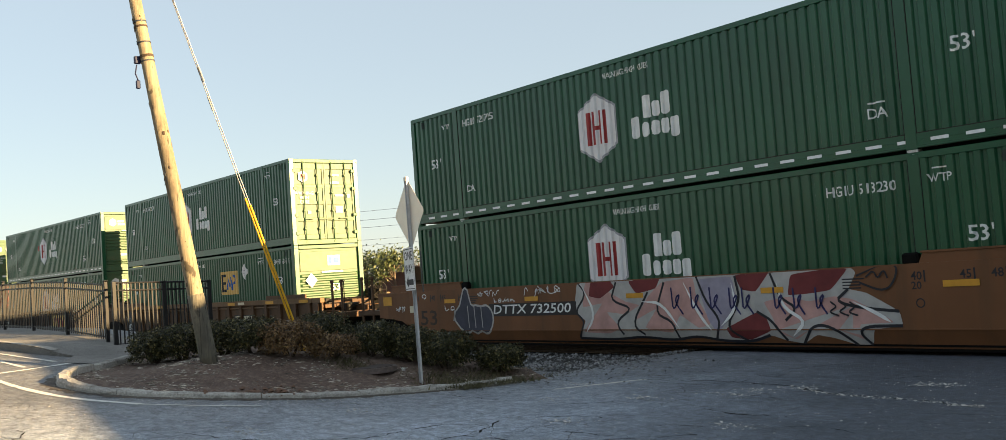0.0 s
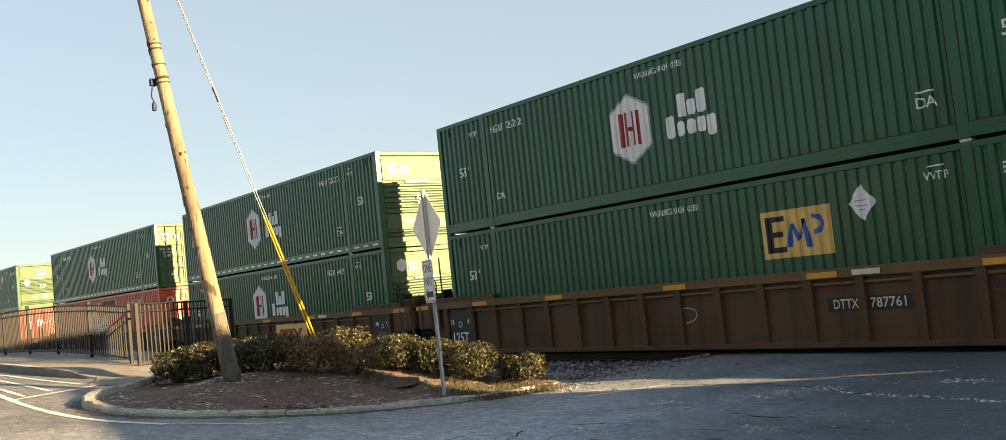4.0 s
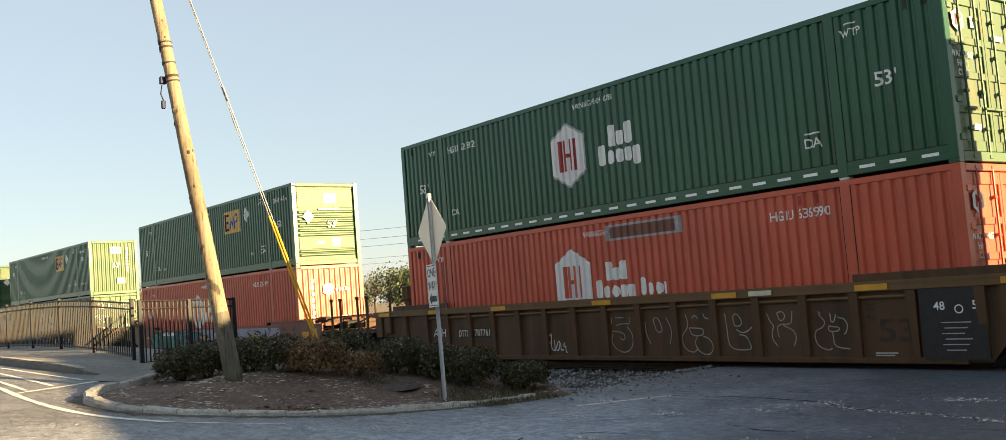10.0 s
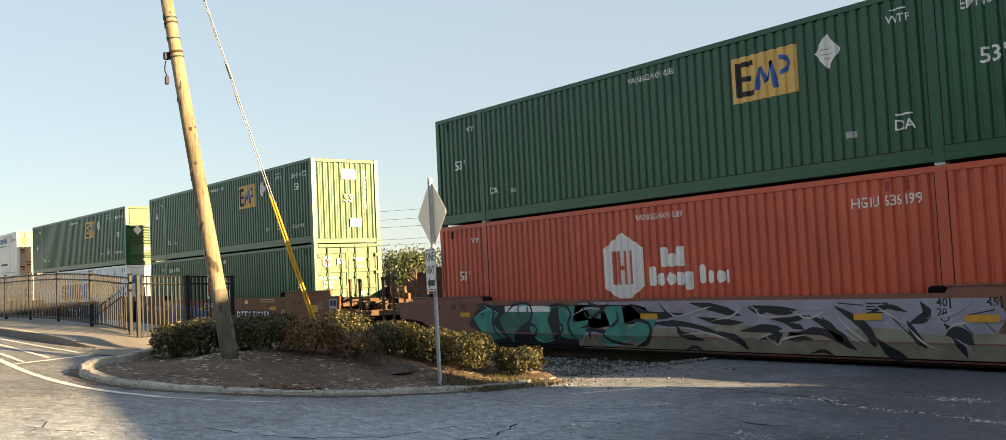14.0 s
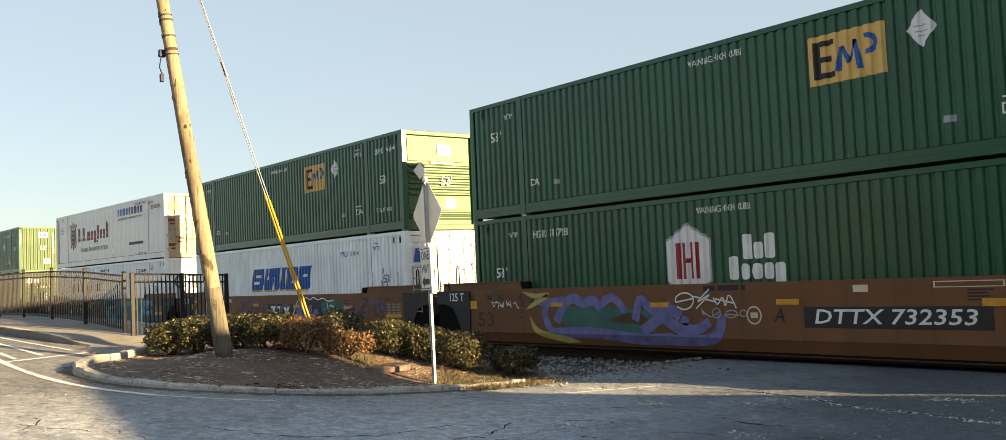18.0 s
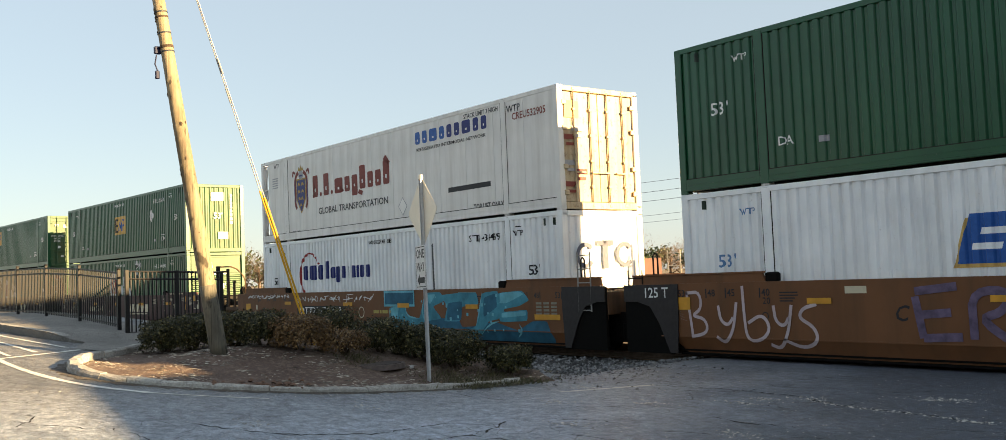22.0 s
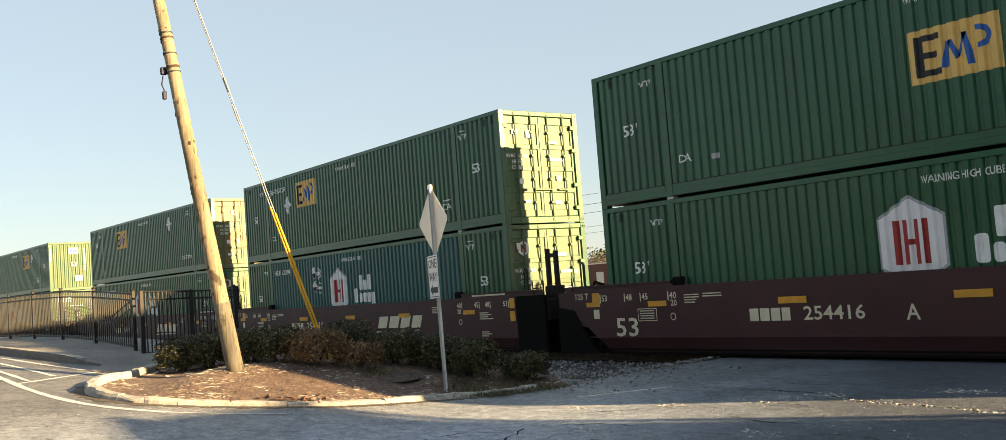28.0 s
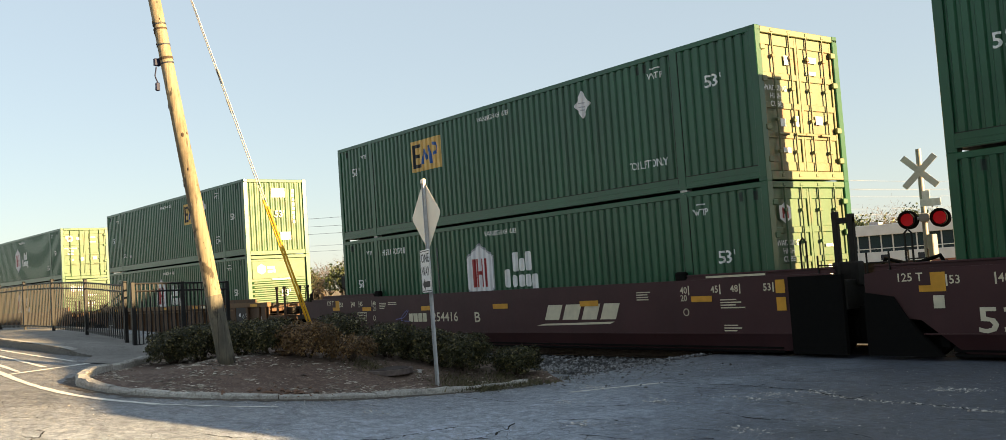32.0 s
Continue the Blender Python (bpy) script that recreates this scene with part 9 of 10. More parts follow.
def crumbs(rnd):
    """Broken asphalt and grit lie in clusters along the cracks."""
    if rnd.random() < 0.22:
        seam = ((-7.62, 10.88), (-7.2, 10.61), (-6.45, 10.45), (-5.84, 10.46), (-5.36, 10.31), (-5.0, 10.25))
        k = rnd.randrange(5)
        u = rnd.random()
        x, y = (seam[k][d] + (seam[k + 1][d] - seam[k][d]) * u for d in (0, 1))
    else:
        x, y = rnd.choice(((-6.4, 11.65), (-6.2, 11.7), (-8.13, 10.04), (-8.08, 10.5), (-11.06, 10.13), (-7.7, 10.9), (-10.2, 8.8), (-9.0, 9.4), (-8.6, 7.6), (-11.3, 6.4), (-10.6, 4.6), (-6.6, 8.2)))
        x, y = x + rnd.gauss(0, 0.18), y + rnd.gauss(0, 0.09)
    return x + rnd.gauss(0, 0.05), y + rnd.gauss(0, 0.04), rise(x, y)


scatter("asphalt_crumbs", "pale crumbs of broken asphalt along the cracks", "grit", 1300, crumbs, 0.015, LITTER_M, 12, 0.5)
scatter("ballast_stones", "loose grey ballast stones beside the track", "gravel", 9000, on_ballast, 0.031, STONE, 1, 0.8)
scatter("spilled_gravel", "small stones spilled over the asphalt", "gravel", 900, spill, 0.022, STONE, 2, 0.7)
scatter("mulch_chips", "dry leaves and wood chips on the soil", "mulch", 2700, on_island_patches, 0.032, CHIP, 3, 0.25)
scatter("twigs", "dead twigs and straw lying on the soil", "twigs", 700, on_island_patches, 0.02, CHIP, 31, 0.3, 4.5)
scatter("road_grit", "pale grit along the road", "grit", 7000, roadside, 0.0085, LITTER_M, 4, 0.5)


def clod(rnd):
    x, y = -13.12 + rnd.gauss(0, 0.25), 5.98 + rnd.gauss(0, 0.3)
    return x, y, island_height(x, y) + 0.01


scatter("clay_clods", "reddish clods of clay on the soil", "soil", 60, clod, 0.045, plain("red_clay", (0.16, 0.095, 0.066), 0.95, 0, 0.3), 5, 0.5)


def grass(name, label, spots, count, seed):
    rnd = random.Random(seed)
    verts, faces = [], []
    for _ in range(count):
        cx, cy, r = rnd.choice(spots)
        x, y = cx + rnd.gauss(0, r), cy + rnd.gauss(0, r)
        z = island_height(x, y) - 0.01
        a, h, w = rnd.uniform(0, 6.28), rnd.uniform(0.03, 0.085), rnd.uniform(0.006, 0.012)
        bx, by = math.cos(a) * w, math.sin(a) * w
        lx, ly = rnd.gauss(0, 0.05), rnd.gauss(0, 0.05)
        n0 = len(verts)
        verts += [(x - bx, y - by, z), (x + bx, y + by, z), (x + lx, y + ly, z + h)]
        faces.append((n0, n0 + 1, n0 + 2))
    me = bpy.data.meshes.new(name)
    me.from_pydata(verts, [], faces)
    me.materials.append(GRASSM)
    return tagged(new(name, me), label, "grass", "", "stuff")


grass("grass_tufts", "thin grass and weeds by the sign post and shrubs", [(-12.8, 8.9, 0.3), (-12.5, 9.5, 0.3), (-12.3, 9.9, 0.25), (-13.2, 9.1, 0.25), (-14.2, 8.0, 0.2), (-12.3, 9.0, 0.2), (-13.1, 9.9, 0.25)], 3000, 6)

# manhole in the soil
hole = thing("manhole_cover", "round dark iron manhole cover sunk in the soil", "manhole")
hx, hy = -13.95, 8.22
hz = island_height(hx, hy) + 0.0
g = Geo().tube([(hx, hy, hz - 0.05), (hx, hy, hz + 0.035)], 0.42, 28)
part("rim", g, plain("brown_iron", (0.15, 0.12, 0.11), 0.7, 0.2, 0.3), hole)
part("lid", Geo().tube([(hx, hy, hz + 0.01), (hx, hy, hz + 0.045)], 0.36, 28), plain("dark_iron", (0.075, 0.06, 0.055), 0.7, 0.2, 0.3), hole)
lit = thing("litter", "crumpled scrap of white paper on the soil", "litter")
lx, ly = -13.72, 8.72
g = Geo()
rnd = random.Random(9)
g.add([(lx + rnd.uniform(-0.09, 0.09), ly + rnd.uniform(-0.09, 0.09), island_height(lx, ly) + rnd.uniform(0.0, 0.09)) for _ in range(10)], [(0, 1, 2), (2, 3, 4), (4, 5, 6), (6, 7, 8), (8, 9, 0), (1, 3, 5), (5, 7, 9), (0, 4, 8)])
part("paper", g, SIGNWHITE, lit)


# ---- shrubs ----
def shrub(x, y, rx, ry, h, leaves, material, label, seed, lift=0.05):
    rnd = random.Random(seed)
    ob = thing("shrub", label, "shrub", pose(x, y, island_height(x, y) - 0.02), "shrubs on the island")
    verts, faces = [], []
    for _ in range(int(leaves * 2.1)):
        while True:
            d = Vector((rnd.gauss(0, 1), rnd.gauss(0, 1), rnd.gauss(0, 1))).normalized()
            if d.z > -0.75:
                break
        k = (abs(d.x) ** 3.2 + abs(d.y) ** 3.2 + abs(d.z) ** 3.2) ** (-1 / 3.2)
        r = k * (1 - 0.42 * rnd.random() ** 2.0) * (1 + 0.30 * noise.noise(d * 2.6 + Vector((seed, 0, 0))) + 0.20 * noise.noise(d * 7 + Vector((0, seed, 0))))
        p = Vector((d.x * r * rx, d.y * r * ry, lift + h * 0.5 + d.z * r * h * 0.5))
        if p.z < lift:
            p.z = lift + rnd.random() * 0.1
        s = rnd.uniform(0.010, 0.021)
        u = (d + Vector((rnd.gauss(0, 0.7), rnd.gauss(0, 0.7), rnd.gauss(0.3, 0.7)))).normalized()
        v = u.orthogonal().normalized()
        v.rotate(Matrix.Rotation(rnd.uniform(0, 6.28), 3, u))
        w = u.cross(v)
        n0 = len(verts)
        verts += [p - v * s * 1.5, p + w * s * 0.75 + u * s * 0.25, p + v * s * 1.5, p - w * s * 0.75 + u * s * 0.25]
        faces += [(n0, n0 + 1, n0 + 2), (n0, n0 + 2, n0 + 3)]
    me = bpy.data.meshes.new("foliage")
    me.from_pydata(verts, [], faces)
    part("foliage", me, material, ob)
    for k in range(7):
        a = rnd.uniform(0, 6.28)
        tip = Vector((math.cos(a) * rx * 0.8, math.sin(a) * ry * 0.8, h * rnd.uniform(0.6, 0.95)))
        part("stem", Geo().tube([(tip.x * 0.1, tip.y * 0.1, -0.03), (tip.x * 0.45, tip.y * 0.45, tip.z * 0.5), tuple(tip)], 0.012, 5, (0.02, 0.012, 0.004)), TWIG, ob)
    return ob


GL = "clipped dark evergreen shrub on the traffic island"
BL = "half-dead browned shrub on the traffic island"
for k, (x, y, rx, ry, h, n, m, text) in enumerate([
        (-16.9, 5.75, 0.36, 0.40, 0.58, 2200, LEAF, GL), (-16.6, 6.12, 0.46, 0.44, 0.64, 2800, LEAF, GL), (-15.95, 6.6, 0.46, 0.44, 0.62, 2800, LEAF, GL), (-15.35, 6.85, 0.44, 0.42, 0.60, 2600, LEAF, GL),
        (-14.75, 7.2, 0.46, 0.42, 0.60, 2600, LEAF_BROWN, BL), (-14.5, 7.85, 0.34, 0.40, 0.42, 1200, LEAF_BROWN, BL), (-16.1, 8.5, 0.5, 0.45, 0.66, 2400, LEAF, GL), (-14.75, 8.75, 0.48, 0.42, 0.62, 3000, LEAF, GL),
        (-14.3, 9.2, 0.42, 0.36, 0.60, 2600, LEAF, GL), (-13.8, 9.6, 0.50, 0.42, 0.66, 3200, LEAF, GL), (-13.2, 10.32, 0.40, 0.34, 0.46, 2200, LEAF, GL)]):
    shrub(x, y, rx, ry, h * 0.89, n, m, text, 200 + k)

# ---- leaning utility pole and its guys ----
BASE, TOP = Vector((-14.93, 5.92, 0.74)), Vector((-15.99, 4.50, 12.75))
BASE.z = island_height(BASE.x, BASE.y) - 0.05
pole = thing("utility_pole", "leaning weathered wooden utility pole standing in the island", "utility pole")
g = Geo()
pts, radii = [], []
for i in range(30):
    u = i / 29
    p = BASE.lerp(TOP, u)
    pts.append(p + Vector((noise.noise(Vector((u * 4, 0, 5))) * 0.03, noise.noise(Vector((u * 4, 9, 5))) * 0.03, 0)))
    radii.append(0.128 - 0.068 * u)
part("shaft", g.tube(pts, 0.2, 18, radii), POLEWOOD, pole, smooth=True)
# the foot of the pole is darker up to this height
butt_top = (1.78 - BASE.z) / (TOP.z - BASE.z)
part("treated_butt", Geo().tube([BASE.lerp(TOP, butt_top * k / 6) + Vector((noise.noise(Vector((butt_top * k / 6 * 4, 0, 5))) * 0.03, noise.noise(Vector((butt_top * k / 6 * 4, 9, 5))) * 0.03, 0)) for k in range(7)], 0.15, 18, [0.134 - 0.068 * butt_top * k / 6 for k in range(7)]), DARKWOOD, pole, "darker foot of the pole", smooth=True)


def on_pole(z):
    u = (z - BASE.z) / (TOP.z - BASE.z)
    return BASE.lerp(TOP, u), 0.128 - 0.068 * u


axis = (TOP - BASE).normalized()
for z, m, hgt in ((6.16, CABLE, 0.012), (6.08, TWIG, 0.016), (5.82, CABLE, 0.012), (5.60, TWIG, 0.022), (5.52, CABLE, 0.012), (6.95, GALV, 0.02)):
    c, r = on_pole(z)
    part("strap", Geo().tube([c - axis * hgt, c + axis * hgt], r + 0.008, 18), m, pole)
c, r = on_pole(5.55)
part("terminal_box", Geo().box(c.x - 0.11, c.x - 0.04, c.y - r - 0.08, c.y - r + 0.02, c.z - 0.06, c.z + 0.06, 0.01), INDIGO_CASE, pole)
part("hanging_cable", Geo().tube([(c.x - 0.06, c.y - r - 0.05, c.z - 0.08), (c.x - 0.08, c.y - r - 0.07, c.z - 0.22), (c.x - 0.07, c.y - r - 0.03, c.z - 0.34)], 0.012, 6).box(c.x - 0.10, c.x - 0.04, c.y - r - 0.07, c.y - r - 0.01, c.z - 0.46, c.z - 0.33, 0.008), INDIGO_CASE, pole)
rnd = random.Random(19)
for k in range(26):                                # knots and old gaff marks
    z, a = rnd.uniform(1.9, 8.2), rnd.uniform(-2.4, 0.6)
    c, r = on_pole(z)
    w, h = rnd.uniform(0.012, 0.028), rnd.uniform(0.02, 0.06)
    pts = [c + Vector(((r + 0.003) * math.cos(a + w / r * math.cos(t)), (r + 0.003) * math.sin(a + w / r * math.cos(t)), h * math.sin(t))) for t in (0, 0.8, 1.6, 2.4, 3.2, 4.0, 4.8, 5.6)]
    part("knot", Geo().add(pts + [c + Vector(((r + 0.012) * math.cos(a), (r + 0.012) * math.sin(a), 0))], [(i, (i + 1) % 8, 8) for i in range(8)]), TWIG if k % 3 else DARKWOOD, pole)
for z, a in ((1.35, 0.6), (3.6, -0.4), (2.4, 0.2)):
    c, r = on_pole(z)
    part("bark_scar", Geo().add([c + Vector((r * math.cos(a + da), r * math.sin(a + da), dz)) * 1.0 + Vector((0.004, -0.004, 0)) for da, dz in ((-1.5, -0.1), (-1.25, -0.06), (-1.2, 0.08), (-1.4, 0.12))], [(0, 1, 2, 3)]), TWIG if z > 2 else POLEWOOD, pole)
guys = thing("guy_wires", "pair of steel guy wires with long yellow plastic guards", "guy wire")
anchor = Vector((-15.33, 7.79, 0.5))
top_guy, _ = on_pole(10.3)
for k, (ox, tz) in enumerate(((-0.018, 0.0), (0.022, 0.0))):
    a = anchor + Vector((ox, ox, 0))
    b = top_guy + Vector((0, 0, tz))
    part("wire", Geo().tube([a, b], 0.009, 6), WIRE, guys)
    part("yellow_guard", Geo().tube([a.lerp(b, 0.0), a.lerp(b, 0.29 - 0.012 * k)], 0.019, 10), YELGUARD, guys)
    part("splice", Geo().tube([a.lerp(b, 0.44 + 0.05 * k), a.lerp(b, 0.465 + 0.05 * k)], 0.017, 8), WIRE, guys)
part("anchor_rod", Geo().tube([anchor + Vector((-0.05, 0.2, -0.3)), anchor + Vector((0, 0, 0.1))], 0.02, 8), GALV, guys)

# ---- sign post ----
SX, SY = -12.94, 8.53
SZ = island_height(SX, SY) - 0.05
sign = thing("road_sign", "steel post with a one-way sign under a blank-backed diamond sign", "road sign", pose(SX, SY, SZ, 0, 0, -9))
tall = 3.34 - SZ
post = Geo()
post.slab([(-0.032, 0.0), (0.032, 0.0), (0.032, tall), (-0.032, tall)], -0.004, 0.004).box(-0.040, -0.030, -0.03, 0.004, 0, tall).box(0.030, 0.040, -0.03, 0.004, 0, tall)
post_ob = part("post", post, GALV, sign)
post_ob.matrix_basis = pose(0, 0, 0, 0, -1.2, 0)
holes = Geo()
for k in range(52):
    holes.box(-0.006, 0.006, -0.0055, -0.0035, 0.1 + k * 0.058, 0.114 + k * 0.058)
part("post_holes", holes, CABLE, sign).matrix_basis = pose(0, 0, 0, 0, -1.2, 0)
tilt = pose(0, 0, 0, 0, -1.2, 0)
dz = 2.82 - SZ
part("diamond_plate", Geo().slab([(0, 0.54), (0.03, 0.535), (0.535, 0.03), (0.535, -0.03), (0.03, -0.535), (-0.03, -0.535), (-0.535, -0.03), (-0.535, 0.03), (-0.03, 0.535)], 0.006, 0.010), SIGNBACK, sign, "bare pale back of a diamond sign").matrix_basis = tilt @ pose(-0.02, 0, dz)
for z in (0.34, -0.34):
    part("bolt", Geo().tube([(0, -0.012, dz + z), (0, 0.008, dz + z)], 0.014, 8), GALV, sign).matrix_basis = tilt
part("cap", Geo().box(-0.05, 0.05, -0.04, 0.02, tall - 0.02, tall + 0.07, 0.015), SIGNBACK, sign).matrix_basis = tilt
oz = 1.94 - SZ
plate = part("one_way_plate", Geo().slab([(-0.25, -0.34), (0.25, -0.34), (0.275, -0.315), (0.275, 0.315), (0.25, 0.34), (-0.25, 0.34), (-0.275, 0.315), (-0.275, -0.315)], -0.044, -0.040), SIGNWHITE, sign, "white one-way sign with black letters and arrow")
plate.matrix_basis = tilt @ pose(-0.06, 0, oz, 0, 0, -7.5)


def sign_ink(shape, x, z):
    pts, faces = shape
    g = Geo().add([(x + a, -0.047, z + b) for a, b in pts], faces)
    me = bpy.data.meshes.new("sign_letters")
    me.from_pydata(g.v, [], g.f)
    part("sign_letters", me, DARKMARK, plate)


sign_ink(lettering("ONE", 0.14, 0.42), 0, 0.2)
sign_ink(lettering("WAY", 0.14, 0.42), 0, -0.01)
sign_ink(joined(polygon([(-0.2, 0), (-0.07, 0.1), (-0.07, -0.1)]), rects((-0.07, 0.2, -0.045, 0.045))), 0, -0.21)
sign_ink(rects((-0.255, 0.255, 0.308, 0.32), (-0.255, 0.255, -0.32, -0.308), (-0.255, -0.245, -0.308, 0.308), (0.245, 0.255, -0.308, 0.308)), 0, 0)
part("second_plate", Geo().slab([(-0.2, -0.36), (0.2, -0.36), (0.2, 0.36), (-0.2, 0.36)], -0.002, 0.002), CABLE, sign, "dark edge-on sign plate").matrix_basis = tilt @ pose(0.20, 0.05, oz - 0.02, 0, 0, -22)

# ---- iron fence ----
fence = thing("fence", "black iron picket fence along the sidewalk", "fence")
FENCE_H = 1.16


def fence_y(x):
    return 6.0 - 0.05 * (-20.1 - x)


def fence_base(x):
    return walk_height(x, fence_y(x)) + 0.0


post_mesh = Geo().box(-0.034, 0.034, -0.034, 0.034, -0.1, FENCE_H + 0.05, 0.006).box(-0.042, 0.042, -0.042, 0.042, FENCE_H + 0.05, FENCE_H + 0.075, 0.008).mesh("fence_post")
picket_mesh = Geo().box(-0.010, 0.010, -0.010, 0.010, 0.05, FENCE_H - 0.02).mesh("picket")
x = -20.3
count = 0
while x > -58:
    nx = x - 2.44
    a, b = Vector((x, fence_y(x), fence_base(x))), Vector((nx, fence_y(nx), fence_base(nx)))
    part("fence_post", post_mesh, FENCE, fence).location = a
    for h in (0.1, FENCE_H - 0.14, FENCE_H - 0.015):
        d = b - a
        part("fence_rail", Geo().add([a + Vector((0, s * 0.014, h + dz)) for s, dz in ((-1, -0.014), (1, -0.014), (1, 0.014), (-1, 0.014))] + [b + Vector((0, s * 0.014, h + dz)) for s, dz in ((-1, -0.014), (1, -0.014), (1, 0.014), (-1, 0.014))],
                                     [(0, 1, 2, 3), (7, 6, 5, 4), (0, 4, 5, 1), (1, 5, 6, 2), (2, 6, 7, 3), (3, 7, 4, 0)]), FENCE, fence)
    for k in range(1, 19):
        if count < 290:
            part("picket", picket_mesh, FENCE, fence).location = a.lerp(b, k / 19)
            count += 1
    x = nx
gate = thing("fence", "black iron fence section running towards the track", "fence")
ga, gb = Vector((-19.75, 5.98, rise(-19.75, 5.98) - 0.02)), Vector((-20.75, 8.3, 0.72))
gate_h = 1.38
for p in (ga, gb, ga.lerp(gb, 0.5)):
    part("fence_post", Geo().box(p.x - 0.04, p.x + 0.04, p.y - 0.04, p.y + 0.04, p.z - 0.2, p.z + gate_h, 0.008), FENCE, gate)
for h in (0.14, gate_h - 0.18, gate_h - 0.03):
    part("fence_rail", Geo().tube([ga + Vector((0, 0, h)), gb + Vector((0, 0, h))], 0.02, 6), FENCE, gate)
for k in range(1, 24):
    p = ga.lerp(gb, k / 24)
    part("picket", Geo().box(p.x - 0.011, p.x + 0.011, p.y - 0.011, p.y + 0.011, p.z + 0.06, p.z + gate_h - 0.03), FENCE, gate)

# ---- beyond the track ----
signal = thing("crossing_signal", "railroad crossing signal with crossbuck and red flashing lamps", "crossing signal", pose(-11.05, 20.0, -0.05))
part("mast", Geo().tube([(0, 0, 0), (0, 0, 3.95)], 0.058, 14), SIGPAINT, signal)
part("base", Geo().box(-0.22, 0.22, -0.22, 0.22, -0.1, 0.2, 0.03).tube([(0, 0, 0.2), (0, 0, 0.55)], 0.1, 12), SIGPAINT, signal)
face = pose(0, 0, 0, 0, 0, 24)
for k, a in enumerate((45, -45)):
    b = part("crossbuck_blade", Geo().box(-0.46, 0.46, -0.088 - 0.012 * k, -0.080 - 0.012 * k, -0.068, 0.068, 0.003), plain("crossbuck_back", (0.50, 0.48, 0.44), 0.5, 0.0, 0.1), signal)
    b.matrix_basis = face @ pose(0, 0, 3.46, 0, a, 0)
part("track_count_sign", Geo().box(-0.05, 0.36, -0.085, -0.078, 2.70, 2.86, 0.003).box(0.0, 0.15, -0.085, -0.078, 2.86, 3.04, 0.003), plain("small_sign_back", (0.68, 0.67, 0.65), 0.5, 0.1), signal).matrix_basis = face
part("cross_arm", Geo().tube([(-0.38, 0, 2.46), (0.38, 0, 2.46)], 0.035, 10).box(-0.1, 0.1, -0.1, 0.1, 2.38, 2.56, 0.02), SIGPAINT, signal).matrix_basis = face


def lamp_unit(x, s, lens):
    head = part("lamp_head", Geo().tube([(x, s * 0.06, 2.44), (x, s * 0.20, 2.44)], 0.14, 20).tube([(x, s * 0.19, 2.44), (x, s * 0.205, 2.44)], 0.20, 28), BLACK, signal)
    n, verts, faces = 24, [], []
    for i in range(n):
        a = math.pi * (0.5 + 2 * i / n)
        reach = 0.34 if math.sin(a) > -0.5 else 0.2
        for r in (0.145, 0.157):
            verts += [(x + r * math.cos(a), s * 0.2, 2.44 + r * math.sin(a)), (x + r * math.cos(a), s * (0.2 + reach), 2.44 + r * math.sin(a))]
    for i in range(n):
        j = (i + 1) % n
        faces += [(4 * i, 4 * j, 4 * j + 1, 4 * i + 1), (4 * i + 2, 4 * i + 3, 4 * j + 3, 4 * j + 2), (4 * i + 1, 4 * j + 1, 4 * j + 3, 4 * i + 3)]
    part("hood", Geo().add(verts, faces), BLACK, head)
    part("lens", Geo().tube([(x, s * 0.206, 2.44), (x, s * 0.222, 2.44)], 0.135, 24), lens, head)
    head.matrix_basis = face


for x, lens in ((-0.32, LAMP_ON), (0.32, LAMP_ON)):
    lamp_unit(x, -1, lens)
    lamp_unit(x, 1, LAMP_OFF)
part("junction_box", Geo().box(-0.09, 0.09, -0.16, -0.05, 1.15, 1.5, 0.01).box(0.06, 0.2, -0.1, 0.1, 1.6, 2.1, 0.015), SIGPAINT, signal)


def building(name, label, a, b, depth, high, material):
    """A flat-roofed block whose front runs from a to b."""
    a, b = Vector((*a, 0)), Vector((*b, 0))
    d = b - a
    m = Matrix.Translation(a) @ Matrix.Rotation(math.atan2(d.y, d.x), 4, "Z")
    ob = thing(name, label, "building", m)
    w = d.length
    part("wall", Geo().box(0, w, 0, 0.3, -0.3, high), material, ob)
    part("wall", Geo().box(0, w, depth - 0.3, depth, -0.3, high), material, ob)
    for x in (0, w - 0.3):
        part("wall", Geo().box(x, x + 0.3, 0.3, depth - 0.3, -0.3, high), material, ob)
    part("roof", Geo().box(0.1, w - 0.1, 0.1, depth - 0.1, high - 0.3, high - 0.15), GREYMARK, ob)
    part("parapet_cap", Geo().box(-0.08, w + 0.08, -0.08, 0.4, high, high + 0.12, 0.02), TRIM, ob)
    return ob, w


brick, w = building("brick_building", "low flat-roofed brick building with a ribbon window", (-49.6, 72), (-35.9, 75.5), 4.5, 3.85, MORTAR)
u0, u1 = 2.6, 11.0
part("fascia", Geo().box(u0 - 0.3, u1 + 0.5, -0.35, 0.0, 3.1, 3.95, 0.03), TRIM, brick)
part("spandrel", Geo().box(u0, u1, -0.14, 0.0, 0.9, 1.75, 0.02), TRIM, brick)
win = part("ribbon_window", Geo().box(u0, u1, -0.06, 0.0, 1.75, 3.1), WINDOW, brick)
for k in range(10):
    x = u0 + (u1 - u0) * k / 9
    part("mullion", Geo().box(x - 0.05, x + 0.05, -0.12, -0.05, 1.75, 3.1, 0.01), TRIM, win)
part("mullion", Geo().box(u0, u1, -0.11, -0.05, 1.98, 2.05, 0.01), TRIM, win)
for x, dx in ((4.0, 0.8), (6.4, 1.2)):
    part("roof_unit", Geo().box(x, x + dx, 1.6, 2.8, 3.7, 4.25, 0.03), GREYMARK, brick)
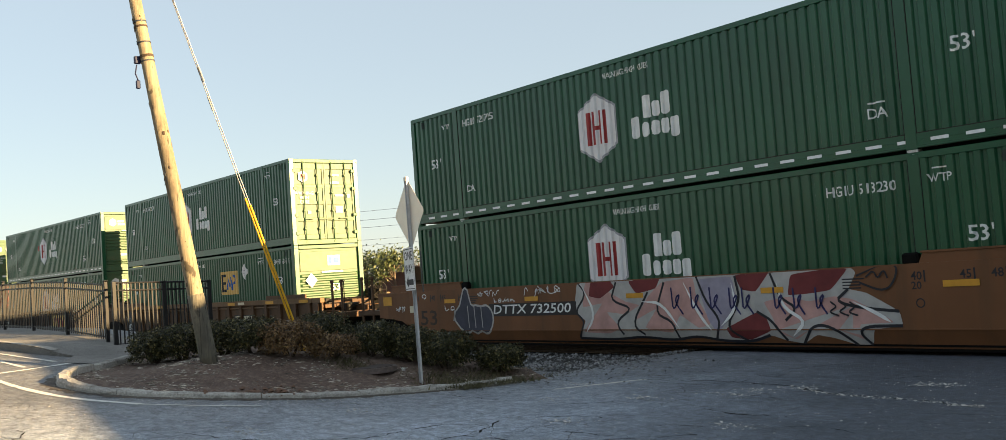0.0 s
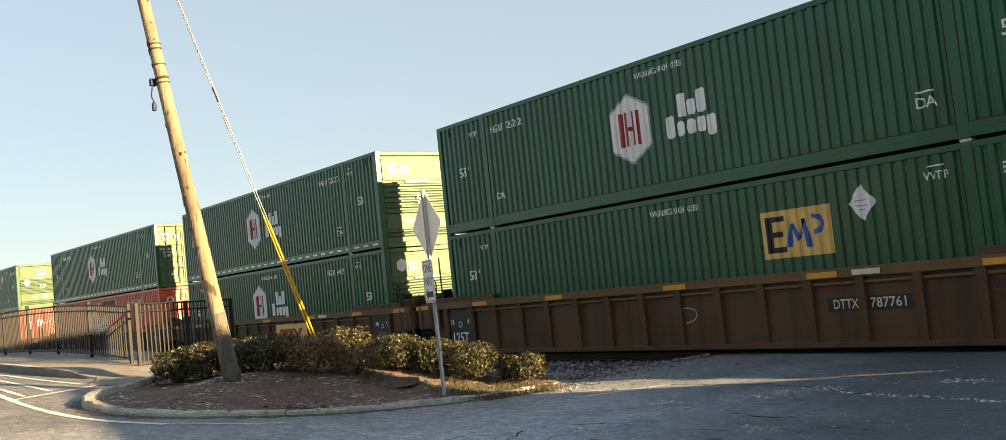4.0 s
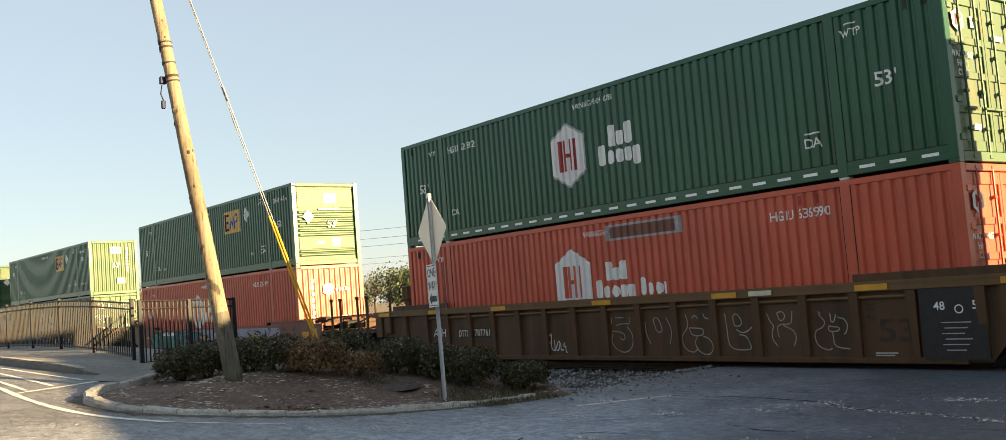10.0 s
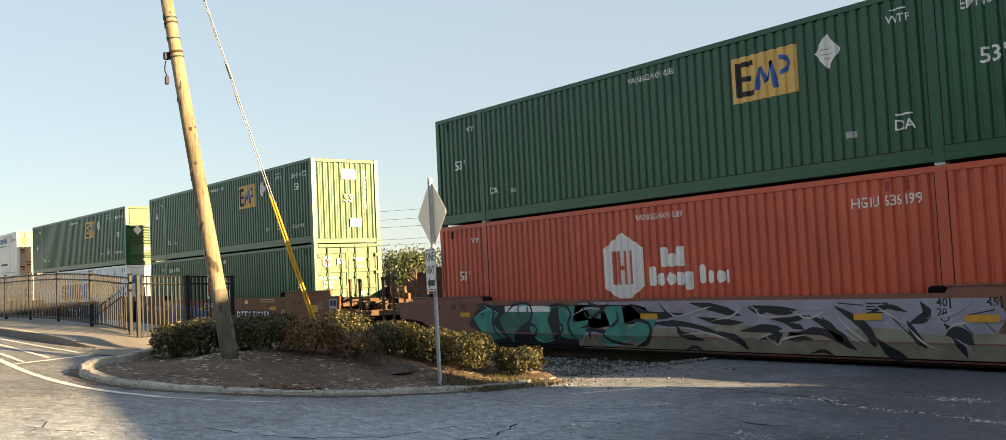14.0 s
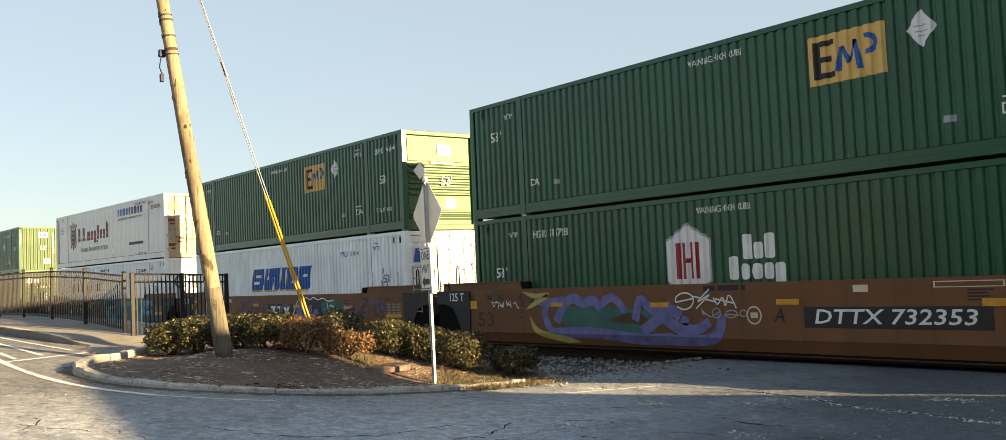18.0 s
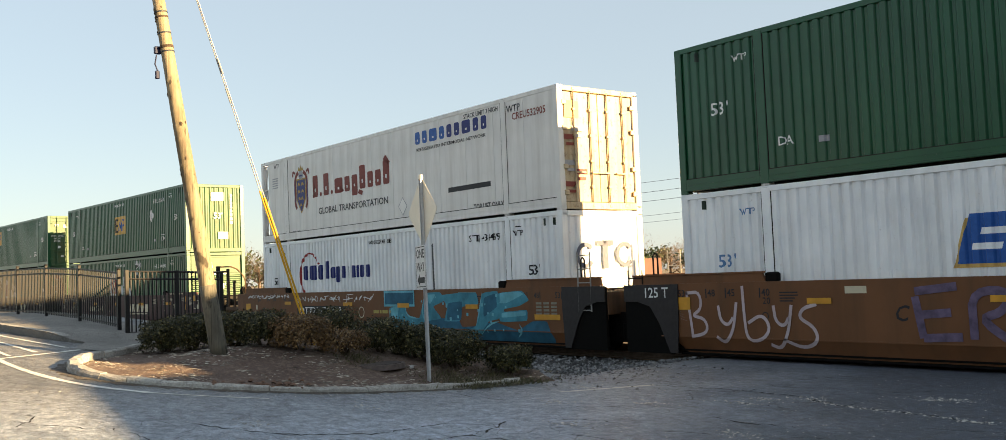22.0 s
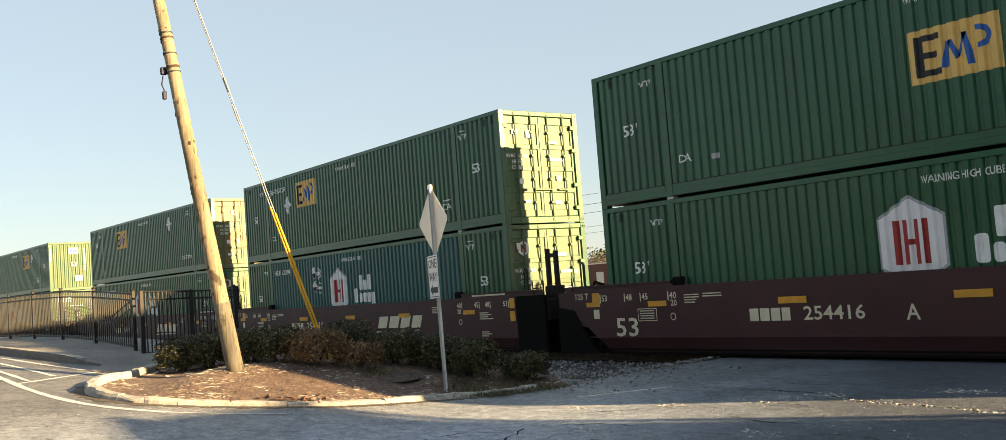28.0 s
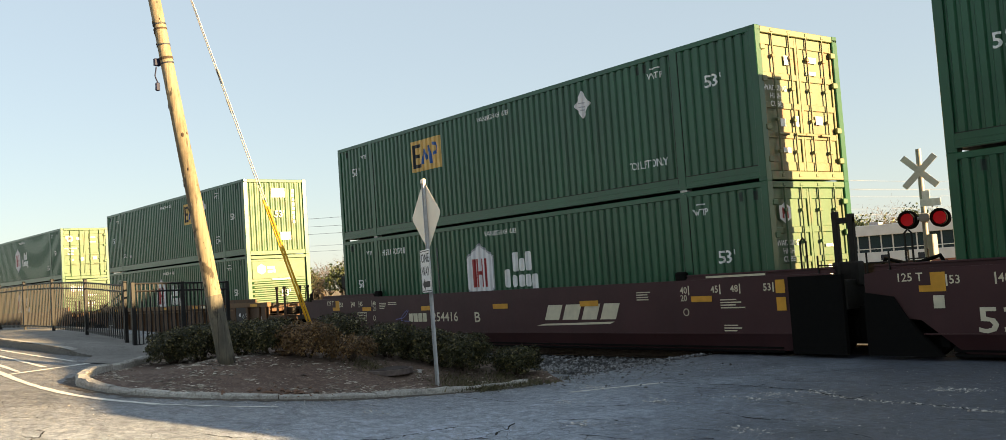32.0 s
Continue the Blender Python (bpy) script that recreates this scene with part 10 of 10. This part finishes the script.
for x in (5.3, 8.2):
    part("lower_window", Geo().box(x, x + 0.7, -0.17, -0.13, 1.05, 1.5), WINDOW, brick)
shed, w = building("brick_shed", "long low red-brown shed with small windows", (-98, 60), (-65.6, 62.3), 9, 2.85, plain("brown_shed_wall", (0.13, 0.07, 0.055), 0.85, 0, 0.2, 0.6))
for x in (8, 11, 19, 27.5, 30.5):
    part("window", Geo().box(x, x + 0.9, -0.05, 0.02, 1.1, 2.1, 0.01), TRIM, shed)
# the shed's sunlit end built apart, the sunlight put into its pinkish wall
sunlit_end, w = building("shed_sunlit_end", "sunlit end of the shed, sunlight put into its wall colour", (-65.0, 62.6), (-62.6, 64.9), 7, 2.7, plain("sunlit_brick_wall", (0.42, 0.27, 0.20), 0.85, 0, 0.2, 2))
part("door", Geo().box(1.9, 2.7, -0.04, 0.02, -0.1, 1.9, 0.01), TRIM, sunlit_end)


def far_pole(x, y, high, arms=True):
    ob = thing("utility_pole", "distant wooden utility pole with wires", "utility pole", pose(x, y, -0.1), "distant utility poles")
    part("shaft", Geo().tube([(0, 0, 0), (0, 0, high)], 0.15, 10, (0.17, 0.11)), BARK, ob)
    if arms:
        part("cross_arm", Geo().box(-0.9, 0.9, -0.06, 0.06, high - 0.55, high - 0.42, 0.01), TWIG, ob)
        for a in (-0.8, 0.0, 0.8):
            part("insulator", Geo().tube([(a, 0, high - 0.42), (a, 0, high - 0.25)], 0.05, 8), GALV, ob)
    return ob


PA, PB, PC = Vector((-54.7, 63.8, 0)), Vector((-56.0, 122.0, 0)), Vector((-97.0, 46.5, 0))
far_pole(PA.x, PA.y, 9.7)
far_pole(PB.x, PB.y, 9.8)
far_pole(PC.x, PC.y, 9.6)
far_pole(-56.0, 49.9, 9.95, False)
far_pole(-59.0, 119.0, 7.4, False)


def sagging(a, b, sag, n=14):
    return [a.lerp(b, i / n) - Vector((0, 0, sag * 4 * (i / n) * (1 - i / n))) for i in range(n + 1)]


FARWIRE = plain("pale_distant_wire", (0.20, 0.22, 0.25), 0.6)
lines = thing("overhead_lines", "overhead power lines sagging between distant poles", "power line")
PD = PB + (PB - PA)
for k, (z, sag) in enumerate(((9.5, 0.5), (8.65, 0.55), (7.85, 0.5), (6.6, 0.5), (6.0, 0.45))):
    for a, b in ((PC, PA), (PA, PB), (PB, PD)):
        part("line", Geo().tube(sagging(a + Vector((0, 0, z)), b + Vector((0, 0, z)), sag), 0.019 if k < 3 else 0.014, 5), FARWIRE, lines)


def far_tree(x, y, high, bare, seed):
    rnd = random.Random(seed)
    text = "bare winter tree on the skyline" if bare else "dark evergreen tree on the skyline"
    ob = thing("tree", text, "tree", pose(x, y, -0.2), "trees on the skyline")
    verts, faces = [], []
    trunk = Geo().tube([(0, 0, 0), (rnd.uniform(-0.2, 0.2), 0, high * 0.35), (rnd.uniform(-0.3, 0.3), 0, high * 0.75)], 0.2, 7, (0.2, 0.14, 0.05))
    tips = []
    for k in range(9):
        a, z0 = rnd.uniform(0, 6.28), high * rnd.uniform(0.25, 0.6)
        r = high * rnd.uniform(0.2, 0.42)
        tip = Vector((math.cos(a) * r, math.sin(a) * r, min(high, z0 + high * rnd.uniform(0.15, 0.42))))
        trunk.tube([(0, 0, z0), tuple(tip * 0.5 + Vector((0, 0, z0 * 0.55))), tuple(tip)], 0.05, 5, (0.08, 0.05, 0.015))
        tips.append(tip)
    tips.append(Vector((0, 0, high * 0.9)))
    part("trunk", trunk, BARK, ob)
    for _ in range(900 if bare else 1100):
        c = rnd.choice(tips)
        s = high * 0.13
        p = c + Vector((rnd.gauss(0, s), rnd.gauss(0, s), rnd.gauss(0, s * 0.8)))
        n0 = len(verts)
        if bare:
            d = Vector((rnd.gauss(0, 1), rnd.gauss(0, 1), rnd.gauss(0.7, 0.8))).normalized() * rnd.uniform(0.3, 0.8)
            o = d.orthogonal().normalized() * 0.018
            verts += [p - o, p + o, p + d]
            faces.append((n0, n0 + 1, n0 + 2))
        else:
            u = Vector((rnd.gauss(0, 1), rnd.gauss(0, 1), rnd.gauss(0, 1))).normalized()
            v = u.orthogonal().normalized() * rnd.uniform(0.12, 0.25)
            q = u.cross(v) * 0.6
            verts += [p - v, p + q, p + v, p - q]
            faces.append((n0, n0 + 1, n0 + 2, n0 + 3))
    me = bpy.data.meshes.new("crown")
    me.from_pydata(verts, [], faces)
    part("crown", me, FARTWIG if bare else FARLEAF, ob)


rnd = random.Random(31)
for k in range(96):
    az = radians(22 + 58 * (k + rnd.uniform(-0.4, 0.4)) / 96)
    d = rnd.uniform(108, 150)
    far_tree(-math.sin(az) * d, math.cos(az) * d, rnd.uniform(3.8, 6.4) if az > radians(34) else rnd.uniform(4.2, 7.2), rnd.random() < 0.66, 400 + k)

# an unseen dark wall added behind the camera cuts low skylight and reflections
sky_blocker, cols = Geo(), span(-34, 110, 2.0)
rnd = random.Random(88)
tops = [10.5 + 2.2 * noise.noise(Vector((x * 0.11, 3.0, 0))) + rnd.uniform(-0.9, 0.9) for x in cols]
sky_blocker.add([(x, -30 + d, z) for d in (0.0, -3.0) for x, h in zip(cols, tops) for z in (-0.3, h)],
         [(2 * i, 2 * i + 2, 2 * i + 3, 2 * i + 1) for i in range(len(cols) - 1)] + [(2 * i + 2 * len(cols), 2 * i + 1 + 2 * len(cols), 2 * i + 3 + 2 * len(cols), 2 * i + 2 + 2 * len(cols)) for i in range(len(cols) - 1)]
         + [(2 * i + 1, 2 * i + 3, 2 * i + 3 + 2 * len(cols), 2 * i + 1 + 2 * len(cols)) for i in range(len(cols) - 1)])
setting("backdrop", sky_blocker, plain("dark_sky_blocker", (0.025, 0.034, 0.016), 0.95, 0, 0.5, 1.2, shine=0.05), "unseen dark wall added behind the camera to hold back skylight", "backdrop")


def motions():
    """The train rolls along the track; its wheels turn with it."""
    for ob, x, z in TRAIN:
        walk(ob, [(t, on_track(x + d, z)) for t, d in ROLLED])
    ts = np.arange(0.0, 32.01, 1.0 / 12.0)
    ds = np.interp(ts, [t for t, d in ROLLED], [d for t, d in ROLLED])
    first = ROLLED[0][1]
    for ob, x in WHEELSETS:
        walk(ob, [(float(t), pose(x, 0, WHEEL_R) @ Matrix.Rotation((d - first) / WHEEL_R, 4, "Y")) for t, d in zip(ts, ds)])


motions()
